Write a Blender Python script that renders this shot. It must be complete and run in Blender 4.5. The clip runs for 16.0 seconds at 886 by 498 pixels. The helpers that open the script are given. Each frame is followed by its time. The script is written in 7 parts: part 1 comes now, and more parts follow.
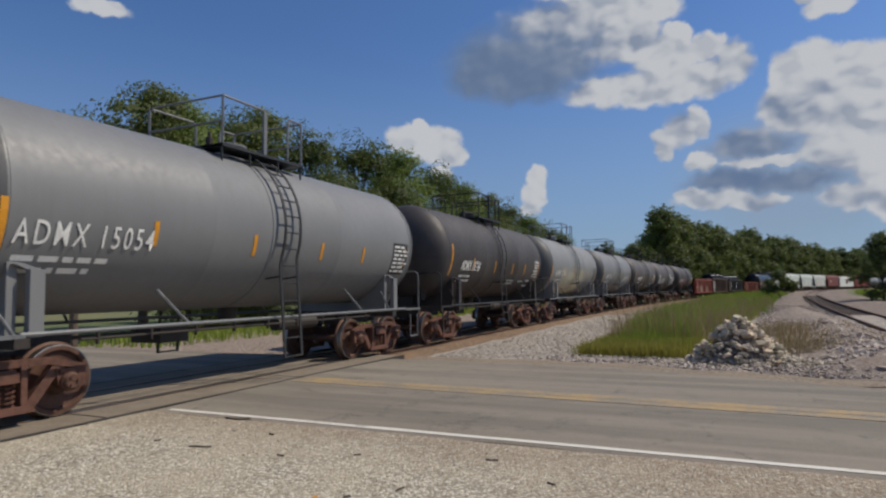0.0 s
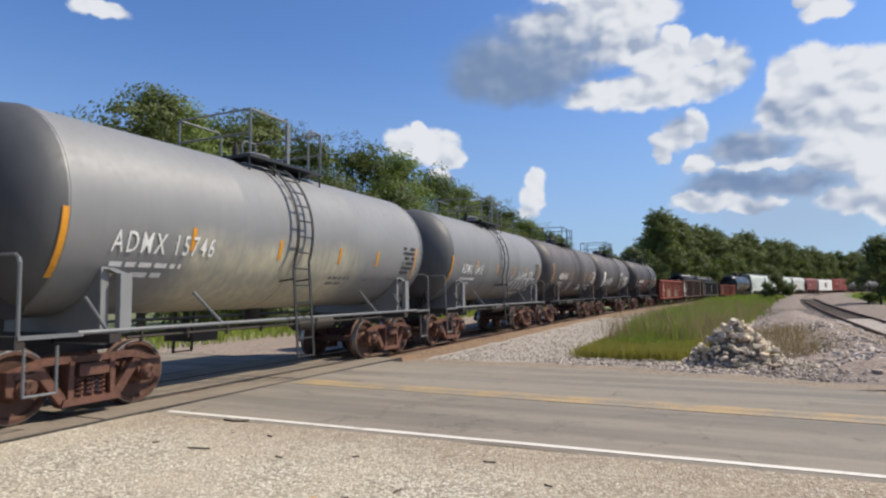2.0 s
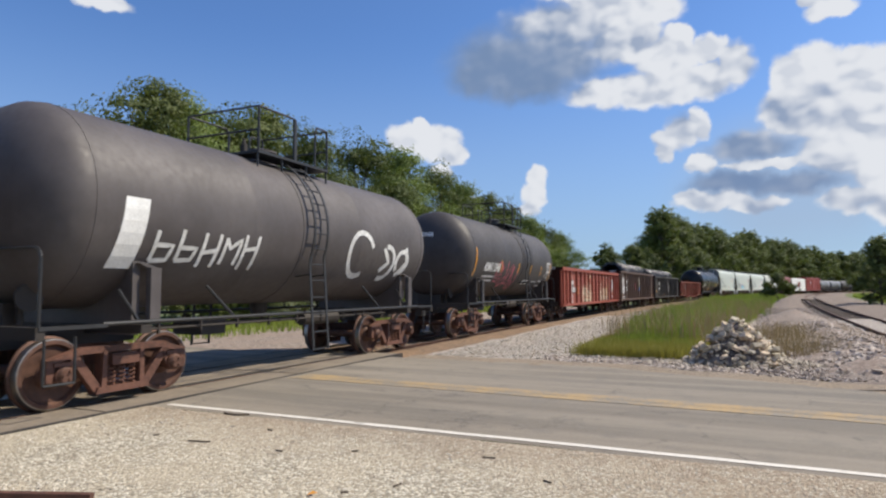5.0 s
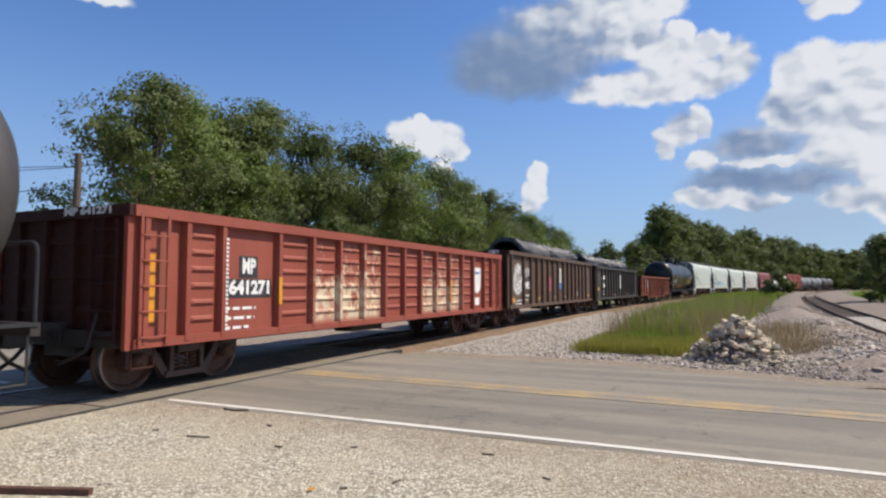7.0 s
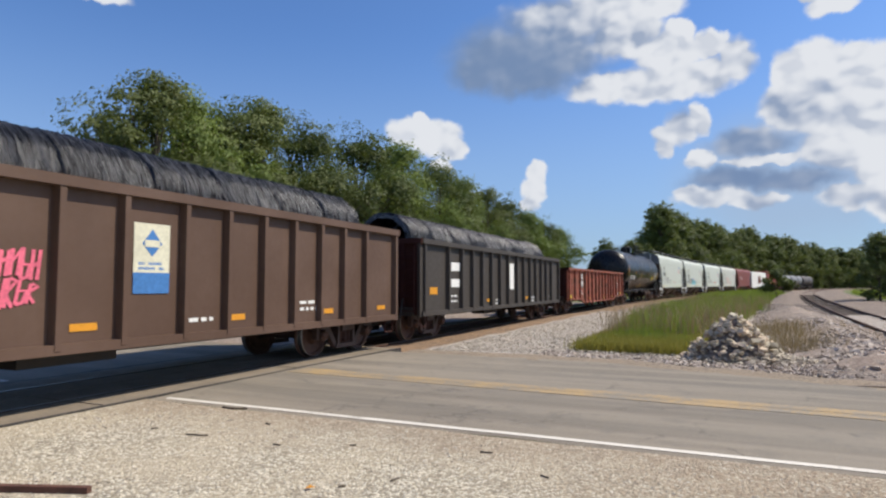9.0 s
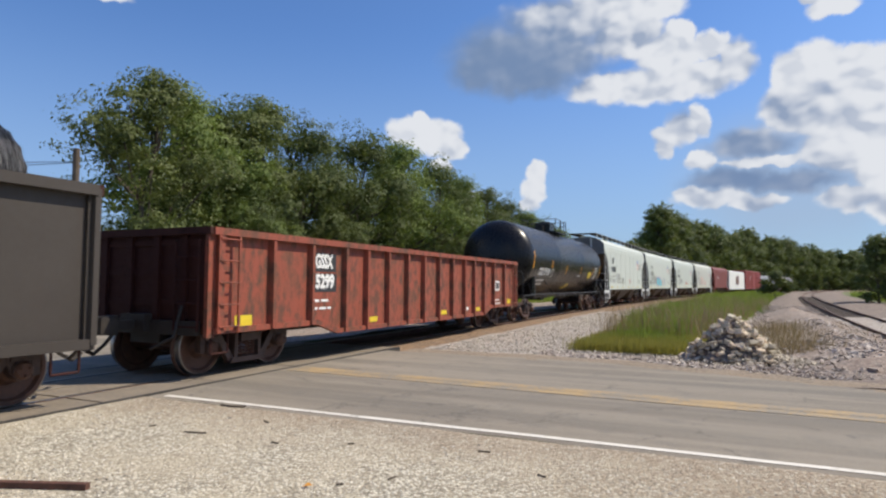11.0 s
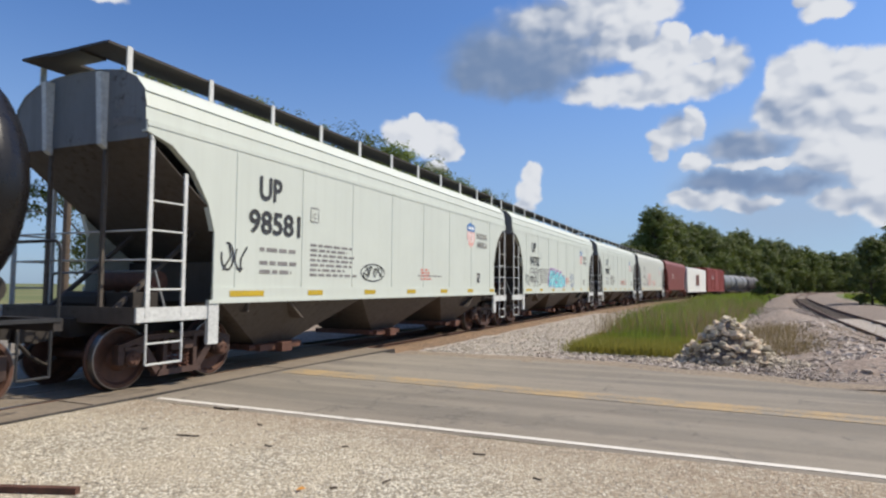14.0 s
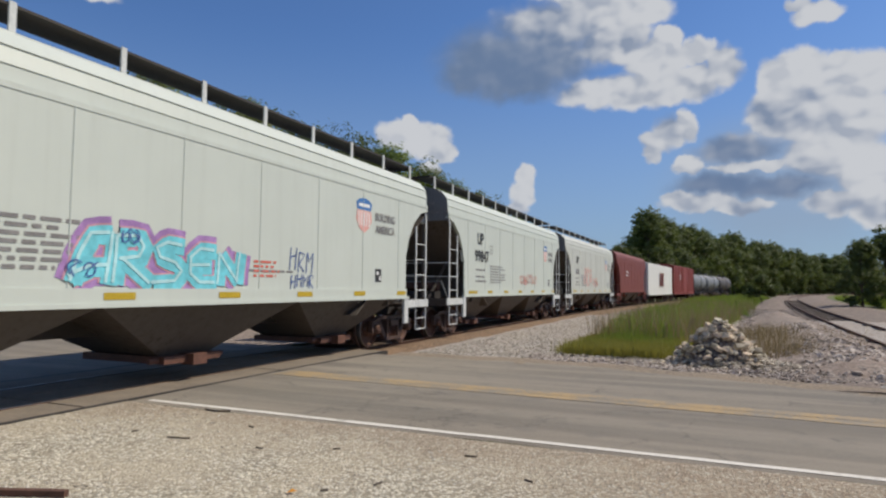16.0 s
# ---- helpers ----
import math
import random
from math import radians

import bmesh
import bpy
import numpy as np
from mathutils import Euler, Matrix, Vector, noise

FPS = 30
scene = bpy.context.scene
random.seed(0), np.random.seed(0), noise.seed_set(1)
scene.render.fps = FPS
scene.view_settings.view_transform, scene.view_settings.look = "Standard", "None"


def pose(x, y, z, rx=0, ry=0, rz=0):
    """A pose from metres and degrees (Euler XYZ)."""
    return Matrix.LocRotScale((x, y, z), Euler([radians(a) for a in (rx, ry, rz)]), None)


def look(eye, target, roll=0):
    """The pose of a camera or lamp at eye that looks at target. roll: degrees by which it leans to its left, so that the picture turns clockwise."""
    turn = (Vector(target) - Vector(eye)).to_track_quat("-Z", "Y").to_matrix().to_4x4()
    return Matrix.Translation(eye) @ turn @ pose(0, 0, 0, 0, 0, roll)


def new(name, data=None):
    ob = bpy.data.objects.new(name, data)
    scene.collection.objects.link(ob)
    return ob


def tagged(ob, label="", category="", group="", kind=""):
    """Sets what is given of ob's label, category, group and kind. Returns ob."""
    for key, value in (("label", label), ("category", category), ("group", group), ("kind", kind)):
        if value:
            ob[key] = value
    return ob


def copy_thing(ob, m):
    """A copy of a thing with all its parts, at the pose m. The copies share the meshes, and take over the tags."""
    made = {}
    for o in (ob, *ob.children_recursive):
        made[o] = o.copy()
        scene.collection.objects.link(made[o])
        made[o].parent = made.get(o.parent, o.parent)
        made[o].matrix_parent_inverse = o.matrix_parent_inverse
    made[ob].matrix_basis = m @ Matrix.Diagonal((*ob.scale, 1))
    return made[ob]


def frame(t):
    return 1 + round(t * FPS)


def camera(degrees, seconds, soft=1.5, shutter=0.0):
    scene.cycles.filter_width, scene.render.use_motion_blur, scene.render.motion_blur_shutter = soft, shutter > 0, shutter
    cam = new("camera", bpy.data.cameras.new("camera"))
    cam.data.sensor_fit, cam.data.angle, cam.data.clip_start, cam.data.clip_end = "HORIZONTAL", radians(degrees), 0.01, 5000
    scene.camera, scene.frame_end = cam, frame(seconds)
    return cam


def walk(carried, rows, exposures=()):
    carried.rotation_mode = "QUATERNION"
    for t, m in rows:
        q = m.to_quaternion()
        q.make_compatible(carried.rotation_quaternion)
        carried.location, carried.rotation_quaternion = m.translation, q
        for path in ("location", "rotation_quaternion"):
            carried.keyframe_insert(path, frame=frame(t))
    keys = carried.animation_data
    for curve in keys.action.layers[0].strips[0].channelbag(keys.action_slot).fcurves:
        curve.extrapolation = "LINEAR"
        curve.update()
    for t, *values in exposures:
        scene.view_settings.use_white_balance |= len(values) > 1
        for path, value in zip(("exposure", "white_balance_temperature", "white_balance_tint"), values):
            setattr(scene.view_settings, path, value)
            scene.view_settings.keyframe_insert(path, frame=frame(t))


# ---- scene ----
cam = camera(71.46, 16.0, soft=2.3, shutter=0.05)

# seconds, x, y, z, tilt, lean, turn of a hand-held camera beside the crossing
PATH = [
    (0.0, 8.961, 0.018, 1.584, 93.886, 0.865, 24.494),
    (0.5, 8.970, -0.011, 1.584, 93.908, 0.637, 24.494),
    (1.0, 8.972, -0.016, 1.586, 93.961, 0.621, 24.475),
    (1.5, 8.975, -0.018, 1.586, 94.045, 0.759, 24.395),
    (2.0, 8.977, -0.018, 1.588, 94.109, 0.726, 24.311),
    (2.5, 8.977, -0.019, 1.587, 94.122, 0.639, 24.292),
    (3.0, 8.975, -0.019, 1.587, 94.086, 0.534, 24.312),
    (3.5, 8.975, -0.018, 1.584, 94.019, 0.427, 24.340),
    (4.0, 8.975, -0.020, 1.578, 93.947, 0.374, 24.354),
    (6.5, 8.975, -0.014, 1.583, 93.528, 0.006, 24.403),
    (7.0, 8.971, -0.005, 1.581, 93.449, -0.011, 24.397),
    (7.5, 8.974, -0.010, 1.581, 93.406, -0.042, 24.392),
    (8.0, 8.979, -0.017, 1.582, 93.360, -0.031, 24.396),
    (8.5, 8.979, -0.012, 1.582, 93.328, -0.024, 24.373),
    (9.0, 8.979, -0.006, 1.580, 93.304, -0.014, 24.306),
    (11.5, 8.990, -0.020, 1.580, 93.251, -0.425, 24.203),
    (12.0, 8.981, -0.006, 1.575, 93.270, -0.365, 24.101),
    (12.5, 8.979, 0.003, 1.574, 93.294, -0.296, 24.000),
    (13.0, 8.979, 0.006, 1.577, 93.310, -0.331, 23.922),
    (13.5, 8.980, 0.008, 1.576, 93.369, -0.355, 23.886),
    (14.0, 8.978, 0.016, 1.577, 93.433, -0.372, 23.800),
    (14.5, 8.979, 0.018, 1.579, 93.494, -0.392, 23.626),
    (15.0, 8.992, -0.006, 1.588, 93.550, -0.365, 23.432),
    (15.5, 8.991, 0.004, 1.588, 93.585, -0.381, 23.287),
    (16.0, 8.990, 0.021, 1.581, 93.570, -0.464, 23.196),
]
walk(cam, [(t, pose(x, y, z, rx, ry, rz)) for t, x, y, z, rx, ry, rz in PATH],
     [(0.0, -0.42), (0.4, -0.12), (0.9, 0.18), (13.0, 0.16), (14.0, 0.12), (14.8, -0.24), (16.0, -0.25)])

# ---------------------------------------------------------------- light
SUN_AZ, SUN_EL = 57.0, 50.0       # degrees from +Y towards +X, and above the horizon
sun = new("sun", bpy.data.lights.new("sun", "SUN"))
sun.data.energy, sun.data.angle, sun.data.color = 5.0, radians(0.53), (1.0, 0.90, 0.74)
sd = Vector((math.sin(radians(SUN_AZ)) * math.cos(radians(SUN_EL)), math.cos(radians(SUN_AZ)) * math.cos(radians(SUN_EL)), math.sin(radians(SUN_EL))))
sun.matrix_world = look(sd * 50, (0, 0, 0))


class Nodes:
    """Short-hand for building a node tree."""
    def __init__(self, tree):
        self.t = tree

    def n(self, kind, operation=None, use_clamp=None, data_type=None, interpolation_type=None, feature=None):
        node = self.t.nodes.new(kind)
        if operation:
            node.operation = operation
        if use_clamp is not None:
            node.use_clamp = use_clamp
        if data_type:
            node.data_type = data_type
        if interpolation_type:
            node.interpolation_type = interpolation_type
        if feature:
            node.feature = feature
        return node

    def put(self, sock, val):
        if hasattr(val, "is_output"):
            self.t.links.new(val, sock)
        else:
            sock.default_value = val

    def m(self, op, a, b=0.0, c=0.0, clamp=False):
        node = self.n("ShaderNodeMath", operation=op, use_clamp=clamp)
        for s, val in zip(node.inputs, (a, b, c)):
            self.put(s, val)
        return node.outputs[0]

    def v(self, op, a, b=(0, 0, 0)):
        node = self.n("ShaderNodeVectorMath", operation=op)
        self.put(node.inputs[0], a)
        if op == "SCALE":
            self.put(node.inputs[3], b)
        else:
            self.put(node.inputs[1], b)
        return node.outputs["Value"] if op in ("LENGTH", "DISTANCE", "DOT_PRODUCT") else node.outputs[0]

    def mix(self, fac, a, b):
        node = self.n("ShaderNodeMix", data_type="RGBA")
        for s, val in ((node.inputs[0], fac), (node.inputs[6], a), (node.inputs[7], b)):
            self.put(s, (*val, 1.0) if isinstance(val, tuple) and len(val) == 3 else val)
        return node.outputs[2]

    def noise(self, scale, vec=None, detail=4.0, rough=0.55, out=0):
        node = self.n("ShaderNodeTexNoise")
        node.inputs["Scale"].default_value = scale
        node.inputs["Detail"].default_value = detail
        node.inputs["Roughness"].default_value = rough
        if vec is not None:
            self.put(node.inputs["Vector"], vec)
        return node.outputs[out]

    def ramp(self, fac, lo, hi, a=0.0, b=1.0):
        node = self.n("ShaderNodeMapRange", interpolation_type="SMOOTHSTEP")
        for s, val in zip(node.inputs, (fac, lo, hi, a, b)):
            self.put(s, val)
        return node.outputs[0]


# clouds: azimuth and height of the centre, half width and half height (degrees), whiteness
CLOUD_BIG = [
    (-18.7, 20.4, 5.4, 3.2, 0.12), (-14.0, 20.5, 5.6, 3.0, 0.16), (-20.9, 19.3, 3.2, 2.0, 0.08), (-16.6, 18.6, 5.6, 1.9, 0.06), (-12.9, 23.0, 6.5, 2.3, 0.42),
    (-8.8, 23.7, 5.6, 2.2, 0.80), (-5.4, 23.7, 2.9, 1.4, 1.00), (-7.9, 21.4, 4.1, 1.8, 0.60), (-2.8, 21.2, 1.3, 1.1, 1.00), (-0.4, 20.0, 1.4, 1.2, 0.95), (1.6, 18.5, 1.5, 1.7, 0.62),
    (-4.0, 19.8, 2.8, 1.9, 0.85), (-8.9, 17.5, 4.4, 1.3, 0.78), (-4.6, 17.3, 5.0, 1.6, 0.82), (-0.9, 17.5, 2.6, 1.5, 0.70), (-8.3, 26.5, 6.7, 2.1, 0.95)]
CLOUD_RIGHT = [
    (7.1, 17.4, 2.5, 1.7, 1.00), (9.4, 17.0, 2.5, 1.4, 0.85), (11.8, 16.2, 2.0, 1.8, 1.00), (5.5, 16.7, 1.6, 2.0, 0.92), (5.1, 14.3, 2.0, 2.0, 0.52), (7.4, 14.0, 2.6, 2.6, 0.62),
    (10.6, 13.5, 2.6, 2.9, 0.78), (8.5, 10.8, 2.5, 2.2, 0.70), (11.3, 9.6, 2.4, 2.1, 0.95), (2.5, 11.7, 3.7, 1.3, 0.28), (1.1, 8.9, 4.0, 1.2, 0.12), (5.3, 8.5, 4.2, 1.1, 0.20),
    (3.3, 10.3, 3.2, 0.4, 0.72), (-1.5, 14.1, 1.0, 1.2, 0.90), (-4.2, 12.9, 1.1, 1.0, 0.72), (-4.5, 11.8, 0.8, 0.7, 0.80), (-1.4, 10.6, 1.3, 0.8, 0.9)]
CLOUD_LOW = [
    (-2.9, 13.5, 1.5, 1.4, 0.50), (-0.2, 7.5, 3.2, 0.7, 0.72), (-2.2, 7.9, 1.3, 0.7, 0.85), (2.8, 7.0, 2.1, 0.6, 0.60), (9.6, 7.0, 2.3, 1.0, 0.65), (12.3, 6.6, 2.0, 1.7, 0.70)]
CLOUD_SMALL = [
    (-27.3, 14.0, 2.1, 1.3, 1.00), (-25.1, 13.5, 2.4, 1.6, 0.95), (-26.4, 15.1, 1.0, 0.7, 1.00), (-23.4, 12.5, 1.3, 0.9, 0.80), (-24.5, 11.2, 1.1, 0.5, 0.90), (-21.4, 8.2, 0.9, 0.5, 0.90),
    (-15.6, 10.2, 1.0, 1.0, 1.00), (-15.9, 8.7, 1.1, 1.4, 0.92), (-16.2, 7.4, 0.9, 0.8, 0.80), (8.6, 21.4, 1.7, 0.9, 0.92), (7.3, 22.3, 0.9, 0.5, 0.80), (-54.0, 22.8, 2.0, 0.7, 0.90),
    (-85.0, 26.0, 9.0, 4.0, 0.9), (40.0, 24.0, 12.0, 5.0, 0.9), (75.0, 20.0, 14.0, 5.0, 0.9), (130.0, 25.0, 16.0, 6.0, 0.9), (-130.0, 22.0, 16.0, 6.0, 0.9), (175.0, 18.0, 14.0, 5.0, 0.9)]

world = bpy.data.worlds.new("sky")
scene.world = world
world.use_nodes = True
W = Nodes(world.node_tree)
bg = world.node_tree.nodes["Background"]
sky = W.n("ShaderNodeTexSky")
sky.sky_type, sky.sun_disc, sky.sun_elevation, sky.sun_rotation = "NISHITA", False, radians(SUN_EL), radians(SUN_AZ)
sky.air_density, sky.dust_density, sky.ozone_density = 1.0, 0.6, 2.5
way = W.n("ShaderNodeTexCoord").outputs["Generated"]
xyz = W.n("ShaderNodeSeparateXYZ")
W.put(xyz.inputs[0], way)
az = W.m("MULTIPLY", W.m("ARCTAN2", xyz.outputs[0], xyz.outputs[1]), 57.2958)
el = W.m("MULTIPLY", W.m("ARCSINE", xyz.outputs[2]), 57.2958)
flat = W.n("ShaderNodeCombineXYZ")
W.put(flat.inputs[0], az)
W.put(flat.inputs[1], el)
big = W.v("SUBTRACT", W.noise(0.45, flat.outputs[0], 2.0, 0.5, 1), (0.5, 0.5, 0.5))
fine = W.v("SUBTRACT", W.noise(0.85, flat.outputs[0], 5.0, 0.52, 1), (0.5, 0.5, 0.5))
spot = W.v("ADD", flat.outputs[0], W.v("ADD", W.v("SCALE", big, 1.1), W.v("SCALE", fine, 1.05)))
spot = W.v("MULTIPLY", spot, (1, 1, 0))
total, light, peak = 0.0, 0.0, 0.0
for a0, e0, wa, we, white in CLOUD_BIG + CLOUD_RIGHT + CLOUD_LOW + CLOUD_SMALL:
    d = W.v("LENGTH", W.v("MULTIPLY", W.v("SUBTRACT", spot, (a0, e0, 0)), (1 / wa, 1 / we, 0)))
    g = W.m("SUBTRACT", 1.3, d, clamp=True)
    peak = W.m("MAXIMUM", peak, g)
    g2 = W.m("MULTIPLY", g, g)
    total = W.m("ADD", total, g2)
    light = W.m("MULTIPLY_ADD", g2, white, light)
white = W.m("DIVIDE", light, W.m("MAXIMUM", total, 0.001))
# lit flanks of the billows, towards the sun on the right
lobe = W.v("ADD", W.v("MULTIPLY", flat.outputs[0], (0.8, 1.1, 0)), W.v("SCALE", big, 0.8))
here, there = W.noise(0.4, lobe, 2.0, 0.45), W.noise(0.4, W.v("ADD", lobe, (0.5, 0.65, 0)), 2.0, 0.45)
puff = W.m("MAXIMUM", W.m("MULTIPLY", W.m("SUBTRACT", here, there), 1.9), -0.26)
white = W.m("ADD", white, W.m("MULTIPLY", puff, W.ramp(white, 0.1, 0.6, 0.3, 1.0)), clamp=True)
cover = W.ramp(peak, 0.04, W.ramp(white, 0.2, 0.85, 0.85, 0.42))
cloud = W.mix(W.ramp(white, 0.0, 1.0), (2.3, 3.4, 5.6), (9.7, 10.0, 10.6))
haze = W.ramp(el, 1.0, 24.0, 0.62, 0.0)
deep = W.v("MULTIPLY", sky.outputs[0], (1.06, 1.42, 1.93))
blue = W.mix(haze, deep, (4.3, 5.8, 8.2))
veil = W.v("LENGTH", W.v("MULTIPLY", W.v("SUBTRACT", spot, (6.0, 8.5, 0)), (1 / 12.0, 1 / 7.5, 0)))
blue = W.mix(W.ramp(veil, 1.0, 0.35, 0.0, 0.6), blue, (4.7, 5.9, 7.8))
W.put(bg.inputs[0], W.mix(cover, blue, cloud))
bg.inputs[1].default_value = 0.070


# ---------------------------------------------------------------- materials
def material(name, build):
    mat = bpy.data.materials.new(name)
    mat.use_nodes = True
    n = Nodes(mat.node_tree)
    bsdf = mat.node_tree.nodes["Principled BSDF"]
    build(n, bsdf)
    return mat


def bump(n, bsdf, height, strength=0.4, distance=0.02):
    node = n.n("ShaderNodeBump")
    node.inputs["Strength"].default_value = strength
    node.inputs["Distance"].default_value = distance
    n.put(node.inputs["Height"], height)
    n.put(bsdf.inputs["Normal"], node.outputs[0])


def obj(n):
    return n.n("ShaderNodeTexCoord").outputs["Object"]


def world_at(n):
    return n.n("ShaderNodeNewGeometry").outputs["Position"]


def paint(name, color, rough=0.45, wear=(0.12, 0.06, 0.035), amount=0.25, metal=0.0, streak=0.35, fade=0.12, spec=0.5, scale=1.0, spill=None, wave=0.16):
    """Weathered vehicle paint: faded patches, vertical dirt streaks, rust spots and a slightly wavy sheet."""
    def build(n, b):
        at = obj(n)
        fine_n = n.noise(9 * scale, at, 6, 0.65)
        wide = n.noise(0.9 * scale, at, 4, 0.6)
        run = n.noise(1.0, n.v("MULTIPLY", at, (7.0, 7.0, 0.35)), 5, 0.6)
        col = n.mix(n.ramp(wide, 0.3, 0.75, 0, fade * 2), color, tuple(min(1, c * 1.35 + 0.02) for c in color))
        col = n.mix(n.ramp(run, 0.45, 0.8, 0, streak), col, tuple(c * 0.5 + w * 0.3 for c, w in zip(color, wear)))
        spot = n.ramp(n.m("ADD", n.m("MULTIPLY", fine_n, 0.6), n.m("MULTIPLY", wide, 0.4)), 0.66 - amount * 0.28, 0.74 - amount * 0.2)
        col = n.mix(n.m("MULTIPLY", spot, min(1.0, amount * 2.4)), col, wear)
        if spill:
            # dried product that has run down over the belly
            ya, yb, zt, tone = spill
            p = n.n("ShaderNodeSeparateXYZ")
            n.put(p.inputs[0], n.v("ADD", at, n.v("SCALE", n.v("SUBTRACT", n.noise(1.3, at, 4, 0.6, 1), (0.5, 0.5, 0.5)), 1.0)))
            zone = n.m("MULTIPLY", n.m("MULTIPLY", n.ramp(p.outputs[1], ya, ya + 1.2), n.ramp(p.outputs[1], yb - 1.4, yb, 1.0, 0.0)), n.ramp(p.outputs[2], zt - 0.35, zt + 0.5, 1.0, 0.0))
            col = n.mix(n.m("MULTIPLY", zone, n.ramp(run, 0.2, 0.7, 0.95, 0.5)), col, tone)
        n.put(b.inputs["Base Color"], col)
        n.put(b.inputs["Roughness"], n.ramp(fine_n, 0.2, 0.8, rough - 0.06, min(1, rough + 0.14)))
        b.inputs["Metallic"].default_value = metal
        b.inputs["Specular IOR Level"].default_value = spec
        bump(n, b, n.m("ADD", n.m("MULTIPLY", n.noise(1.6, at, 2), 1.0), n.m("MULTIPLY", fine_n, 0.08)), wave, 0.02)
    return material(name, build)


def plain(name, color, rough=0.6, metal=0.0, vary=0.2, scale=20.0, relief=0.2):
    """Plain material with a little grain."""
    def build(n, b):
        at = obj(n)
        g = n.noise(scale, at, 5, 0.6)
        w = n.noise(scale * 0.11, at, 3)
        f = n.m("ADD", n.m("MULTIPLY", g, 0.6), n.m("MULTIPLY", w, 0.4))
        n.put(b.inputs["Base Color"], n.mix(n.ramp(f, 0.3, 0.7), tuple(c * (1 - vary) for c in color), tuple(min(1, c * (1 + vary)) for c in color)))
        n.put(b.inputs["Roughness"], n.ramp(g, 0.2, 0.8, max(0.05, rough - 0.1), min(1, rough + 0.1)))
        b.inputs["Metallic"].default_value = metal
        bump(n, b, g, relief, 0.01)
    return material(name, build)


def rusty_mix(name, paint_color, rust, dark, share):
    """Old paint of which a good share has gone to rust."""
    def build(n, b):
        at = obj(n)
        a1 = n.noise(1.3, at, 6, 0.68)
        a2 = n.noise(6.0, n.v("MULTIPLY", at, (1, 1, 0.5)), 6, 0.7)
        a3 = n.noise(26.0, at, 4, 0.6)
        col = n.mix(n.ramp(n.m("ADD", n.m("MULTIPLY", a1, 0.5), n.m("MULTIPLY", a2, 0.5)), 0.56 - share * 0.2, 0.66 - share * 0.16), paint_color, rust)
        col = n.mix(n.ramp(a2, 0.47, 0.66, 0, 0.8), col, dark)
        col = n.mix(n.ramp(a3, 0.55, 0.75, 0, 0.4), col, tuple(c * 0.6 for c in rust))
        n.put(b.inputs["Base Color"], col)
        n.put(b.inputs["Roughness"], n.ramp(a2, 0.3, 0.7, 0.5, 0.85))
        bump(n, b, a2, 0.25, 0.012)
    return material(name, build)


GREY = paint("grey_tank_paint", (0.165, 0.169, 0.175), 0.5, (0.13, 0.11, 0.09), 0.10, streak=0.22)
GREY_LIGHT = paint("light_grey_tank_paint", (0.195, 0.198, 0.20), 0.48, (0.16, 0.14, 0.11), 0.12, streak=0.25, spill=(-3.6, 2.4, 2.3, (0.62, 0.57, 0.40)))
BROWN_BLACK = paint("faded_black_tank_paint", (0.034, 0.029, 0.029), 0.55, (0.06, 0.042, 0.032), 0.12, fade=0.35, streak=0.2)
GREY_BLACK = paint("dusty_black_tank_paint", (0.064, 0.055, 0.054), 0.56, (0.08, 0.05, 0.038), 0.2, fade=0.4, streak=0.3)
HEAD_DARK = paint("dark_head_paint", (0.07, 0.072, 0.076), 0.55, (0.05, 0.04, 0.035), 0.1)
GLOSS_BLACK = paint("gloss_black_tank_paint", (0.010, 0.009, 0.0095), 0.26, (0.04, 0.03, 0.025), 0.04, streak=0.12, fade=0.0, spec=0.32, wave=0.0)
def flaking_build(n, b):
    at = obj(n)
    p = n.n("ShaderNodeSeparateXYZ")
    n.put(p.inputs[0], at)
    y, z = p.outputs[1], p.outputs[2]
    fine_n, wide = n.noise(7, at, 6, 0.7), n.noise(1.1, at, 4, 0.6)
    run = n.noise(1.0, n.v("MULTIPLY", at, (7.0, 7.0, 0.35)), 5, 0.6)
    col = n.mix(n.ramp(wide, 0.3, 0.75, 0, 0.4), (0.25, 0.052, 0.030), (0.33, 0.088, 0.052))
    col = n.mix(n.ramp(run, 0.45, 0.8, 0, 0.5), col, (0.14, 0.05, 0.03))
    col = n.mix(n.ramp(fine_n, 0.60, 0.72, 0, 0.7), col, (0.11, 0.045, 0.03))
    zone = n.m("ADD", n.m("MULTIPLY", n.ramp(y, -3.75, -3.4), n.ramp(y, -0.75, -1.1)), n.m("MULTIPLY", n.m("MULTIPLY", n.ramp(y, 1.1, 1.5), n.ramp(y, 4.2, 3.8)), 0.8))
    zone = n.m("MULTIPLY", zone, n.m("MULTIPLY", n.ramp(z, 0.8, 0.95), n.ramp(z, 2.55, 2.35)))
    flake = n.m("ADD", n.m("MULTIPLY", n.noise(2.4, at, 6, 0.72), 0.6), n.m("MULTIPLY", n.noise(11, n.v("MULTIPLY", at, (1, 1, 0.4)), 5, 0.7), 0.4))
    flake = n.m("MULTIPLY", n.ramp(n.m("ADD", flake, n.ramp(z, 2.2, 0.9, -0.06, 0.07)), 0.455, 0.535), zone)
    col = n.mix(n.m("MULTIPLY", flake, 0.85), col, n.mix(n.ramp(n.noise(4.0, n.v("ADD", at, (3, 7, 1)), 4), 0.45, 0.6), (0.64, 0.56, 0.39), (0.48, 0.28, 0.19)))
    n.put(b.inputs["Base Color"], col)
    b.inputs["Roughness"].default_value = 0.6
    bump(n, b, fine_n, 0.15, 0.01)


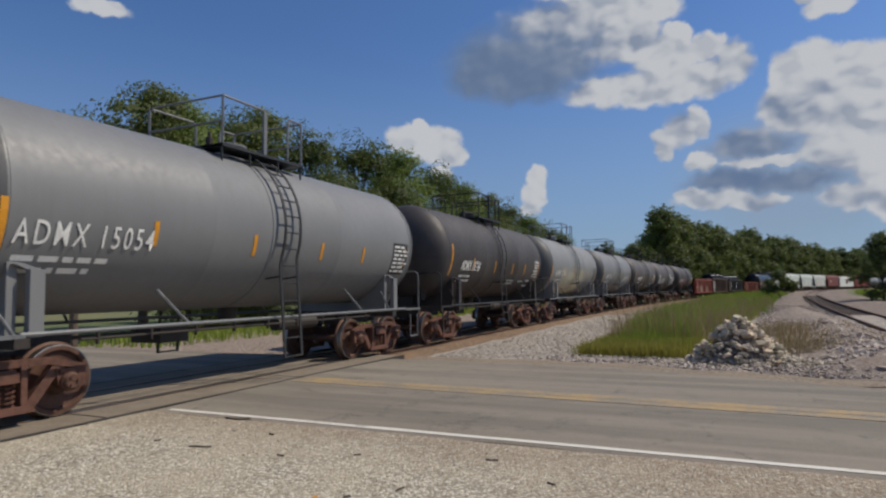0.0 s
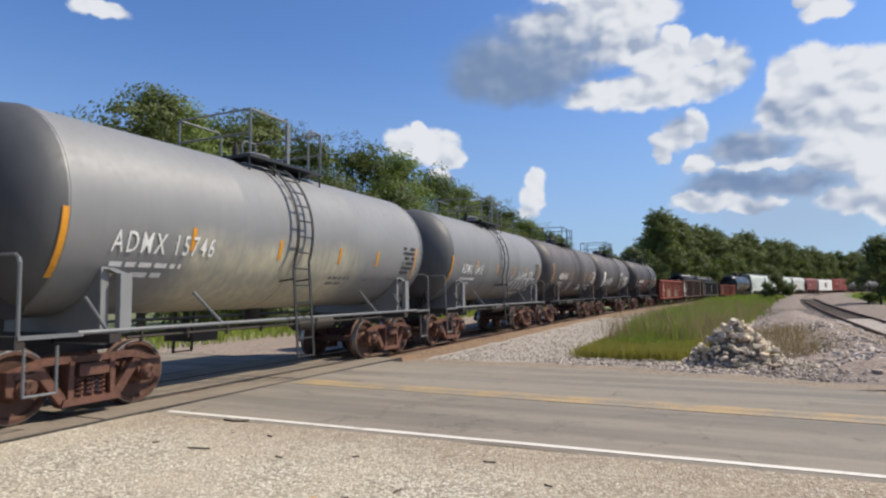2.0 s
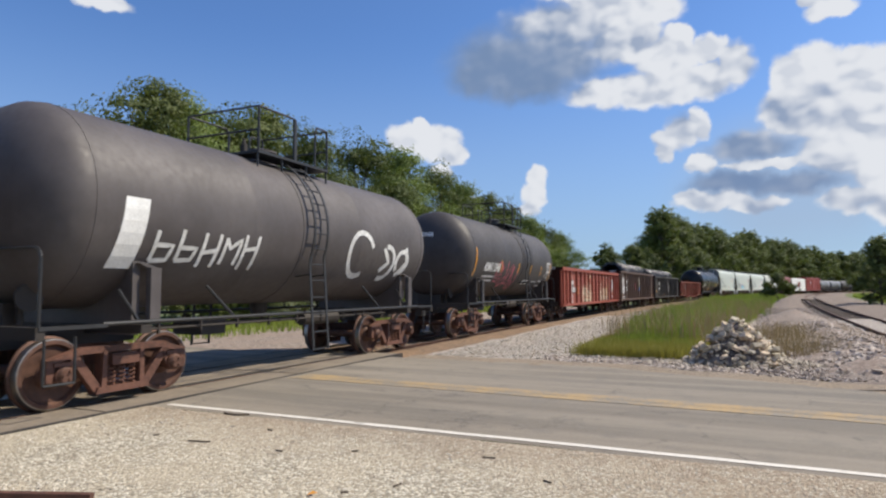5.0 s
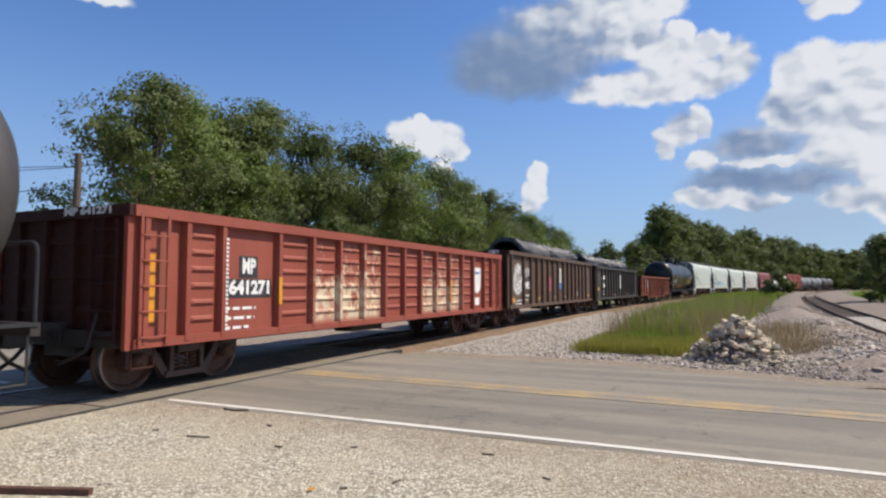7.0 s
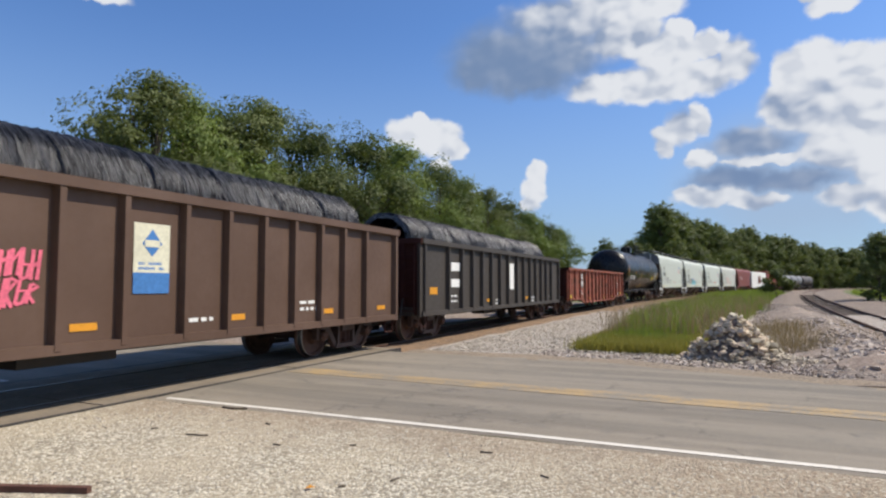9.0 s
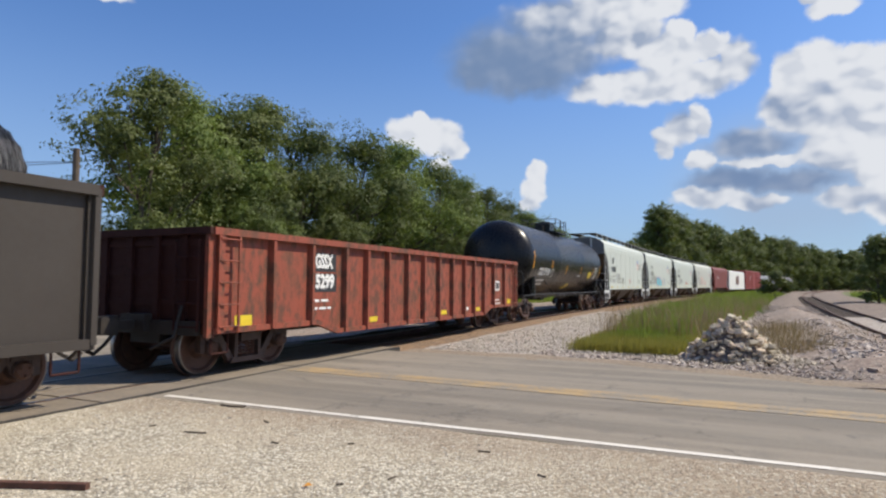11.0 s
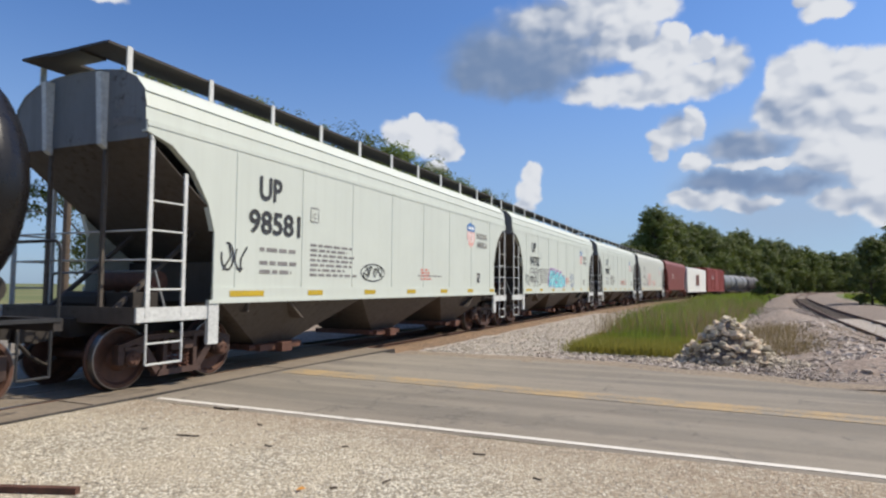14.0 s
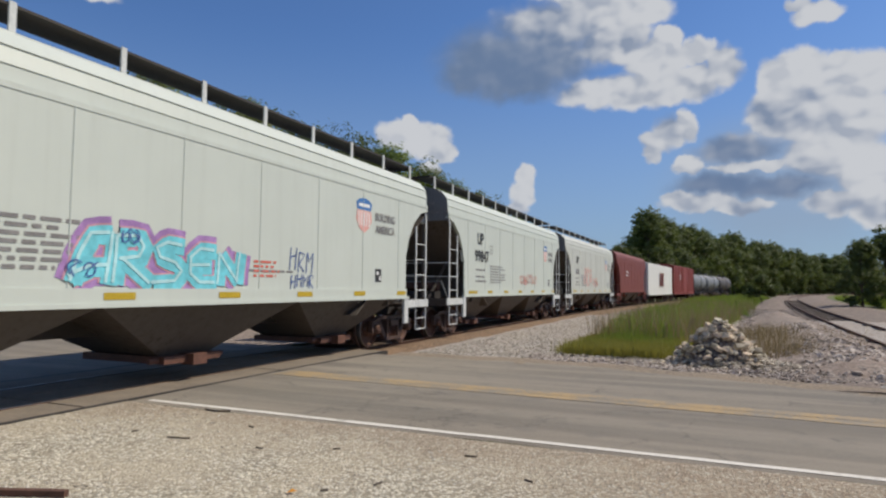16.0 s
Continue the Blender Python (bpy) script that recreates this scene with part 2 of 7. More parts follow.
MP_RED = material("faded_red_paint_with_flaking_graffiti", flaking_build)
MP_OLD = paint("faded_red_gondola_paint", (0.30, 0.055, 0.028), 0.55, (0.11, 0.045, 0.03), 0.26, streak=0.45, fade=0.2)
DJ_BROWN = paint("brown_gondola_paint", (0.080, 0.042, 0.025), 0.58, (0.10, 0.05, 0.03), 0.15, streak=0.3, fade=0.3)
GON_BLACK = paint("black_gondola_paint", (0.036, 0.028, 0.022), 0.58, (0.06, 0.035, 0.025), 0.12, streak=0.3)
# The shade on the gondola ends is put into this colour, with some dirt.
END_SHADE = paint("shade_dark_gondola_end_paint", (0.045, 0.015, 0.012), 0.75, (0.022, 0.014, 0.011), 0.35, streak=0.4, fade=0.03, spec=0.2)
GS_RUST = rusty_mix("rusting_red_gondola_paint", (0.26, 0.060, 0.032), (0.16, 0.055, 0.028), (0.075, 0.040, 0.028), 0.5)
HOPPER = paint("pale_grey_hopper_paint", (0.52, 0.555, 0.50), 0.45, (0.30, 0.28, 0.23), 0.05, streak=0.16, fade=0.06)
HOPPER_WORN = paint("worn_grey_hopper_paint", (0.50, 0.51, 0.46), 0.48, (0.26, 0.22, 0.18), 0.16, streak=0.3)
# The shade on the hopper ends is put into this grey, with grimy streaks.
SHADE_GREY = paint("shade_grey_hopper_end_paint", (0.16, 0.165, 0.17), 0.6, (0.06, 0.045, 0.035), 0.35, streak=0.6)
HOPPER_RED = paint("dull_red_hopper_paint", (0.17, 0.035, 0.025), 0.55, (0.08, 0.04, 0.03), 0.25)
BOX_WHITE = paint("white_car_paint", (0.72, 0.71, 0.67), 0.45, (0.3, 0.2, 0.14), 0.1)
BOX_RED = paint("red_boxcar_paint", (0.23, 0.032, 0.022), 0.5, (0.09, 0.04, 0.03), 0.2)
UNDER = plain("dirty_underframe_steel", (0.032, 0.026, 0.022), 0.7, 0.1, 0.35)
# Dusty brown, dark enough to hold the shade of slope sheets and end braces.
CHUTE = paint("dusty_shade_brown_hopper_paint", (0.078, 0.063, 0.051), 0.65, (0.05, 0.035, 0.025), 0.4, streak=0.6)
TRUCK = plain("rust_brown_cast_steel", (0.115, 0.052, 0.035), 0.7, 0.15, 0.45, 14)
TRUCK_DARK = plain("oily_cast_steel", (0.070, 0.042, 0.034), 0.6, 0.2, 0.4, 14)
WHEEL = plain("rusty_wheel_steel", (0.10, 0.050, 0.034), 0.65, 0.3, 0.4, 10)
TREAD = plain("bright_worn_steel", (0.30, 0.28, 0.26), 0.4, 1.0, 0.15)
PIPE_GREY = plain("grey_painted_pipe", (0.16, 0.165, 0.17), 0.5, 0.2)
PIPE_DARK = plain("dark_painted_pipe", (0.03, 0.03, 0.031), 0.5, 0.2)
PIPE_WHITE = plain("white_painted_pipe", (0.55, 0.56, 0.54), 0.5, 0.0)
ORANGE = plain("amber_reflector", (0.62, 0.27, 0.02), 0.35, 0.0, 0.12)
YELLOW_TAG = plain("yellow_sticker", (0.66, 0.50, 0.03), 0.4, 0.0, 0.1)
OLIVE_TAG = plain("yellow_olive_reflector", (0.46, 0.32, 0.02), 0.4, 0.0, 0.12)
LETTER_WHITE = plain("white_stencil_paint", (0.72, 0.72, 0.70), 0.55, 0.0, 0.14, 30)
LETTER_BLACK = plain("black_stencil_paint", (0.03, 0.03, 0.032), 0.55, 0.0, 0.3, 30)
LETTER_GREY = plain("greyed_stencil_paint", (0.20, 0.19, 0.185), 0.6, 0.0, 0.3, 30)
LETTER_RED = plain("red_stencil_paint", (0.55, 0.13, 0.09), 0.55, 0.0, 0.2, 30)
BLUE = plain("blue_sticker", (0.05, 0.17, 0.42), 0.45)
SALMON = plain("faded_red_shield_paint", (0.70, 0.36, 0.31), 0.5)
PINK = plain("pink_spray_paint", (0.68, 0.13, 0.20), 0.5, 0, 0.25)
CYAN = plain("cyan_spray_paint", (0.16, 0.56, 0.64), 0.5, 0, 0.25, 6)
PINK_PALE = plain("rose_spray_paint", (0.58, 0.30, 0.36), 0.5, 0, 0.3, 6)
PURPLE = plain("purple_spray_paint", (0.36, 0.20, 0.44), 0.5, 0, 0.3, 6)
SPRAY_WHITE = plain("white_spray_paint", (0.62, 0.62, 0.60), 0.6, 0, 0.25, 8)
SPRAY_CREAM = plain("flaking_cream_spray_paint", (0.58, 0.50, 0.34), 0.65, 0, 0.35, 9)
SPRAY_PALE = plain("pale_cyan_spray_paint", (0.42, 0.68, 0.70), 0.5, 0, 0.2, 6)
SPRAY_BLUE = plain("blue_spray_paint", (0.05, 0.10, 0.30), 0.6, 0, 0.2)
FOG = plain("grey_overspray", (0.17, 0.135, 0.115), 0.6, 0, 0.35, 5)
CREAM = plain("cream_sign_paint", (0.62, 0.60, 0.46), 0.5, 0, 0.15)
MAROON = plain("dull_red_spray_paint", (0.20, 0.05, 0.045), 0.6, 0, 0.3)


def wire_build(n, b):
    at = obj(n)
    g = n.noise(3.0, n.v("MULTIPLY", at, (0.7, 62.0, 0.7)), 5, 0.6)
    # pale streaks in the base colour stand in for glints along the wires
    n.put(b.inputs["Base Color"], n.mix(n.ramp(g, 0.40, 0.68), (0.008, 0.008, 0.010), (0.15, 0.155, 0.17)))
    b.inputs["Metallic"].default_value = 0.75
    n.put(b.inputs["Roughness"], n.ramp(g, 0.3, 0.7, 0.22, 0.42))
    bump(n, b, g, 0.9, 0.03)


WIRE = material("dark_oiled_wire", wire_build)


def asphalt_build(n, b):
    at = world_at(n)
    grain = n.noise(70, at, 4, 0.7)
    mid = n.noise(2.2, at, 5, 0.6)
    lane = n.noise(1.0, n.v("MULTIPLY", at, (0.12, 1.5, 1)), 4, 0.55)
    col = n.mix(n.ramp(lane, 0.32, 0.68), (0.172, 0.147, 0.113), (0.265, 0.228, 0.177))
    across = n.n("ShaderNodeSeparateXYZ")
    n.put(across.inputs[0], n.v("ADD", at, n.v("SCALE", n.noise(0.5, at, 3, 0.5, 1), 0.8)))
    for wheel in (7.9, 9.1, 11.3):
        band_y = n.m("ABSOLUTE", n.m("SUBTRACT", across.outputs[1], wheel))
        col = n.mix(n.m("MULTIPLY", n.ramp(band_y, 0.75, 0.15), n.ramp(lane, 0.3, 0.7, 0.5, 0.2)), col, (0.125, 0.112, 0.092))
    col = n.mix(n.ramp(mid, 0.5, 0.75, 0, 0.45), col, (0.13, 0.118, 0.10))
    col = n.mix(n.ramp(grain, 0.52, 0.75, 0, 0.5), col, (0.36, 0.34, 0.30))
    col = n.mix(n.ramp(grain, 0.48, 0.28, 0, 0.45), col, (0.10, 0.09, 0.08))
    vor = n.n("ShaderNodeTexVoronoi", feature="DISTANCE_TO_EDGE")
    vor.inputs["Scale"].default_value = 0.42
    n.put(vor.inputs["Vector"], n.v("ADD", at, n.v("SCALE", n.noise(1.6, at, 5, 0.6, 1), 0.9)))
    crack = n.m("MULTIPLY", n.ramp(vor.outputs["Distance"], 0.011, 0.002), n.ramp(mid, 0.42, 0.55))
    col = n.mix(n.m("MULTIPLY", crack, 0.4), col, (0.05, 0.045, 0.04))
    n.put(b.inputs["Base Color"], col)
    b.inputs["Roughness"].default_value = 0.85
    bump(n, b, n.m("SUBTRACT", grain, crack), 0.5, 0.006)


ASPHALT = material("sun_bleached_asphalt", asphalt_build)


def gravel_mat(name, light, dark, sand, scale=38.0, dusty=0.5, trodden=None):
    def build(n, b):
        at = world_at(n)
        v1 = n.n("ShaderNodeTexVoronoi", feature="F1")
        v1.inputs["Scale"].default_value = scale
        n.put(v1.inputs["Vector"], at)
        v2 = n.n("ShaderNodeTexVoronoi", feature="F1")
        v2.inputs["Scale"].default_value = scale * 2.3
        n.put(v2.inputs["Vector"], at)
        sep = n.n("ShaderNodeSeparateColor")
        n.put(sep.inputs[0], v1.outputs["Color"])
        wide = n.noise(0.8, at, 5, 0.6)
        col = n.mix(n.ramp(sep.outputs[0], 0.1, 0.95), dark, light)
        edge = n.ramp(v1.outputs["Distance"], 0.35, 0.75)
        col = n.mix(n.m("MULTIPLY", edge, 0.6), col, tuple(c * 0.45 for c in dark))
        col = n.mix(n.ramp(n.m("ADD", wide, n.m("MULTIPLY", sep.outputs[1], 0.25)), 0.5, 0.72, 0.0, dusty), col, sand)
        if trodden:
            # brown dirt worn into the stones beside the road and towards the east
            p = n.n("ShaderNodeSeparateXYZ")
            n.put(p.inputs[0], n.v("ADD", at, n.v("SCALE", n.noise(0.9, at, 5, 0.6, 1), 2.4)))
            zone = n.m("MAXIMUM", n.ramp(p.outputs[0], 7.6, 10.8), n.ramp(p.outputs[1], 5.9, 7.6))
            col = n.mix(n.m("MULTIPLY", zone, n.ramp(sep.outputs[2], 0.0, 0.8, 0.95, 0.25)), col, trodden)
        n.put(b.inputs["Base Color"], col)
        b.inputs["Roughness"].default_value = 0.95
        h = n.m("SUBTRACT", 1.0, n.m("ADD", v1.outputs["Distance"], n.m("MULTIPLY", v2.outputs["Distance"], 0.4)))
        bump(n, b, h, 0.8, 0.02)
    return material(name, build)


GRAVEL = gravel_mat("pale_limestone_gravel", (0.68, 0.61, 0.49), (0.28, 0.232, 0.17), (0.47, 0.39, 0.28), 34, 0.6)
APRON = gravel_mat("trodden_limestone_gravel", (0.75, 0.69, 0.555), (0.28, 0.24, 0.175), (0.46, 0.393, 0.285), 34, 0.65, (0.25, 0.185, 0.125))
BALLAST = gravel_mat("crushed_stone_ballast", (0.36, 0.30, 0.25), (0.12, 0.095, 0.078), (0.22, 0.163, 0.126), 20, 0.6)
BALLAST_TAN = gravel_mat("rust_stained_ballast", (0.34, 0.23, 0.14), (0.13, 0.085, 0.055), (0.26, 0.165, 0.095), 26, 0.65)
DIRT = gravel_mat("stony_dirt", (0.46, 0.39, 0.33), (0.15, 0.118, 0.096), (0.28, 0.21, 0.165), 16, 0.65)
VERGE = gravel_mat("grey_and_white_verge_gravel", (0.64, 0.59, 0.52), (0.22, 0.19, 0.16), (0.36, 0.30, 0.25), 26, 0.6)
SHOULDER = gravel_mat("dusty_brown_shoulder", (0.40, 0.33, 0.245), (0.18, 0.14, 0.10), (0.27, 0.21, 0.148), 30, 0.85)


def stone_mat(name, a, c):
    def build(n, b):
        at = world_at(n)
        r = n.n("ShaderNodeNewGeometry").outputs["Random Per Island"]
        g = n.noise(18, at, 4)
        n.put(b.inputs["Base Color"], n.mix(n.m("ADD", n.m("MULTIPLY", r, 0.8), n.m("MULTIPLY", g, 0.3), clamp=True), a, c))
        b.inputs["Roughness"].default_value = 0.9
        bump(n, b, g, 0.4, 0.01)
    return material(name, build)


STONE = stone_mat("pale_limestone", (0.24, 0.205, 0.165), (0.62, 0.56, 0.46))
STONE_MIX = stone_mat("mixed_rubble_stone", (0.15, 0.115, 0.095), (0.58, 0.50, 0.425))
PEBBLE = stone_mat("gravel_pebble", (0.17, 0.14, 0.105), (0.70, 0.64, 0.53))


def block_build(n, b):
    at = world_at(n)
    r = n.n("ShaderNodeObjectInfo").outputs["Random"]
    g = n.noise(9, at, 5, 0.65)
    col = n.mix(r, (0.40, 0.33, 0.22), (0.74, 0.68, 0.54))
    col = n.mix(n.ramp(r, 0.55, 0.75, 0.0, 0.5), col, (0.55, 0.36, 0.22))
    col = n.mix(n.ramp(g, 0.45, 0.7, 0, 0.7), col, (0.26, 0.21, 0.16))
    n.put(b.inputs["Base Color"], col)
    b.inputs["Roughness"].default_value = 0.9
    bump(n, b, g, 0.5, 0.02)


LIME_BLOCK = material("cream_limestone_block", block_build)
CHIP = stone_mat("limestone_chip", (0.16, 0.12, 0.09), (0.66, 0.58, 0.45))


def leaf_mat(name, a, c, trans=0.35):
    def build(n, b):
        r = n.n("ShaderNodeNewGeometry").outputs["Random Per Island"]
        w = n.noise(0.5, world_at(n), 3)
        f = n.m("ADD", n.m("MULTIPLY", r, 0.42), n.m("MULTIPLY", w, 0.6), clamp=True)
        col = n.mix(f, a, c)
        own = n.n("ShaderNodeObjectInfo").outputs["Random"]
        col = n.mix(n.m("MULTIPLY", own, 0.4), col, tuple(0.8 * q * k for q, k in zip(a, (0.95, 0.85, 1.1))))
        n.put(b.inputs["Base Color"], col)
        b.inputs["Roughness"].default_value = 0.55
        b.inputs["Specular IOR Level"].default_value = 0.3
        tr = n.n("ShaderNodeBsdfTranslucent")
        n.put(tr.inputs[0], n.mix(0.3, col, (0.16, 0.22, 0.02)))
        mx = n.n("ShaderNodeMixShader")
        mx.inputs[0].default_value = trans
        n.t.links.new(b.outputs[0], mx.inputs[1])
        n.t.links.new(tr.outputs[0], mx.inputs[2])
        n.t.links.new(mx.outputs[0], n.t.nodes["Material Output"].inputs[0])
    return material(name, build)


LEAF = leaf_mat("green_leaves", (0.082, 0.108, 0.030), (0.212, 0.248, 0.078))
LEAF_DARK = leaf_mat("deep_green_leaves", (0.066, 0.092, 0.028), (0.165, 0.202, 0.062))
LEAF_LIGHT = leaf_mat("yellow_green_leaves", (0.105, 0.155, 0.035), (0.240, 0.305, 0.080))
GRASS = leaf_mat("tall_green_grass", (0.16, 0.23, 0.035), (0.36, 0.44, 0.085), 0.45)
GRASS_YELLOW = leaf_mat("yellowing_grass", (0.22, 0.21, 0.04), (0.44, 0.38, 0.09), 0.45)
GRASS_DRY = leaf_mat("dry_weeds", (0.22, 0.155, 0.085), (0.40, 0.29, 0.165), 0.3)
BARK = plain("grey_brown_bark", (0.085, 0.068, 0.052), 0.9, 0, 0.4, 8, 0.6)
TIMBER = plain("weathered_timber", (0.10, 0.075, 0.055), 0.85, 0, 0.35, 10, 0.5)
RAIL = plain("rusty_rail_steel", (0.085, 0.042, 0.027), 0.75, 0.2, 0.35, 12)
PANEL = plain("dusty_crossing_panel", (0.20, 0.165, 0.125), 0.85, 0, 0.28, 16)
GAP = plain("dark_rubber_seal", (0.035, 0.03, 0.027), 0.9, 0, 0.3, 20)


def worn_line(name, color, keep):
    def build(n, b):
        at = world_at(n)
        g = n.noise(14, at, 6, 0.7)
        w = n.noise(1.5, at, 4)
        f = n.ramp(n.m("ADD", n.m("MULTIPLY", g, 0.6), n.m("MULTIPLY", w, 0.4)), keep - 0.08, keep + 0.1, 1, 0)
        n.put(b.inputs["Base Color"], n.mix(f, (0.22, 0.195, 0.155), color))
        b.inputs["Roughness"].default_value = 0.75
        bump(n, b, g, 0.3, 0.004)
    return material(name, build)


LINE_WHITE = worn_line("worn_white_road_paint", (0.66, 0.62, 0.55), 0.62)
LINE_YELLOW = worn_line("worn_yellow_road_paint", (0.38, 0.265, 0.125), 0.49)


def earth_build(n, b):
    at = world_at(n)
    w = n.noise(0.05, at, 5)
    g = n.noise(3.0, at, 6, 0.7)
    col = n.mix(n.ramp(w, 0.4, 0.6), (0.085, 0.115, 0.03), (0.15, 0.15, 0.055))
    col = n.mix(n.ramp(g, 0.5, 0.75, 0, 0.6), col, (0.19, 0.15, 0.095))
    n.put(b.inputs["Base Color"], col)
    b.inputs["Roughness"].default_value = 0.95
    bump(n, b, g, 0.6, 0.05)


EARTH = material("grassy_earth", earth_build)


# ---------------------------------------------------------------- mesh helpers
class Shape:
    """Collects simple solids into one mesh."""
    def __init__(self):
        self.v, self.f = [], []

    def add(self, verts, faces):
        k = len(self.v)
        self.v += [tuple(p) for p in verts]
        self.f += [tuple(i + k for i in q) for q in faces]
        return self

    def box(self, x0, x1, y0, y1, z0, z1):
        return self.add([(x, y, z) for z in (z0, z1) for y in (y0, y1) for x in (x0, x1)],
                        [(0, 2, 3, 1), (4, 5, 7, 6), (0, 1, 5, 4), (2, 6, 7, 3), (0, 4, 6, 2), (1, 3, 7, 5)])

    def bar(self, p, q, r=0.02, n=6):
        """A round bar from p to q."""
        p, q = Vector(p), Vector(q)
        d = (q - p).normalized()
        u = d.orthogonal().normalized()
        w = d.cross(u)
        ring = [(math.cos(2 * math.pi * i / n), math.sin(2 * math.pi * i / n)) for i in range(n)]
        vs = [e + (u * c + w * s) * r for e in (p, q) for c, s in ring]
        fs = [(i, (i + 1) % n, n + (i + 1) % n, n + i) for i in range(n)] + [tuple(range(n))[::-1], tuple(range(n, 2 * n))]
        return self.add(vs, fs)

    def pipe(self, pts, r=0.02, n=6):
        for a, b in zip(pts, pts[1:]):
            self.bar(a, b, r, n)
        return self

    def beam(self, p, q, w, h, up=(0, 0, 1)):
        """A rectangular bar from p to q, w wide and h high."""
        p, q = Vector(p), Vector(q)
        d = (q - p).normalized()
        side = d.cross(Vector(up)).normalized() * (w / 2)
        top = side.cross(d).normalized() * (h / 2)
        vs = [e + side * a + top * b for e in (p, q) for a, b in ((-1, -1), (1, -1), (1, 1), (-1, 1))]
        return self.add(vs, [(0, 1, 5, 4), (1, 2, 6, 5), (2, 3, 7, 6), (3, 0, 4, 7), (3, 2, 1, 0), (4, 5, 6, 7)])

    def prism(self, outline, x0, x1):
        """A (y, z) outline carried from x0 to x1."""
        n = len(outline)
        vs = [(x, y, z) for x in (x0, x1) for y, z in outline]
        fs = [(i, (i + 1) % n, n + (i + 1) % n, n + i) for i in range(n)] + [tuple(range(n))[::-1], tuple(range(n, 2 * n))]
        return self.add(vs, fs)

    def lathe(self, prof, axis="y", n=32, cap=True, centre=(0, 0, 0)):
        """Profile of (along, radius) turned round an axis."""
        vs, fs = [], []
        for a, r in prof:
            for i in range(n):
                c, s = math.cos(2 * math.pi * i / n) * r, math.sin(2 * math.pi * i / n) * r
                p = (c, a, s) if axis == "y" else ((a, c, s) if axis == "x" else (c, s, a))
                vs.append(tuple(u + w for u, w in zip(p, centre)))
        for j in range(len(prof) - 1):
            for i in range(n):
                fs.append((j * n + i, j * n + (i + 1) % n, (j + 1) * n + (i + 1) % n, (j + 1) * n + i))
        if cap:
            fs += [tuple(range(n))[::-1], tuple(range((len(prof) - 1) * n, len(prof) * n))]
        return self.add(vs, fs)

    def mesh(self, name, mat, angle=35):
        me = bpy.data.meshes.new(name)
        me.from_pydata(self.v, [], self.f)
        bm = bmesh.new()
        bm.from_mesh(me)
        bmesh.ops.recalc_face_normals(bm, faces=bm.faces)
        bm.to_mesh(me)
        bm.free()
        me.materials.append(mat)
        if angle:
            me.polygons.foreach_set("use_smooth", [True] * len(me.polygons))
            me.set_sharp_from_angle(angle=radians(angle))
        me.update()
        return me


def raw(name, verts, faces, mat, smooth=False):
    me = bpy.data.meshes.new(name)
    me.from_pydata(verts, [], faces)
    me.materials.append(mat)
    if smooth:
        me.polygons.foreach_set("use_smooth", [True] * len(me.polygons))
    me.update()
    return me


def part(name, shape, mat, parent, label="", angle=35):
    ob = new(name, shape.mesh(name, mat, angle) if isinstance(shape, Shape) else shape)
    ob.parent = parent
    if label:
        ob["label"] = label
    return ob


def soft_edges(ob, width=0.015):
    mod = ob.modifiers.new("edge", "BEVEL")
    mod.width, mod.segments, mod.limit_method = width, 1, "ANGLE"
    return ob


# ---------------------------------------------------------------- line of the track
CURVE_Y, CURVE_R, SPEED = 21.2, 644.0, 12.232


def on_track(s, off=0.0):
    """Place and heading (radians to the right of +Y) at s metres along the main track."""
    if s < CURVE_Y:
        return off, s, 0.0
    th = (s - CURVE_Y) / CURVE_R
    return CURVE_R - (CURVE_R - off) * math.cos(th), CURVE_Y + (CURVE_R - off) * math.sin(th), th


def on_siding(y, off=0.0):
    """The second track, east of the main one."""
    u = y - 25.7
    x, slope = 14.75 + 0.052 * u + 0.0003 * u * u, 0.052 + 0.0006 * u
    k = 1 / math.hypot(1, slope)
    return x + off * k, y - off * slope * k, math.atan(slope)


def strip(where, s0, s1, step, profile, name, mat, angle=35, jitter=0.0):
    """A profile of (offset, height) swept along a track."""
    rng = random.Random(name)
    vs, fs = [], []
    n = max(2, int((s1 - s0) / step) + 1)
    m = len(profile)
    for i in range(n):
        s = s0 + (s1 - s0) * i / (n - 1)
        for off, z in profile:
            x, y, _ = where(s, off)
            vs.append((x + rng.uniform(-jitter, jitter), y, z + rng.uniform(-jitter, jitter) * 0.35))
    for i in range(n - 1):
        for j in range(m - 1):
            fs.append((i * m + j, i * m + j + 1, (i + 1) * m + j + 1, (i + 1) * m + j))
    me = raw(name, vs, fs, mat, angle > 0)
    if angle:
        me.set_sharp_from_angle(angle=radians(angle))
    return me


RAIL_PROFILE = [(-0.075, -0.17), (-0.075, -0.155), (-0.012, -0.13), (-0.010, -0.05), (-0.037, -0.035), (-0.037, -0.004), (-0.030, 0.0),
                (0.030, 0.0), (0.037, -0.004), (0.037, -0.035), (0.010, -0.05), (0.012, -0.13), (0.075, -0.155), (0.075, -0.17)]


def shifted(profile, dx, dz=0.0):
    return [(a + dx, z + dz) for a, z in profile]


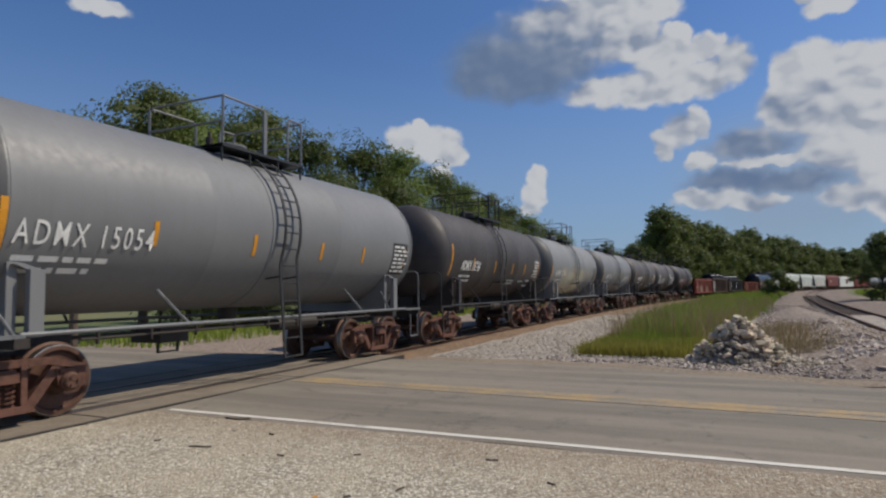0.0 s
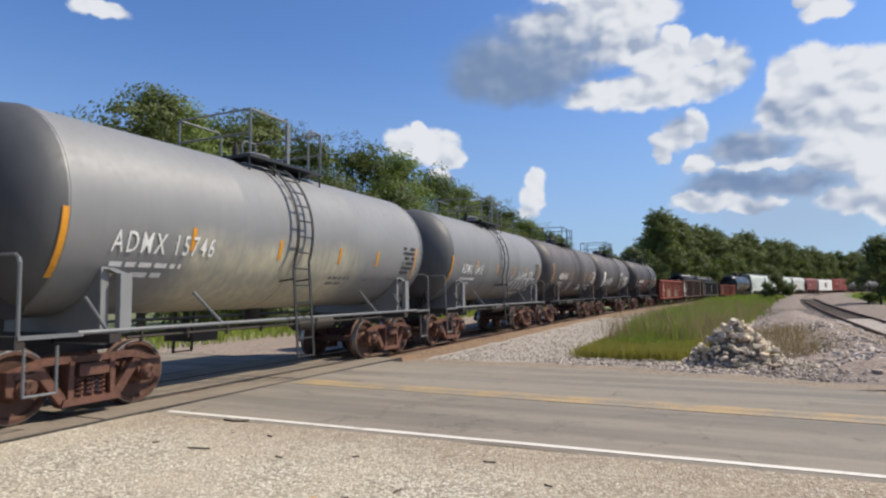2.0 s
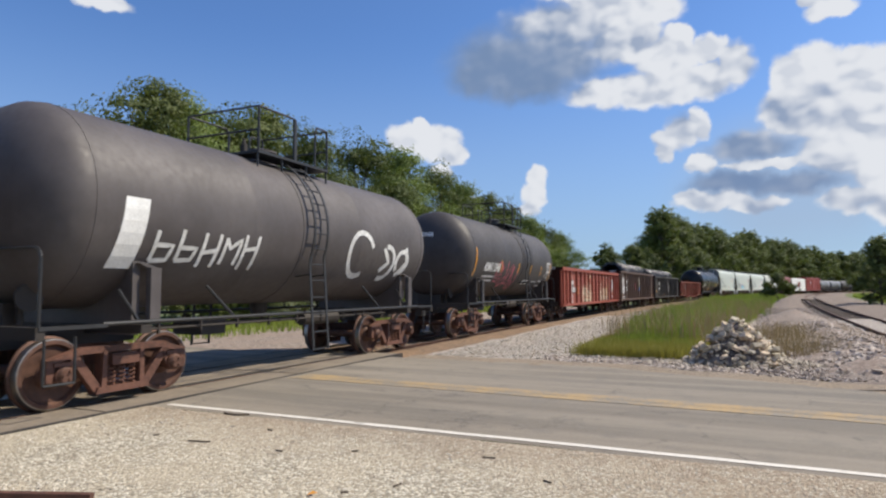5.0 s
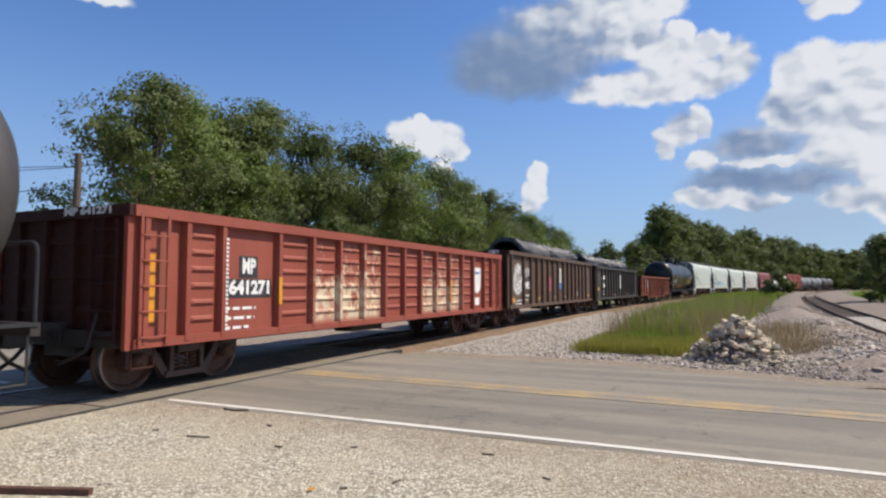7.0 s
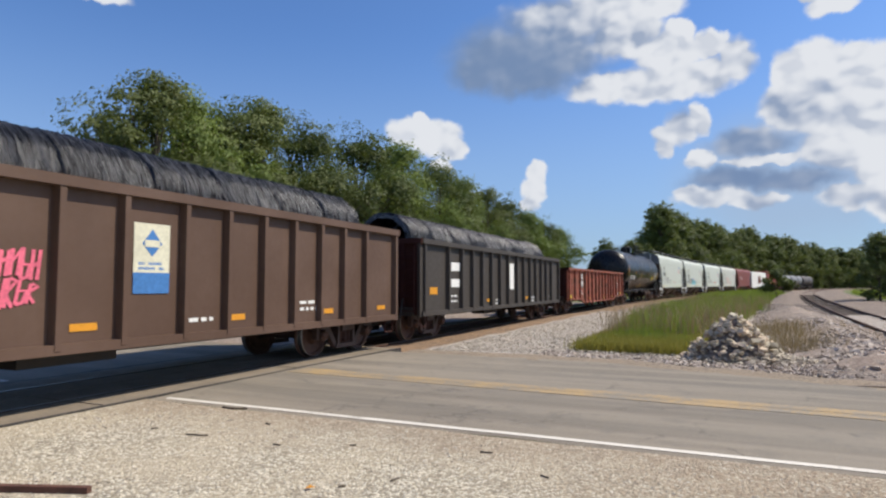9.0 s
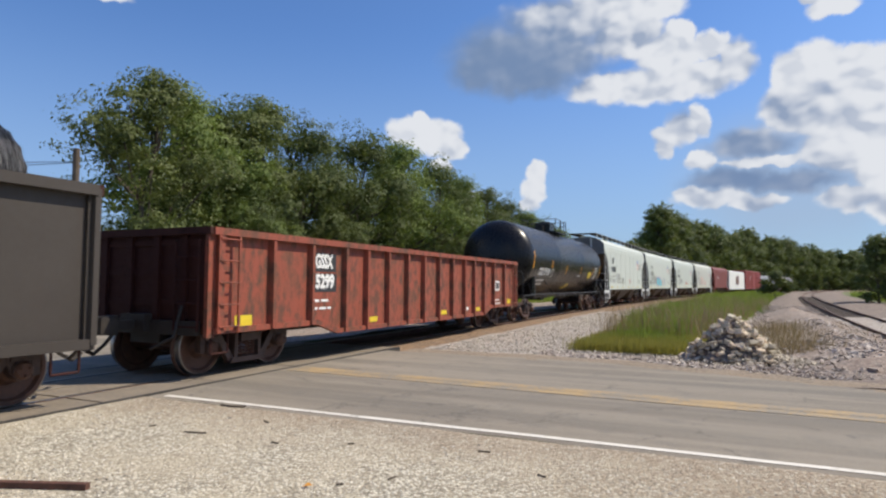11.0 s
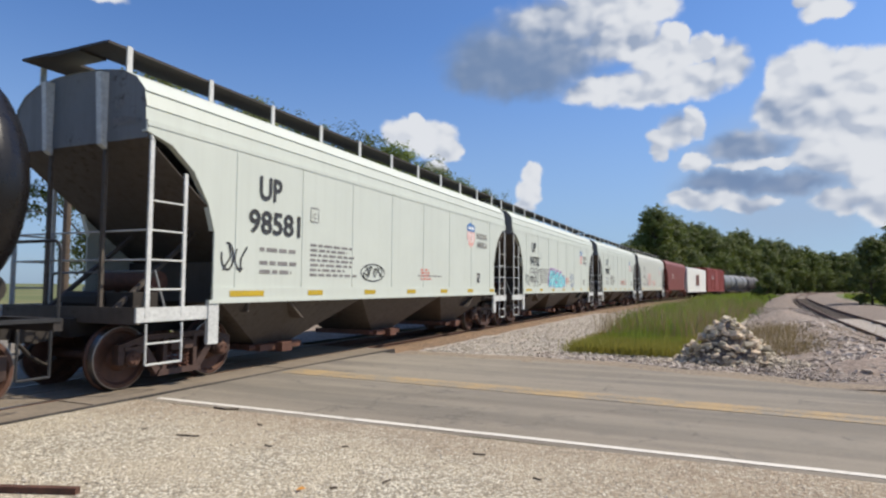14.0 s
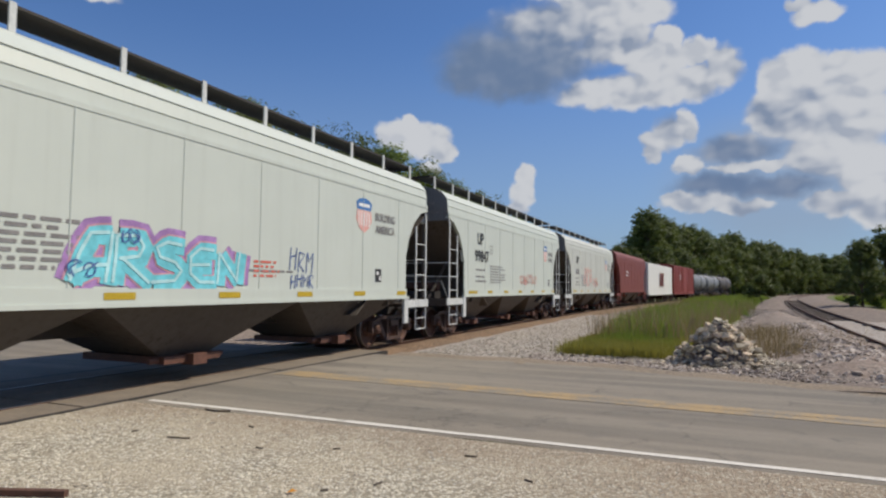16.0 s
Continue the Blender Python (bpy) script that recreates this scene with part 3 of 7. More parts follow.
# ---------------------------------------------------------------- ground, road, tracks
def build_ground():
    ring = [0, 6, 15, 40, 120, 400, 1200, 4000]
    vs, fs = [], []
    n = 32
    for r in ring[1:]:
        for i in range(n):
            vs.append((9 + r * math.cos(2 * math.pi * i / n), 10 + r * math.sin(2 * math.pi * i / n), -0.22))
    fs.append(tuple(range(n)))
    for j in range(len(ring) - 2):
        for i in range(n):
            fs.append((j * n + i, (j + 1) * n + i, (j + 1) * n + (i + 1) % n, j * n + (i + 1) % n))
    tagged(new("ground", raw("ground", vs, fs, EARTH)), "rough grassy earth reaching away to the woods", "ground", kind="structure")


def sheet(name, x0, x1, y0, y1, z, mat, step, bumpy, label, category, edge=None):
    """An uneven sheet of loose ground; edge moves its outline in and out."""
    vs, fs = [], []
    nx, ny = int((x1 - x0) / step) + 2, int((y1 - y0) / step) + 2
    for j in range(ny):
        for i in range(nx):
            x, y = x0 + (x1 - x0) * i / (nx - 1), y0 + (y1 - y0) * j / (ny - 1)
            h = noise.noise((x * 0.6, y * 0.6, 0)) * bumpy + noise.noise((x * 2.3, y * 2.3, 5)) * bumpy * 0.5
            if edge:
                h += edge(x, y)
            vs.append((x, y, z + h))
    for j in range(ny - 1):
        for i in range(nx - 1):
            k = j * nx + i
            fs.append((k, k + 1, k + nx + 1, k + nx))
    return tagged(new(name, raw(name, vs, fs, mat, True)), label, category, kind="structure")


def stones(name, count, place, size, mat, seed, label, category="gravel", flat=0.6):
    """Loose stones, joined into one object."""
    rng = random.Random(seed)
    vs, fs = [], []
    base = [(1, 0, 0), (0, 1, 0), (-1, 0, 0), (0, -1, 0), (0, 0, 1), (0, 0, -1)]
    tri = [(0, 1, 4), (1, 2, 4), (2, 3, 4), (3, 0, 4), (1, 0, 5), (2, 1, 5), (3, 2, 5), (0, 3, 5)]
    for _ in range(count):
        x, y, z = place(rng)
        r = size(rng)
        k = len(vs)
        turn = Euler((rng.uniform(-0.7, 0.7), rng.uniform(-0.7, 0.7), rng.uniform(0, 6.3))).to_matrix()
        for p in base:
            q = turn @ Vector((p[0] * r * rng.uniform(0.6, 1.3), p[1] * r * rng.uniform(0.6, 1.3), p[2] * r * flat * rng.uniform(0.7, 1.2)))
            vs.append((x + q.x, y + q.y, z + q.z))
        fs += [tuple(i + k for i in t) for t in tri]
    return tagged(new(name, raw(name, vs, fs, mat)), label, category, kind="stuff")


def build_road():
    # slab with slightly ragged edges and a shallow camber
    vs, fs = [], []
    xs = [-70 + i * 0.7 for i in range(201)]
    for x in xs:
        far = 13.2 + noise.noise((x * 0.7, 3, 0)) * 0.22 - max(0, (x - 6.5)) * 0.36 * (x < 12) - (1.98 if x >= 12 else 0)
        near = 6.26 + noise.noise((x * 0.8, 9, 0)) * 0.06
        for k in range(9):
            y = near + (far - near) * k / 8
            vs.append((x, y, -0.012 - 0.02 * ((y - 9.5) / 3.4) ** 2))
    for i in range(len(xs) - 1):
        for k in range(8):
            a = i * 9 + k
            fs.append((a, a + 9, a + 10, a + 1))
    tagged(new("road", raw("road", vs, fs, ASPHALT, True)), "sun-bleached cracked asphalt road crossing the railway", "road", kind="structure")

    def stripe(name, x0, x1, y, w, mat, label):
        s = Shape()
        n = int((x1 - x0) / 0.5)
        v2, f2 = [], []
        for i in range(n + 1):
            x = x0 + (x1 - x0) * i / n
            for e in (-1, 1):
                yy = y(x) + e * w / 2 + noise.noise((x * 3, e * 4, y(0))) * 0.012
                v2.append((x, yy, -0.006 - 0.02 * ((yy - 9.5) / 3.4) ** 2))
        for i in range(n):
            f2.append((2 * i, 2 * i + 2, 2 * i + 3, 2 * i + 1))
        tagged(new(name, raw(name, v2, f2, mat)), label, "road marking", kind="structure")

    stripe("edge_line", 1.78, 40, lambda x: 6.44, 0.10, LINE_WHITE, "worn white edge line painted on the asphalt")
    stripe("centre_line", 1.7, 40, lambda x: 9.60 - 0.045 * (x - 1.7), 0.27, LINE_YELLOW, "faded yellow centre line on the asphalt")
    stripe("centre_line", 1.7, 40, lambda x: 9.31 - 0.045 * (x - 1.7), 0.27, LINE_YELLOW, "faded yellow centre line on the asphalt")
    stripe("edge_line", -40, -1.9, lambda x: 6.44, 0.10, LINE_WHITE, "worn white edge line painted on the asphalt")
    stripe("edge_line", 11.0, 40, lambda x: 12.55 - 0.05 * (x - 11), 0.10, LINE_WHITE, "worn white edge line painted on the asphalt")


def build_tracks():
    track = new("railway_track")
    tagged(track, "rusty main railway track laid in pale ballast", "railway track", kind="structure")
    for side in (-0.7545, 0.7545):
        me = strip(on_track, -60, 420, 2.0, shifted(RAIL_PROFILE, side), "rail", RAIL)
        r = part("rail", me, None, track)
        me2 = strip(on_track, -60, 420, 2.0, [(side - 0.028, 0.0012), (side + 0.028, 0.0012)], "rail_top", TREAD, 0)
        part("running_surface", me2, None, r, "bright worn rail top")
    tie = Shape().box(-1.3, 1.3, -0.115, 0.115, -0.34, -0.165).mesh("tie", TIMBER, 0)
    for k in range(150):
        s = 13.7 + k * 0.52
        x, y, th = on_track(s)
        t = part("tie", tie, None, track)
        t.matrix_basis = pose(x, y, 0.0, 0, 0, -math.degrees(th))
    # crossing panels on both sides of each rail, with open joints
    pan = new("crossing_panels")
    tagged(pan, "dusty crossing panels between and beside the rails", "crossing", kind="structure")
    for x0, x1 in ((0.81, 1.52), (-0.66, -0.02), (0.02, 0.66), (-1.52, -0.81)):
        for k in range(6):
            y0 = 1.6 + k * 2.02
            sh = Shape().box(x0, x1, y0 + 0.012, y0 + 2.0, -0.2, -0.004 - 0.004 * (k % 2))
            part("panel", sh.mesh("panel", PANEL, 0), None, pan)
    part("joint_bed", Shape().box(-1.56, 1.56, 1.5, 13.8, -0.25, -0.05).mesh("joint_bed", GAP, 0), None, pan, "dark rubber seal under the panels")
    for x0, x1 in ((-1.59, -1.525), (-0.71, -0.665), (0.665, 0.71), (1.525, 1.59)):
        part("seal", Shape().box(x0, x1, 1.5, 13.8, -0.2, -0.0065).mesh("seal", GAP, 0), None, pan, "dark rubber seal along the panels")
    # ballast bed of the main track
    bed = strip(on_track, 13.4, 420, 0.7, [(-3.2, -0.34), (-1.75, -0.14), (-1.5, -0.13), (-0.85, -0.16), (0, -0.17), (0.68, -0.15), (0.86, -0.07), (1.25, -0.06), (1.6, -0.13), (2.6, -0.2)], "track_bed", BALLAST_TAN, 35, 0.03)
    tagged(new("track_bed", bed), "rust-stained tan ballast along the main track", "ballast", kind="structure")
    bed = strip(on_track, -60, 4.4, 0.7, [(-3.2, -0.2), (-1.75, -0.1), (-0.85, -0.06), (0, -0.09), (0.85, -0.05), (1.3, -0.05), (1.9, -0.06), (2.4, -0.1)], "track_bed", BALLAST_TAN, 35, 0.02)
    tagged(new("track_bed", bed), "sandy tan ballast along the main track", "ballast", kind="structure")

    siding = new("curving_track")
    tagged(siding, "second rusty track curving away on raised ballast", "railway track", kind="structure")
    for side in (-0.7545, 0.7545):
        me = strip(on_siding, -30, 330, 2.0, shifted(RAIL_PROFILE, side, 0.02), "rail", RAIL)
        part("rail", me, None, siding)
    for k in range(190):
        x, y, th = on_siding(12 + k * 0.55)
        t = part("tie", tie, None, siding)
        t.matrix_basis = pose(x, y, 0.03, 0, 0, -math.degrees(th))
    bed = strip(on_siding, 11.5, 330, 0.6, [(-4.6, -0.32), (-3.6, -0.05), (-2.6, 0.0), (-1.6, -0.14), (-0.8, -0.19), (0, -0.19), (0.8, -0.19), (1.5, -0.15), (3.0, -0.02), (5.2, -0.04), (7.0, -0.3)], "track_bed", BALLAST, 35, 0.06)
    tagged(new("track_bed", bed), "grey stone ballast of the curving track", "ballast", kind="structure")


def build_loose_ground():
    sheet("gravel_apron", 1.55, 22, -8, 6.36, -0.020, APRON, 0.12, 0.010, "pale limestone gravel apron beside the road", "gravel",
          lambda x, y: -0.004 - 0.05 * max(0, y - 6.27) / 0.12)
    sheet("gravel_apron", -30, -1.55, -8, 6.24, -0.035, GRAVEL, 0.5, 0.02, "pale gravel on the far side of the track", "gravel")
    # stony verge between the tracks
    sheet("gravel_verge", 1.9, 24, 11.0, 40, -0.10, VERGE, 0.2, 0.05, "whitish gravel verge between the tracks", "gravel",
          lambda x, y: -0.12 * max(0, 1 - (y - 11.0) / 2.0) if x > 8 else -0.12 * max(0, 1 - (y - 12.2) / 1.2))
    far = strip(on_track, 38, 260, 1.5, [(2.0, -0.16), (3.2, -0.12), (4.6, -0.10), (6.4, -0.12)], "gravel_verge", BALLAST, 35, 0.04)
    tagged(new("gravel_verge", far), "grey gravel strip along the curving track", "gravel", kind="structure")
    sheet("gravel_verge", -14, -2.2, 13.0, 60, -0.12, DIRT, 0.6, 0.05, "stony dirt beyond the track", "dirt")
    stones("gravel_stones", 30000, lambda r: (r.uniform(1.7, 13.5), 6.1 - 4.6 * r.random() ** 0.8, -0.03), lambda r: 0.006 + 0.018 * r.random() ** 3, PEBBLE, 3, "loose pale gravel stones on the apron", flat=0.7)
    stones("verge_stones", 14000, lambda r: (r.uniform(2.2, 8.4), 13.4 + 26 * r.random() ** 1.6, -0.07), lambda r: 0.010 + 0.032 * r.random() ** 2.5, STONE, 5, "loose whitish stones on the verge")

    def beside_siding(r):
        y = 12.5 + 45 * r.random() ** 1.5
        x, y2, _ = on_siding(y, r.uniform(-4.8, -1.2))
        return x, y2, 0.0 - 0.06 * r.random()
    stones("ballast_stones", 10000, beside_siding, lambda r: 0.015 + 0.045 * r.random() ** 2.5, STONE_MIX, 6, "loose grey and brown ballast stones")

    sheet("dirt_bank", 8.4, 15.2, 13.4, 42, -0.11, DIRT, 0.2, 0.12, "low stony dirt bank beside the curving track", "dirt",
          lambda x, y: 0.34 * math.exp(-((x - 11.9 - (y - 16) * 0.03) / 1.0) ** 2) * min(1, max(0, (y - 12.8) / 2.5)) - 0.25 * max(0, 1 - (x - 8.4 - 0.04 * (y - 14)) / 0.9) - 0.12 * max(0, 1 - (y - 13.4) / 0.8) - 0.3 * max(0, (x - 14.0) / 1.2))

    def bank(r):
        x, y = r.gauss(11.9, 1.1), 13.2 + 17 * r.random() ** 1.4
        return x, y, -0.12 + 0.34 * math.exp(-((x - 11.9 - (y - 16) * 0.03) / 1.0) ** 2) * min(1, max(0, (y - 12.8) / 2.5))
    stones("rubble_bank", 5200, bank, lambda r: 0.018 + 0.11 * r.random() ** 4, STONE_MIX, 7, "low bank of mixed broken stone and debris", "rubble")

    # brown shoulder of dust and grit along the far edge of the asphalt
    vs, fs = [], []
    for i in range(121):
        x = 2.0 + i * 0.12
        mid_y = 13.25 - max(0, x - 6.5) * 0.33
        lo, hi = mid_y - 0.75 + noise.noise((x * 1.1, 1, 0)) * 0.35, mid_y + 0.55 + noise.noise((x * 0.9, 7, 0)) * 0.3
        for k in range(5):
            y = lo + (hi - lo) * k / 4
            vs.append((x, y, (-0.026 if k == 0 else -0.014) - 0.02 * ((y - 9.5) / 3.4) ** 2 + noise.noise((x * 2, y * 2, 4)) * 0.006 + (0.02 if k > 2 else 0)))
    for i in range(120):
        fs += [(i * 5 + k, i * 5 + 5 + k, i * 5 + 6 + k, i * 5 + 1 + k) for k in range(4)]
    tagged(new("dirt_shoulder", raw("dirt_shoulder", vs, fs, SHOULDER, True)), "dusty brown shoulder along the asphalt edge", "dirt", kind="structure")

    def roadside(r):
        x = r.uniform(5.0, 13.5)
        return x, 13.95 - max(0, x - 6.5) * 0.30 + abs(r.gauss(0, 0.6)), -0.06
    stones("roadside_rubble", 3400, roadside, lambda r: 0.012 + 0.06 * r.random() ** 4, STONE_MIX, 8, "broken stones scattered along the road edge", "rubble")


def lump(seed, r):
    """A rough angular block of stone."""
    rng = random.Random(seed)
    bm = bmesh.new()
    bmesh.ops.create_cube(bm, size=2 * r)
    for vtx in bm.verts:
        vtx.co = Vector((vtx.co.x * rng.uniform(0.6, 1.25), vtx.co.y * rng.uniform(0.4, 1.1), vtx.co.z * rng.uniform(0.25, 0.7)))
    bmesh.ops.bevel(bm, geom=list(bm.edges), offset=r * 0.09, segments=1, affect="EDGES")
    me = bpy.data.meshes.new("block")
    bm.to_mesh(me)
    bm.free()
    me.materials.append(LIME_BLOCK)
    return me


def build_rubble_pile():
    pile = new("rubble_pile")
    pile.location = (9.2, 15.1, -0.06)
    tagged(pile, "heap of cream limestone blocks at the road edge", "rubble pile")
    rng = random.Random(12)
    core = Shape().lathe([(0.0, 0.95), (0.35, 0.56), (0.70, 0.25), (0.92, 0.03)], "z", 14)
    core.v = [(x * 1.0 + rng.uniform(-.05, .05), y * 0.8, z) for x, y, z in core.v]
    part("core", core, DIRT, pile, "dark gaps between the blocks", 0)
    shapes = [lump(i, 0.07) for i in range(8)]
    for i in range(300):
        u = rng.random() ** 0.7
        ang = rng.uniform(0, 6.283)
        rad = 1.05 * u
        z = max(0.0, 1.0 * (1 - u) ** 0.95) + 0.02
        b = part("block", shapes[i % 8], None, pile)
        sc = rng.uniform(0.4, 1.35) * (0.8 if u > 0.8 else 1.0)
        b.matrix_basis = Matrix.LocRotScale((rad * math.cos(ang) * 1.02, rad * math.sin(ang) * 0.82, z), Euler((rng.uniform(-.6, .6), rng.uniform(-.6, .6), rng.uniform(0, 6.3))), (sc, sc, sc))


def blades(name, count, place, height, width, mat, seed, label, category="grass"):
    rng = random.Random(seed)
    vs, fs = [], []
    for _ in range(count):
        x, y, z = place(rng)
        h, w = height(rng, x, y), width(rng)
        a = rng.uniform(0, 6.283)
        lean = rng.uniform(0.05, 0.45) * h
        dx, dy = math.cos(a) * w, math.sin(a) * w
        b = rng.uniform(0, 6.283)
        lx, ly = math.cos(b) * lean, math.sin(b) * lean
        k = len(vs)
        vs += [(x - dx, y - dy, z), (x + dx, y + dy, z), (x + dx * 0.7 + lx * 0.35, y + dy * 0.7 + ly * 0.35, z + h * 0.6),
               (x - dx * 0.7 + lx * 0.35, y - dy * 0.7 + ly * 0.35, z + h * 0.6), (x + lx, y + ly, z + h)]
        fs += [(k, k + 1, k + 2, k + 3), (k + 3, k + 2, k + 4)]
    return tagged(new(name, raw(name, vs, fs, mat)), label, category, kind="stuff")


def grass_edges(y):
    """West and east edge of the grass between the tracks."""
    tx = on_track(y)[0]
    west = 5.6 + 0.012 * (y - 16) if y < 60 else max(6.1, tx + 2.6)
    east = 8.1 + 0.11 * (y - 16) if y < 44 else on_siding(y, -4.3)[0]
    return max(west, tx + 2.2), max(east, tx + 2.6)


def build_grass():
    def spread(lo, hi, power):
        def place(r):
            y = lo + (hi - lo) * r.random() ** power
            w, e = grass_edges(y)
            x = w + (e - w) * r.random()
            x += r.gauss(0, 0.16)
            return x, y + r.gauss(0, 0.1), -0.08 if y < 40 else -0.2
        return place

    def tall(r, x, y):
        w, e = grass_edges(y)
        rim = min(1.0, (x - w) / 0.9 + 0.12, (e - x) / 0.9 + 0.12, (y - 16.8) / 5.0 + 0.12)
        return max(0.10, rim) * (0.72 + 0.5 * noise.noise((x * 0.9, y * 0.5, 2))) * r.uniform(0.6, 1.3) * 0.95
    blades("tall_grass", 46000, spread(17.0, 45, 1.25), tall, lambda r: r.uniform(0.006, 0.014), GRASS, 21, "tall green grass between the two tracks")
    blades("tall_grass", 26000, spread(40, 150, 1.2), tall, lambda r: r.uniform(0.015, 0.035), GRASS, 22, "tall green grass strip along the curving tracks")
    blades("short_grass", 26000, spread(15.8, 20.5, 1.2), lambda r, x, y: r.uniform(0.06, 0.32), lambda r: r.uniform(0.005, 0.011), GRASS_YELLOW, 23, "short yellowing grass at the verge")

    def dry(r):
        y = r.uniform(16.5, 27)
        return r.gauss(10.8 + (y - 16) * 0.06, 0.8), y, -0.08
    blades("dry_weeds", 3000, dry, lambda r, x, y: r.uniform(0.12, 0.55), lambda r: r.uniform(0.004, 0.01), GRASS_DRY, 24, "dry brownish weeds behind the rubble heap", "weeds")

    blades("seeding_grass", 5000, spread(19, 60, 1.2), lambda r, x, y: r.uniform(0.5, 1.2), lambda r: r.uniform(0.006, 0.014), GRASS_DRY, 27, "brown seeding stems among the tall grass", "weeds")

    def chips(r):
        a, u = r.uniform(0, 6.283), r.random() ** 0.6
        return 9.55 + 1.75 * u * math.cos(a), 14.9 + 0.9 * u * math.sin(a), -0.08 + 0.3 * max(0, 1 - u * 1.1)
    stones("rubble_chips", 2600, chips, lambda r: 0.015 + 0.06 * r.random() ** 3, CHIP, 14, "small limestone chips round the rubble heap", "rubble")

    def east(r):
        y = r.uniform(48, 140)
        return on_siding(y, r.uniform(7.0, 16))[0], y, -0.1
    blades("tall_grass", 16000, east, lambda r, x, y: r.uniform(0.4, 1.0), lambda r: r.uniform(0.02, 0.045), GRASS, 25, "green grass east of the curving track")

    def beyond(r):
        s = 14 + 110 * r.random()
        x, y, _ = on_track(s, -r.uniform(7.5, 13))
        return x, y, -0.15
    blades("tall_grass", 18000, beyond, lambda r, x, y: r.uniform(0.15, 0.55), lambda r: r.uniform(0.015, 0.035), GRASS, 26, "green grass between the track and the trees")


def build_litter():
    """Sticks and scraps lying on the gravel."""
    for x, y, turn, ln in ((3.19, 6.2, 8, 0.36), (3.86, 4.97, 12, 0.26), (3.2, 5.0, 60, 0.07), (4.9, 5.0, -8, 0.09), (6.5, 4.52, 80, 0.10), (5.6, 5.3, 30, 0.06), (7.6, 5.1, -20, 0.08), (6.2, 4.2, 40, 0.06), (4.2, 5.7, -15, 0.08), (6.9, 5.6, 10, 0.12)):
        rng = random.Random(int(x * 100))
        pts = [(-ln / 2 + ln * k / 4, rng.uniform(-0.05, 0.05) * ln + ((0.07 if ln > 0.3 else 0.0) * (k - 2) ** 2 / 4), 0.012) for k in range(5)]
        st = new("stick", Shape().pipe(pts, 0.012 if ln > 0.3 else 0.008, 5).mesh("stick", TIMBER, 60))
        st.matrix_basis = pose(x, y, -0.025, 0, 0, turn)
        tagged(st, "short brown stick lying on gravel", "stick")
    bar = new("rusty_bar", Shape().box(-0.5, 0.5, -0.03, 0.03, 0, 0.05).mesh("rusty_bar", TRUCK, 0))
    bar.matrix_basis = pose(4.02, 3.12, -0.03, 0, 0, 21)
    tagged(bar, "rusty iron bar lying on the gravel", "scrap")
    leaf = new("dead_leaf", Shape().add([(-.04, -.02, 0), (0.0, -.035, .012), (.045, 0, .006), (0, .035, .015)], [(0, 1, 2, 3)]).mesh("dead_leaf", ORANGE, 0))
    leaf.matrix_basis = pose(6.0, 4.05, -0.01, 0, 0, 30)
    tagged(leaf, "curled orange dead leaf on gravel", "leaf")


# ---------------------------------------------------------------- lettering and marks
def letters(parent, text, y, z, tall, mat, surf, wide=None, thick=0.0, gap=1.0, name="lettering", label=""):
    """Stencilled writing on a car's east side, its lower left corner at (y, z)."""
    cu = bpy.data.curves.new("text", "FONT")
    cu.body, cu.size, cu.offset, cu.space_character, cu.resolution_u = text, tall / 0.70, thick, gap, 3
    tmp = bpy.data.objects.new("text", cu)
    me = bpy.data.meshes.new_from_object(tmp)
    bpy.data.objects.remove(tmp)
    xs = [p.co.x for p in me.vertices]
    ys = [p.co.y for p in me.vertices]
    k = wide / (max(xs) - min(xs)) if wide else 1.0
    x0, y0 = min(xs), min(ys)
    for p in me.vertices:
        zz = z + (p.co.y - y0)
        p.co = Vector((surf(zz) + 0.015, y + (p.co.x - x0) * k, zz))
    me.materials.clear()
    me.materials.append(mat)
    return part(name, me, None, parent, label)


def end_letters(parent, text, x, z, tall, mat, face, wide):
    """Writing on the leading end of a car."""
    ob = letters(parent, text, x, z, tall, mat, lambda q: 0.0, wide, 0.008)
    for p in ob.data.vertices:
        xx, zz = p.co.y, p.co.z
        p.co = Vector((xx, face(xx, zz) - 0.012, zz))
    return ob


def decal(parent, y0, y1, z0, z1, mat, surf, name="marking", label="", lift=0.007, skew=0.0, rows=6):
    vs, fs = [], []
    for i in range(rows + 1):
        z = z0 + (z1 - z0) * i / rows
        for y in (y0, y1):
            vs.append((surf(z) + lift, y + skew * (z - z0), z))
    for i in range(rows):
        fs.append((2 * i, 2 * i + 1, 2 * i + 3, 2 * i + 2))
    return part(name, raw(name, vs, fs, mat), None, parent, label)


def small_print(parent, y0, y1, z1, lines, mat, surf, seed=0, tall=0.07, pitch=0.13, name="small_print"):
    """Rows of fine writing, too small to read, as short bars."""
    rng = random.Random(seed)
    vs, fs = [], []
    for r in range(lines):
        y, z = y0, z1 - r * pitch
        stop = y1 - rng.random() * (y1 - y0) * 0.35
        while y < stop:
            w = rng.uniform(0.08, 0.3)
            k = len(vs)
            for yy, zz in ((y, z), (min(stop, y + w), z), (min(stop, y + w), z + tall), (y, z + tall)):
                vs.append((surf(zz) + 0.007, yy, zz))
            fs.append((k, k + 1, k + 2, k + 3))
            y += w + 0.06
    ob = part(name, raw(name, vs, fs, mat), None, parent)
    ob["kind"] = "stuff"
    return ob


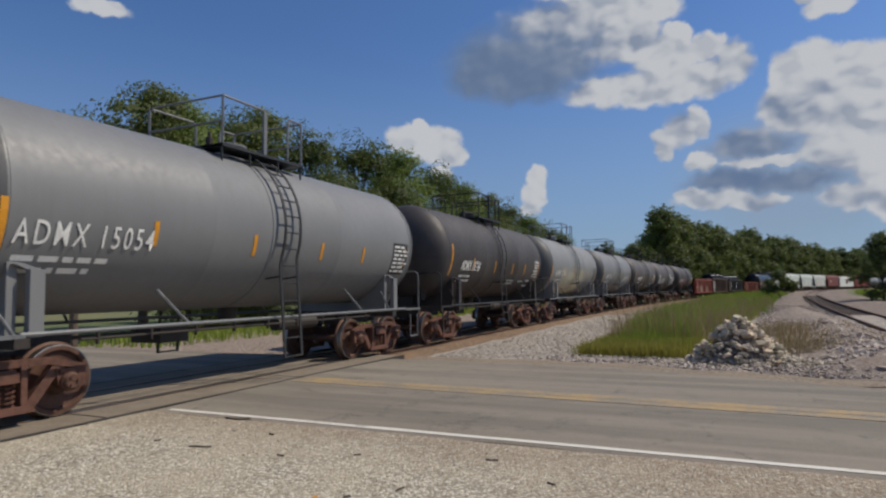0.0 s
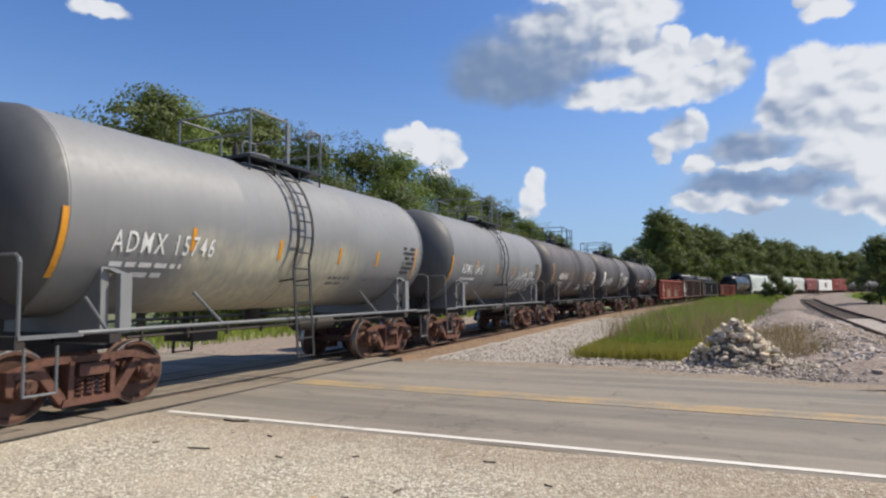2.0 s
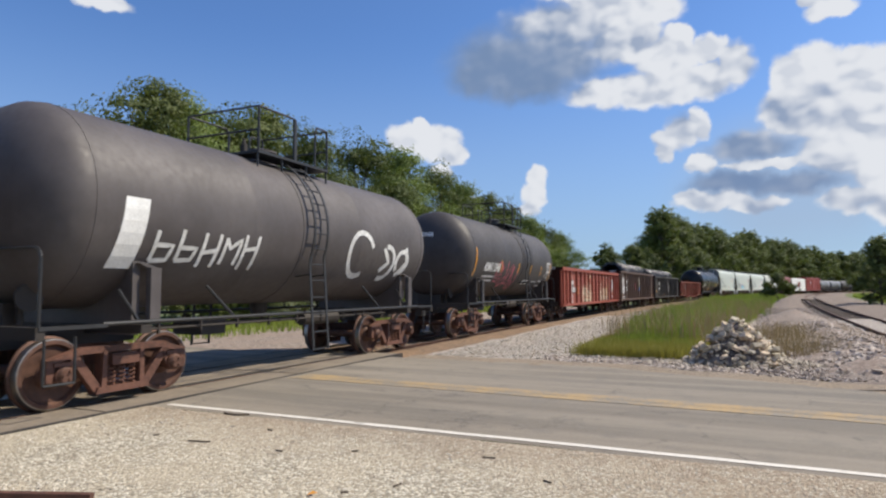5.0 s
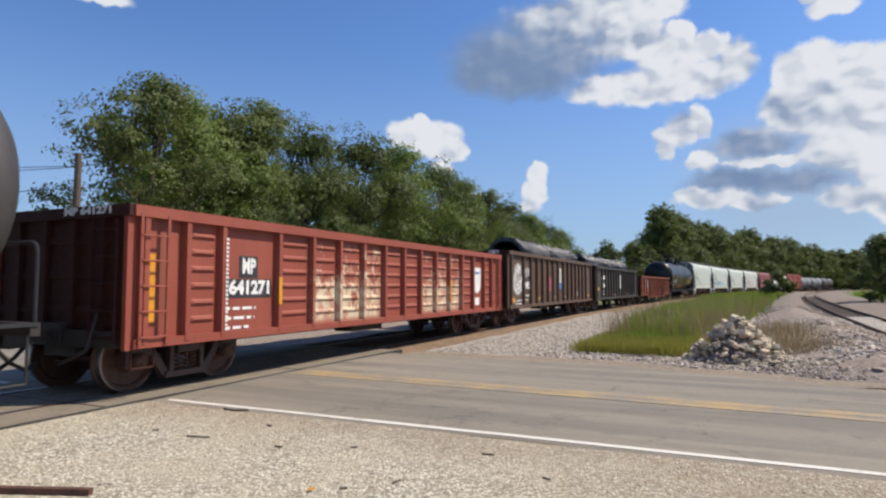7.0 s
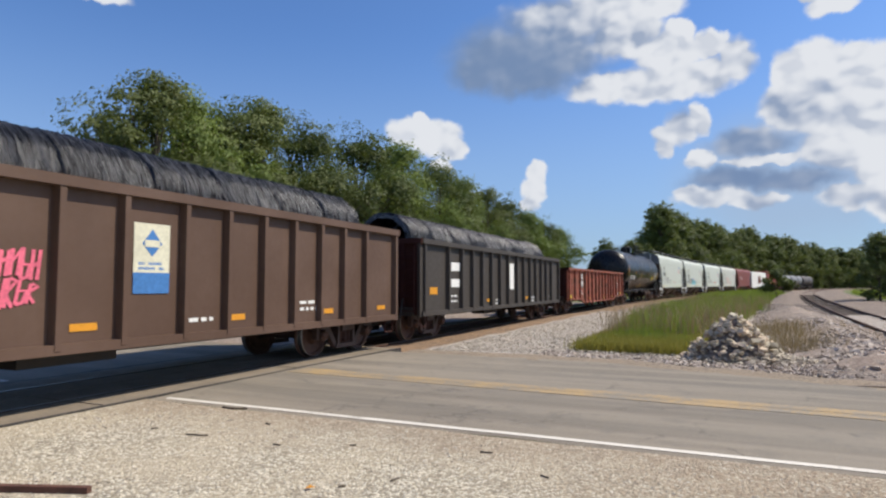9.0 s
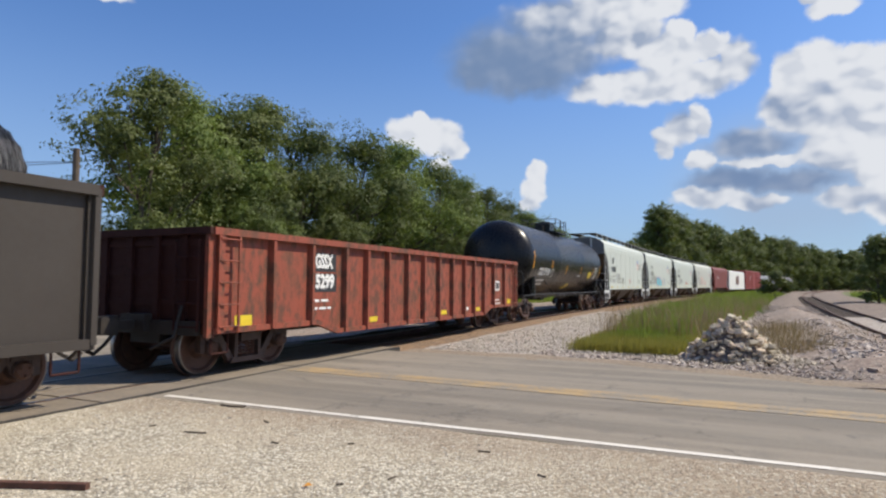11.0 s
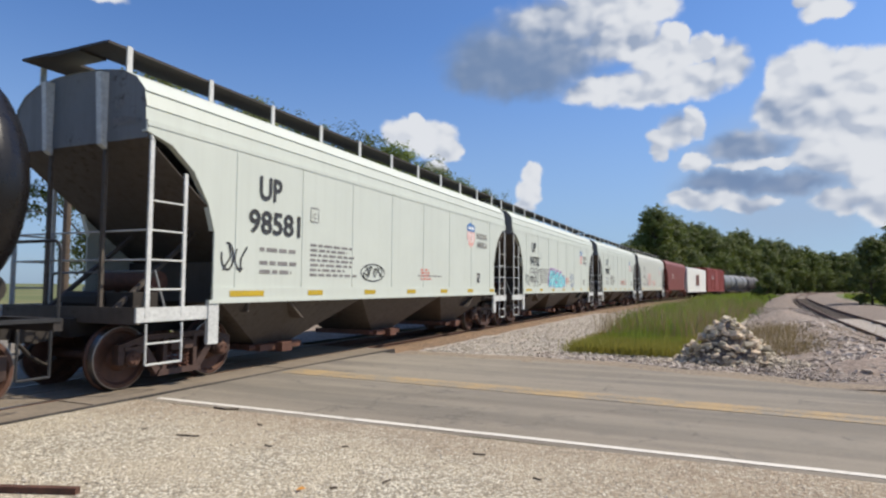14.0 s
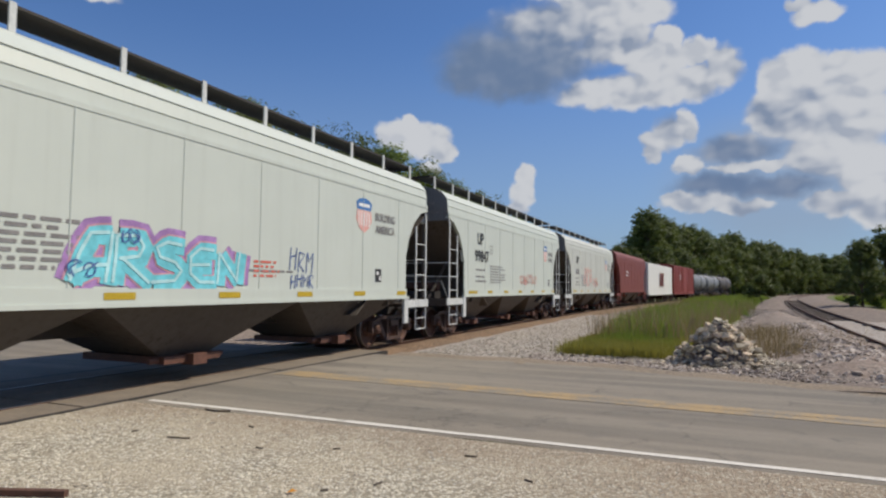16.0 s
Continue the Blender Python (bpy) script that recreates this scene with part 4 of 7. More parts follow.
def spray(parent, strokes, width, mat, surf, name="graffiti", label="", lift=0.010):
    """Painted strokes of even width on a car side; points are (y, z)."""
    vs, fs = [], []
    for si, st in enumerate(strokes):
        fine_st = [st[0]]
        for (ya, za), (yb, zb) in zip(st, st[1:]):
            cuts = max(1, int(math.hypot(yb - ya, zb - za) / 0.09))
            fine_st += [(ya + (yb - ya) * k / cuts, za + (zb - za) * k / cuts) for k in range(1, cuts + 1)]
        st = fine_st
        n = len(st)
        up = lift + 0.0006 * (si % 8)
        for i, (y, z) in enumerate(st):
            a, b = st[max(0, i - 1)], st[min(n - 1, i + 1)]
            dy, dz = b[0] - a[0], b[1] - a[1]
            ln = math.hypot(dy, dz) or 1
            ny, nz = -dz / ln * width / 2, dy / ln * width / 2
            for s in (-1, 1):
                vs.append((surf(z + s * nz) + up, y + s * ny, z + s * nz))
        k = len(vs) - 2 * n
        fs += [(k + 2 * i, k + 2 * i + 2, k + 2 * i + 3, k + 2 * i + 1) for i in range(n - 1)]
    return part(name, raw(name, vs, fs, mat), None, parent, label)


def angular(y0, y1, z0, z1, count, seed, lean=0.15):
    """Straight-sided strokes of a tag that nobody can read."""
    rng = random.Random(seed)
    out = []
    w = (y1 - y0) / count
    for i in range(count):
        y, h = y0 + w * i, z1 - z0
        top, low = z1 + rng.uniform(-0.12, 0.12) * h, z0 + rng.uniform(-0.12, 0.12) * h
        l = lean * h
        out.append([(y + 0.12 * w, low), (y + 0.12 * w + l * 0.6, top)])
        kind = rng.randrange(4)
        mid = (top + low) / 2 + rng.uniform(-0.1, 0.1) * h
        if kind == 0:
            out.append([(y + 0.12 * w + l * 0.6, top), (y + 0.45 * w, mid), (y + 0.8 * w + l, top), (y + 0.82 * w, low)])
        elif kind == 1:
            out.append([(y + 0.12 * w, low), (y + 0.75 * w, low + 0.05 * h), (y + 0.8 * w + l * 0.5, mid), (y + 0.2 * w, mid)])
        elif kind == 2:
            out.append([(y + 0.12 * w + l * 0.3, mid), (y + 0.8 * w, mid + 0.1 * h)])
            out.append([(y + 0.75 * w, low), (y + 0.8 * w + l * 0.6, top)])
        else:
            out.append([(y + 0.15 * w + l * 0.6, top), (y + 0.8 * w + l * 0.6, top - 0.1 * h), (y + 0.25 * w, mid), (y + 0.85 * w, low)])
    return out


def curl(y, z, w, h, a0, a1, n=12):
    """An arc of an ellipse as stroke points; angles in degrees."""
    return [(y + w * math.cos(radians(a0 + (a1 - a0) * i / n)), z + h * math.sin(radians(a0 + (a1 - a0) * i / n))) for i in range(n + 1)]


def scrawl(y0, y1, z0, z1, count, seed):
    """Loops and strokes of an unreadable tag."""
    rng = random.Random(seed)
    out = []
    for i in range(count):
        y = y0 + (y1 - y0) * (i + 0.5) / count
        w, h = (y1 - y0) / count * 0.5, (z1 - z0) / 2
        c = (z0 + z1) / 2 + rng.uniform(-0.15, 0.15) * h
        a = rng.uniform(0, 360)
        out.append(curl(y, c, w * rng.uniform(0.7, 1.1), h * rng.uniform(0.6, 1.0), a, a + rng.uniform(160, 330)))
        out.append([(y + rng.uniform(-w, w), z0 + rng.uniform(0, h * 0.5)), (y + rng.uniform(-w, w), c), (y + rng.uniform(-w, w) * 1.2, z1 - rng.uniform(0, h * 0.4))])
    return out


# ---------------------------------------------------------------- running gear
WHEEL_R, AXLE = 0.475, 0.89
MESH = {}
SPIN = []


def once(key, make):
    if key not in MESH:
        MESH[key] = make()
    return MESH[key]


def wheelset_mesh():
    s = Shape()
    s.lathe([(-1.02, 0.075), (-0.6, 0.085), (0.6, 0.085), (1.02, 0.075)], "x", 12)
    for e in (-1, 1):
        prof = [(0.66, 0.13), (0.665, 0.30), (0.69, 0.36), (0.66, 0.40), (0.66, 0.505), (0.695, 0.507), (0.715, WHEEL_R), (0.82, WHEEL_R - 0.006), (0.825, 0.452), (0.824, 0.40), (0.775, 0.37), (0.765, 0.20), (0.84, 0.15), (0.85, 0.10)]
        s.lathe([(e * a, r) for a, r in prof], "x", 36, False)
        s.lathe([(e * 1.02, 0.115), (e * 1.10, 0.115), (e * 1.13, 0.09), (e * 1.13, 0.01)], "x", 14, False)
        for k in range(3):
            c, q = 0.06 * math.cos(2.094 * k), 0.06 * math.sin(2.094 * k)
            s.bar((e * 1.12, c, q), (e * 1.155, c, q), 0.018, 6)
    me = s.mesh("wheelset", WHEEL, 30)
    me.materials.append(TREAD)
    for f in me.polygons:
        rad = math.hypot(f.center.y, f.center.z)
        if 0.445 < rad < 0.49 and abs(f.center.x) > 0.72:
            f.material_index = 1
    return me


def side_frame_mesh(mat):
    s = Shape()
    x0, x1 = 0.92, 1.05
    s.prism([(-1.10, 0.61), (-0.62, 0.72), (0.62, 0.72), (1.10, 0.61), (1.10, 0.68), (0.66, 0.81), (-0.66, 0.81), (-1.10, 0.68)], x0, x1)
    for e in (-1, 1):
        s.prism([(e * 0.44, 0.19), (e * 0.30, 0.21), (e * 0.68, 0.72), (e * 0.82, 0.70)], x0 + 0.01, x1 - 0.01)
        s.prism([(e * 0.27, 0.22), (e * 0.35, 0.22), (e * 0.33, 0.74), (e * 0.26, 0.74)], x0 - 0.02, x1 + 0.02)
        s.prism([(e * 0.74, 0.46), (e * 0.79, 0.40), (e * 0.83, 0.62), (e * 0.70, 0.66)], x0, x1)
        s.prism([(e * 1.03, 0.38), (e * 1.12, 0.40), (e * 1.12, 0.69), (e * 1.0, 0.66)], x0, x1)
        s.box(x0 - 0.02, x1 + 0.02, e * 0.89 - 0.14, e * 0.89 + 0.14, 0.59, 0.645)
        s.lathe([(0.95, 0.13), (1.085, 0.13)], "x", 14, True, (0, e * 0.89, 0.475))
    s.prism([(-0.44, 0.16), (0.44, 0.16), (0.40, 0.25), (-0.40, 0.25)], x0 - 0.02, x1 + 0.03)
    s.box(x0 - 0.05, x1 + 0.06, -0.22, 0.22, 0.545, 0.67)
    return s.mesh("side_frame", mat, 30)


def spring_mesh():
    s = Shape()
    pts = [(0.985 + 0.062 * math.cos(6.283 * k / 7), 0.062 * math.sin(6.283 * k / 7), 0.25 + 0.30 * k / 35) for k in range(36)]
    return s.pipe(pts, 0.016, 4).mesh("spring", TRUCK, 60)


def add_truck(car, y, dark, spins):
    mat = TRUCK_DARK if dark else TRUCK
    key = "dark" if dark else "rust"
    tr = part("truck", once("bolster" + key, lambda: Shape().box(-1.08, 1.08, -0.2, 0.2, 0.53, 0.70).box(-0.25, 0.25, -0.25, 0.25, 0.70, 0.80).box(-0.75, 0.75, -0.62, -0.55, 0.40, 0.52).box(-0.75, 0.75, 0.55, 0.62, 0.40, 0.52).mesh("truck", mat, 0)), None, car)
    tr.location = (0, y, 0)
    for e in (-1, 1):
        f = part("side_frame", once("frame" + key, lambda: side_frame_mesh(mat)), None, tr)
        f.matrix_basis = pose(0, 0, 0, 0, 0, 0 if e > 0 else 180)
        for y in (-0.16, 0.0, 0.16):
            sp = part("spring", once("spring", spring_mesh), None, tr)
            sp.matrix_basis = pose(0, y, 0, 0, 0, 0 if e > 0 else 180)
        w = part("wheelset", once("wheelset", wheelset_mesh), None, tr, "rusty steel wheels on their axle")
        w.location = (0, e * AXLE, WHEEL_R)
        if spins:
            SPIN.append((w, e * AXLE))
    return tr


def coupler_mesh():
    s = Shape()
    s.box(-0.07, 0.07, 0, 0.42, 0.80, 0.95)
    s.prism([(0.38, 0.72), (0.66, 0.74), (0.66, 1.02), (0.38, 1.04)], -0.13, 0.10)
    s.box(-0.18, -0.08, 0.45, 0.72, 0.76, 1.0)
    s.pipe([(0.3, 0.1, 0.75), (0.28, 0.3, 0.55), (0.2, 0.55, 0.42), (0.12, 0.75, 0.5)], 0.03, 6)
    return s.mesh("coupler", UNDER, 30)


def add_couplers(car, half):
    for e in (-1, 1):
        c = part("coupler", once("coupler", coupler_mesh), None, car)
        c.matrix_basis = pose(0, e * (half - 0.62), 0, 0, 0, 0 if e > 0 else 180)


# ---------------------------------------------------------------- tank cars
def tank_profile(seam, r, head):
    pts = []
    for k in range(9):
        a = math.pi / 2 * k / 8
        pts.append((-seam - head * math.cos(a), max(0.01, r * math.sin(a))))
    body = [(-seam + 0.02, r), (-seam + 0.021, r + 0.006), (-seam + 0.07, r + 0.006), (-seam + 0.071, r)]
    for y in (-seam * 0.36, seam * 0.36):
        body += [(y - 0.02, r), (y, r + 0.0025), (y + 0.02, r)]
    body += [(seam - 0.071, r), (seam - 0.07, r + 0.006), (seam - 0.021, r + 0.006), (seam - 0.02, r)]
    return pts + body + [(-y, rr) for y, rr in reversed(pts)]


def tank_car(name, half, seam, r, zc, paint_mat, label, group, pipe_mat, dark_truck=False, dark_head=False, spins=True, detail=True, sump=False, mid=0.0, ladders=(-1, 1), lad_y=0.0, lead=0.0):
    car = new(name)
    tagged(car, label, "tank car", group)
    surf = lambda z: math.sqrt(max(0.02, r * r - (z - zc) ** 2))
    head = r / 2
    prof = tank_profile(seam, r, head)
    part("tank", Shape().lathe([(y, q) for y, q in prof], "y", 48, False, (0, 0, zc)), paint_mat, car, angle=25)
    if dark_head:
        for e in (-1, 1):
            cap = [(e * (y - 0.012), q + 0.004) for y, q in prof[:9]]
            part("tank_head", Shape().lathe(cap, "y", 48, False, (0, 0, zc)), HEAD_DARK, car, "dark painted tank end")
    top = zc + r
    for e in (-1, 1):
        truck_y = half - 2.22 + (lead if e < 0 else 0.0)
        # saddle over the truck, end platform and its rails
        ang = [radians(q) for q in range(-62, 63, 8)]
        ring = [(r * math.sin(q) * 1.003, zc - r * math.cos(q) * 1.003) for q in ang]
        loop = ring + [(ring[-1][0], 0.95), (ring[0][0], 0.95)]
        m = len(loop)
        sad = Shape().add([(x, e * truck_y + w, z) for w in (-0.06, 0.06) for x, z in loop],
                          [(i, (i + 1) % m, m + (i + 1) % m, m + i) for i in range(m)] + [(i, i + 1, m - 1 if i < m // 2 - 1 else m - 2) for i in range(m - 3)] + [(m + i, m + i + 1, m + (m - 1 if i < m // 2 - 1 else m - 2)) for i in range(m - 3)] + [(m // 2 - 1, m - 2, m - 1), (m + m // 2 - 1, 2 * m - 2, 2 * m - 1)])
        part("saddle", sad, paint_mat, car, angle=0)
        part("draft_sill", Shape().box(-0.3, 0.3, e * (half - 0.75), e * (seam - 1.6), 0.80, 1.08), UNDER, car)
        part("end_sill", Shape().box(-1.45, 1.45, e * (half - 0.75) - 0.06, e * (half - 0.75) + 0.06, 0.98, 1.14).box(-1.5, 1.5, e * truck_y - 0.09, e * truck_y + 0.09, 0.98, 1.10), UNDER, car)
        for x in (-1.42, 1.42):
            ya, yb = e * (half - 0.72), e * (seam - 0.25)
            part("corner_beam", Shape().beam((x, ya, 1.12), (x, yb, 1.12), 0.09, 0.05), pipe_mat, car)
            part("step", Shape().pipe([(x, ya - e * 0.1, 1.0), (x, ya - e * 0.1, 0.42), (x, ya - e * 0.5, 0.42), (x, ya - e * 0.5, 1.0)], 0.018, 6), pipe_mat, car)
            part("pipe_strut", Shape().bar((x * 0.84, e * seam * 0.5 - 0.2, 1.66), (x, e * seam * 0.5 + 0.2, 1.15), 0.026, 6), pipe_mat, car)
            plate = Shape().box(min(x, x * 0.93), max(x, x * 0.93), e * truck_y + 0.12, e * truck_y + 0.30, 1.10, 1.92)
            plate.prism([(e * truck_y + 0.12, 1.92), (e * truck_y + 0.30, 1.92), (e * truck_y + 0.05, 2.0), (e * truck_y - 0.02, 1.98)], min(x * 0.86, x * 0.95), max(x * 0.86, x * 0.95))
            part("bolster_plate", plate, paint_mat, car, angle=0)
            part("plate_brace", Shape().bar((x * 0.9, e * truck_y - 0.3, 1.6), (x * 0.97, e * truck_y - 0.02, 1.12), 0.024, 6), pipe_mat, car)
        yr = e * (half - 0.74)
        part("end_railing", Shape().pipe([(1.42, yr, 1.1), (1.42, yr, 2.0), (1.39, yr, 2.08), (1.32, yr, 2.12), (-1.32, yr, 2.12), (-1.39, yr, 2.08), (-1.42, yr, 2.0), (-1.42, yr, 1.1)], 0.022, 6), pipe_mat, car)
        part("brake_gear", Shape().box(-0.5, 0.35, e * (half - 0.95), e * (half - 1.2), 1.12, 1.42).bar((0.45, e * (half - 1.1), 1.15), (0.45, e * (half - 1.1), 1.75), 0.05, 8).lathe([(0.62, 0.19), (0.66, 0.19)], "x", 14, True, (0, e * (half - 1.1), 1.5)), UNDER, car)
        add_truck(car, e * truck_y, dark_truck, spins)
    for x in (-1.42, 1.42):
        part("side_pipe", Shape().bar((x, -seam + 0.2, 1.14), (x, seam - 0.2, 1.14), 0.03, 8), pipe_mat, car)
    add_couplers(car, half)
    # outlet valve and brake rigging below the tank
    low = Shape().lathe([(zc - r - 0.28, 0.16), (zc - r + 0.1, 0.2)], "z", 12)
    low.box(-0.35, 0.35, -1.9, -1.3, 0.78, 1.05).bar((0.5, 0.8, 0.95), (0.5, 2.1, 0.95), 0.14, 12).bar((-0.2, -seam, 0.95), (-0.2, seam, 0.95), 0.03, 6)
    for k in range(9):
        y = -seam * 0.7 + k * seam * 1.4 / 8
        low.bar((1.0, y, 0.92), (1.0, y, 1.1), 0.03, 5)
    low.bar((1.0, -seam * 0.75, 1.0), (1.0, seam * 0.75, 1.0), 0.022, 6)
    part("outlet_gear", low, UNDER, car)
    if sump:
        part("bottom_skid", Shape().lathe([(-seam * 0.8, 0.15), (-seam * 0.5, 0.5), (seam * 0.5, 0.5), (seam * 0.8, 0.15)], "y", 16, True, (0, 0, zc - r + 0.36)), paint_mat, car)
    # manway platform with railing and ladders
    zt = top - 0.05
    plat = Shape()
    for x0, x1 in ((-0.95, -0.45), (0.45, 0.95)):
        plat.box(x0, x1, -1.15, 1.15, zt, zt + 0.05)
        for y in (-1.12, -0.4, 0.4, 1.12):
            plat.bar((0.9 if x0 > 0 else -0.9, y, zt - 0.3), (0.9 if x0 > 0 else -0.9, y, zt), 0.022, 5)
    plat.box(-0.95, 0.95, -1.15, -0.75, zt + 0.004, zt + 0.054).box(-0.95, 0.95, 0.75, 1.15, zt + 0.004, zt + 0.054)
    part("platform", plat, PIPE_DARK, car).location = (0, mid, 0)
    zr = zt + (0.70 if paint_mat is GLOSS_BLACK else 0.92)
    rail_mat = pipe_mat
    for x in (-0.92, 0.92):
        part("railing", Shape().pipe([(x, -1.12, zt), (x, -1.12, zr), (x, -0.05, zr), (x, 0.02, zr - 0.12), (x, 0.02, zt)], 0.024, 6), rail_mat, car).location = (0, mid, 0)
        part("railing", Shape().pipe([(x, 0.68, zt), (x, 0.68, zr - 0.12), (x, 0.74, zr), (x, 1.12, zr), (x, 1.12, zt)], 0.024, 6), rail_mat, car).location = (0, mid, 0)
    part("railing_post", Shape().beam((0.92, -0.02, zt), (0.92, -0.02, zr), 0.07, 0.05, (1, 0, 0)), rail_mat, car).location = (0, mid, 0)
    for y in (-1.12, 1.12):
        for z in (zr, zt + 0.46):
            part("cross_rail", Shape().bar((-0.92, y, z), (0.92, y, z), 0.02, 6), rail_mat, car).location = (0, mid, 0)
    part("manway", Shape().lathe([(top - 0.08, 0.30), (top + 0.22, 0.30), (top + 0.23, 0.34), (top + 0.27, 0.34), (top + 0.33, 0.12), (top + 0.34, 0.02)], "z", 18), paint_mat, car).location = (0, mid, 0)
    part("valve", Shape().lathe([(top - 0.05, 0.07), (top + 0.3, 0.07), (top + 0.31, 0.04), (top + 0.42, 0.03)], "z", 10, True, (0.1, -0.62, 0)), UNDER, car).location = (0, mid, 0)
    part("vent", Shape().lathe([(top - 0.05, 0.09), (top + 0.24, 0.09), (top + 0.27, 0.05)], "z", 10, True, (-0.15, 0.62, 0)), UNDER, car).location = (0, mid, 0)
    for e in ladders:
        lad = Shape()
        low_x = lambda z: e * (1.62 - 0.12 * (z - 0.4) / 1.75)
        for y in (-0.22, 0.22):
            pts = []
            for z in [0.40, 1.14, 2.1]:
                pts.append((low_x(z), y * 1.12, z))
            for a in range(-20, 70, 6):
                pts.append((e * max(0.5, (r + 0.13) * math.cos(radians(a))), y, zc + (r + 0.13) * math.sin(radians(a))))
            for a, b in zip(pts, pts[1:]):
                lad.beam(a, b, 0.02, 0.06, (0, 1, 0))
        for a in range(-14, 66, 11):
            x, z = e * (r + 0.13) * math.cos(radians(a)), zc + (r + 0.13) * math.sin(radians(a))
            lad.bar((x, -0.22, z), (x, 0.22, z), 0.016, 5)
        for z in (0.42, 0.76, 1.1, 1.44, 1.78, 2.1):
            lad.bar((low_x(z), -0.24, z), (low_x(z), 0.24, z), 0.016, 5)
        for y in (-0.24, 0.24):
            lad.bar((low_x(1.9), y, 1.9), (e * r * 0.78, y, 1.86), 0.018, 5)
        part("ladder", lad, PIPE_DARK, car).location = (0, mid + lad_y, 0)
    if ladders != (-1,):
        part("strap", Shape().lathe([(-0.42, r + 0.002), (-0.415, r + 0.012), (-0.36, r + 0.012), (-0.355, r + 0.002)], "y", 48, False, (0, 0, zc)), paint_mat, car).location = (0, mid, 0)
    return car, surf


def band(car, y, z0, z1, surf, w=0.09, label="amber reflective strip"):
    decal(car, y - w / 2, y + w / 2, z0, z1, ORANGE, surf, "reflector", label)


def test_panel(car, y, z, surf, mat, seed, w=0.62, h=0.75):
    """Block of test dates: a box of tiny squares."""
    rng = random.Random(seed)
    vs, fs = [], []
    for r in range(6):
        for c in range(7):
            if rng.random() < 0.2:
                continue
            yy, zz = y + c * w / 7, z + r * h / 6
            k = len(vs)
            for a, b in ((0.012, 0.02), (w / 7 - 0.012, 0.02), (w / 7 - 0.012, h / 6 - 0.025), (0.012, h / 6 - 0.025)):
                vs.append((surf(zz + b) + 0.008, yy + a, zz + b))
            fs.append((k, k + 1, k + 2, k + 3))
    ob = part("test_panel", raw("test_panel", vs, fs, mat), None, car, "stencilled block of test dates")
    ob["kind"] = "stuff"


def syrup_tank(text, paint_mat, label, dark, head, mark, seed, text_y=-3.98, text_w=1.6, mid=0.0, lad_y=0.0, lead=0.25, strips=(-4.78, -2.95, -0.85, 1.15, 2.75)):
    car, surf = tank_car("tank_car", 6.3, 5.02, 1.48, 2.80, paint_mat, label, "train", PIPE_DARK if dark else PIPE_GREY, False, head, mid=mid, lad_y=lad_y, lead=lead)
    white = LETTER_WHITE if mark else LETTER_GREY
    letters(car, text, text_y, 2.22, 0.30, LETTER_WHITE, surf, text_w, 0.012 if dark else 0.002, 1.15 if dark else 1.3)
    small_print(car, text_y + 0.05, text_y + 1.4, 2.02, 2, LETTER_WHITE, surf, seed, 0.07, 0.14)
    for y, z0, z1 in zip(strips, (2.05, 2.25, 2.2, 2.2, 2.2), (3.0, 2.66, 2.62, 2.6, 2.6)):
        if dark or y > -4.5:
            band(car, y, z0 if dark else z0 + 0.05, z1, surf, 0.085)
    band(car, 4.72, 2.0, 2.8, surf, 0.07)
    if not dark:
        band(car, -5.06, 1.85, 2.75, surf, 0.09)
    if seed == 1:
        decal(car, 4.12, 4.86, 2.02, 2.80, LETTER_BLACK, surf, "test_panel", "black panel of test dates")
        small_print(car, 4.17, 4.95, 2.68, 7, LETTER_WHITE, lambda z: surf(z) + 0.006, seed + 5, 0.05, 0.1)
    else:
        test_panel(car, 4.02, 2.08, surf, LETTER_WHITE if dark else LETTER_BLACK, seed)
    if dark:
        dome = lambda x, z: -5.02 - 0.74 * math.sqrt(max(0, 1 - (x * x + (z - 2.80) ** 2) / 1.48 ** 2))
        end_letters(car, text[5:], -0.25, 3.35, 0.14, LETTER_WHITE, dome, 0.5)
    small_print(car, 1.0, 1.9, 1.92, 2, white, surf, seed + 1, 0.06, 0.11)
    small_print(car, 2.4, 3.2, 1.9, 1, white, surf, seed + 2, 0.06, 0.11)
    decal(car, 3.4, 3.95, 1.72, 1.78, white, surf, "stencil_frame", rows=1)
    decal(car, 3.4, 3.95, 1.93, 1.99, white, surf, "stencil_frame", rows=1)
    return car, surf


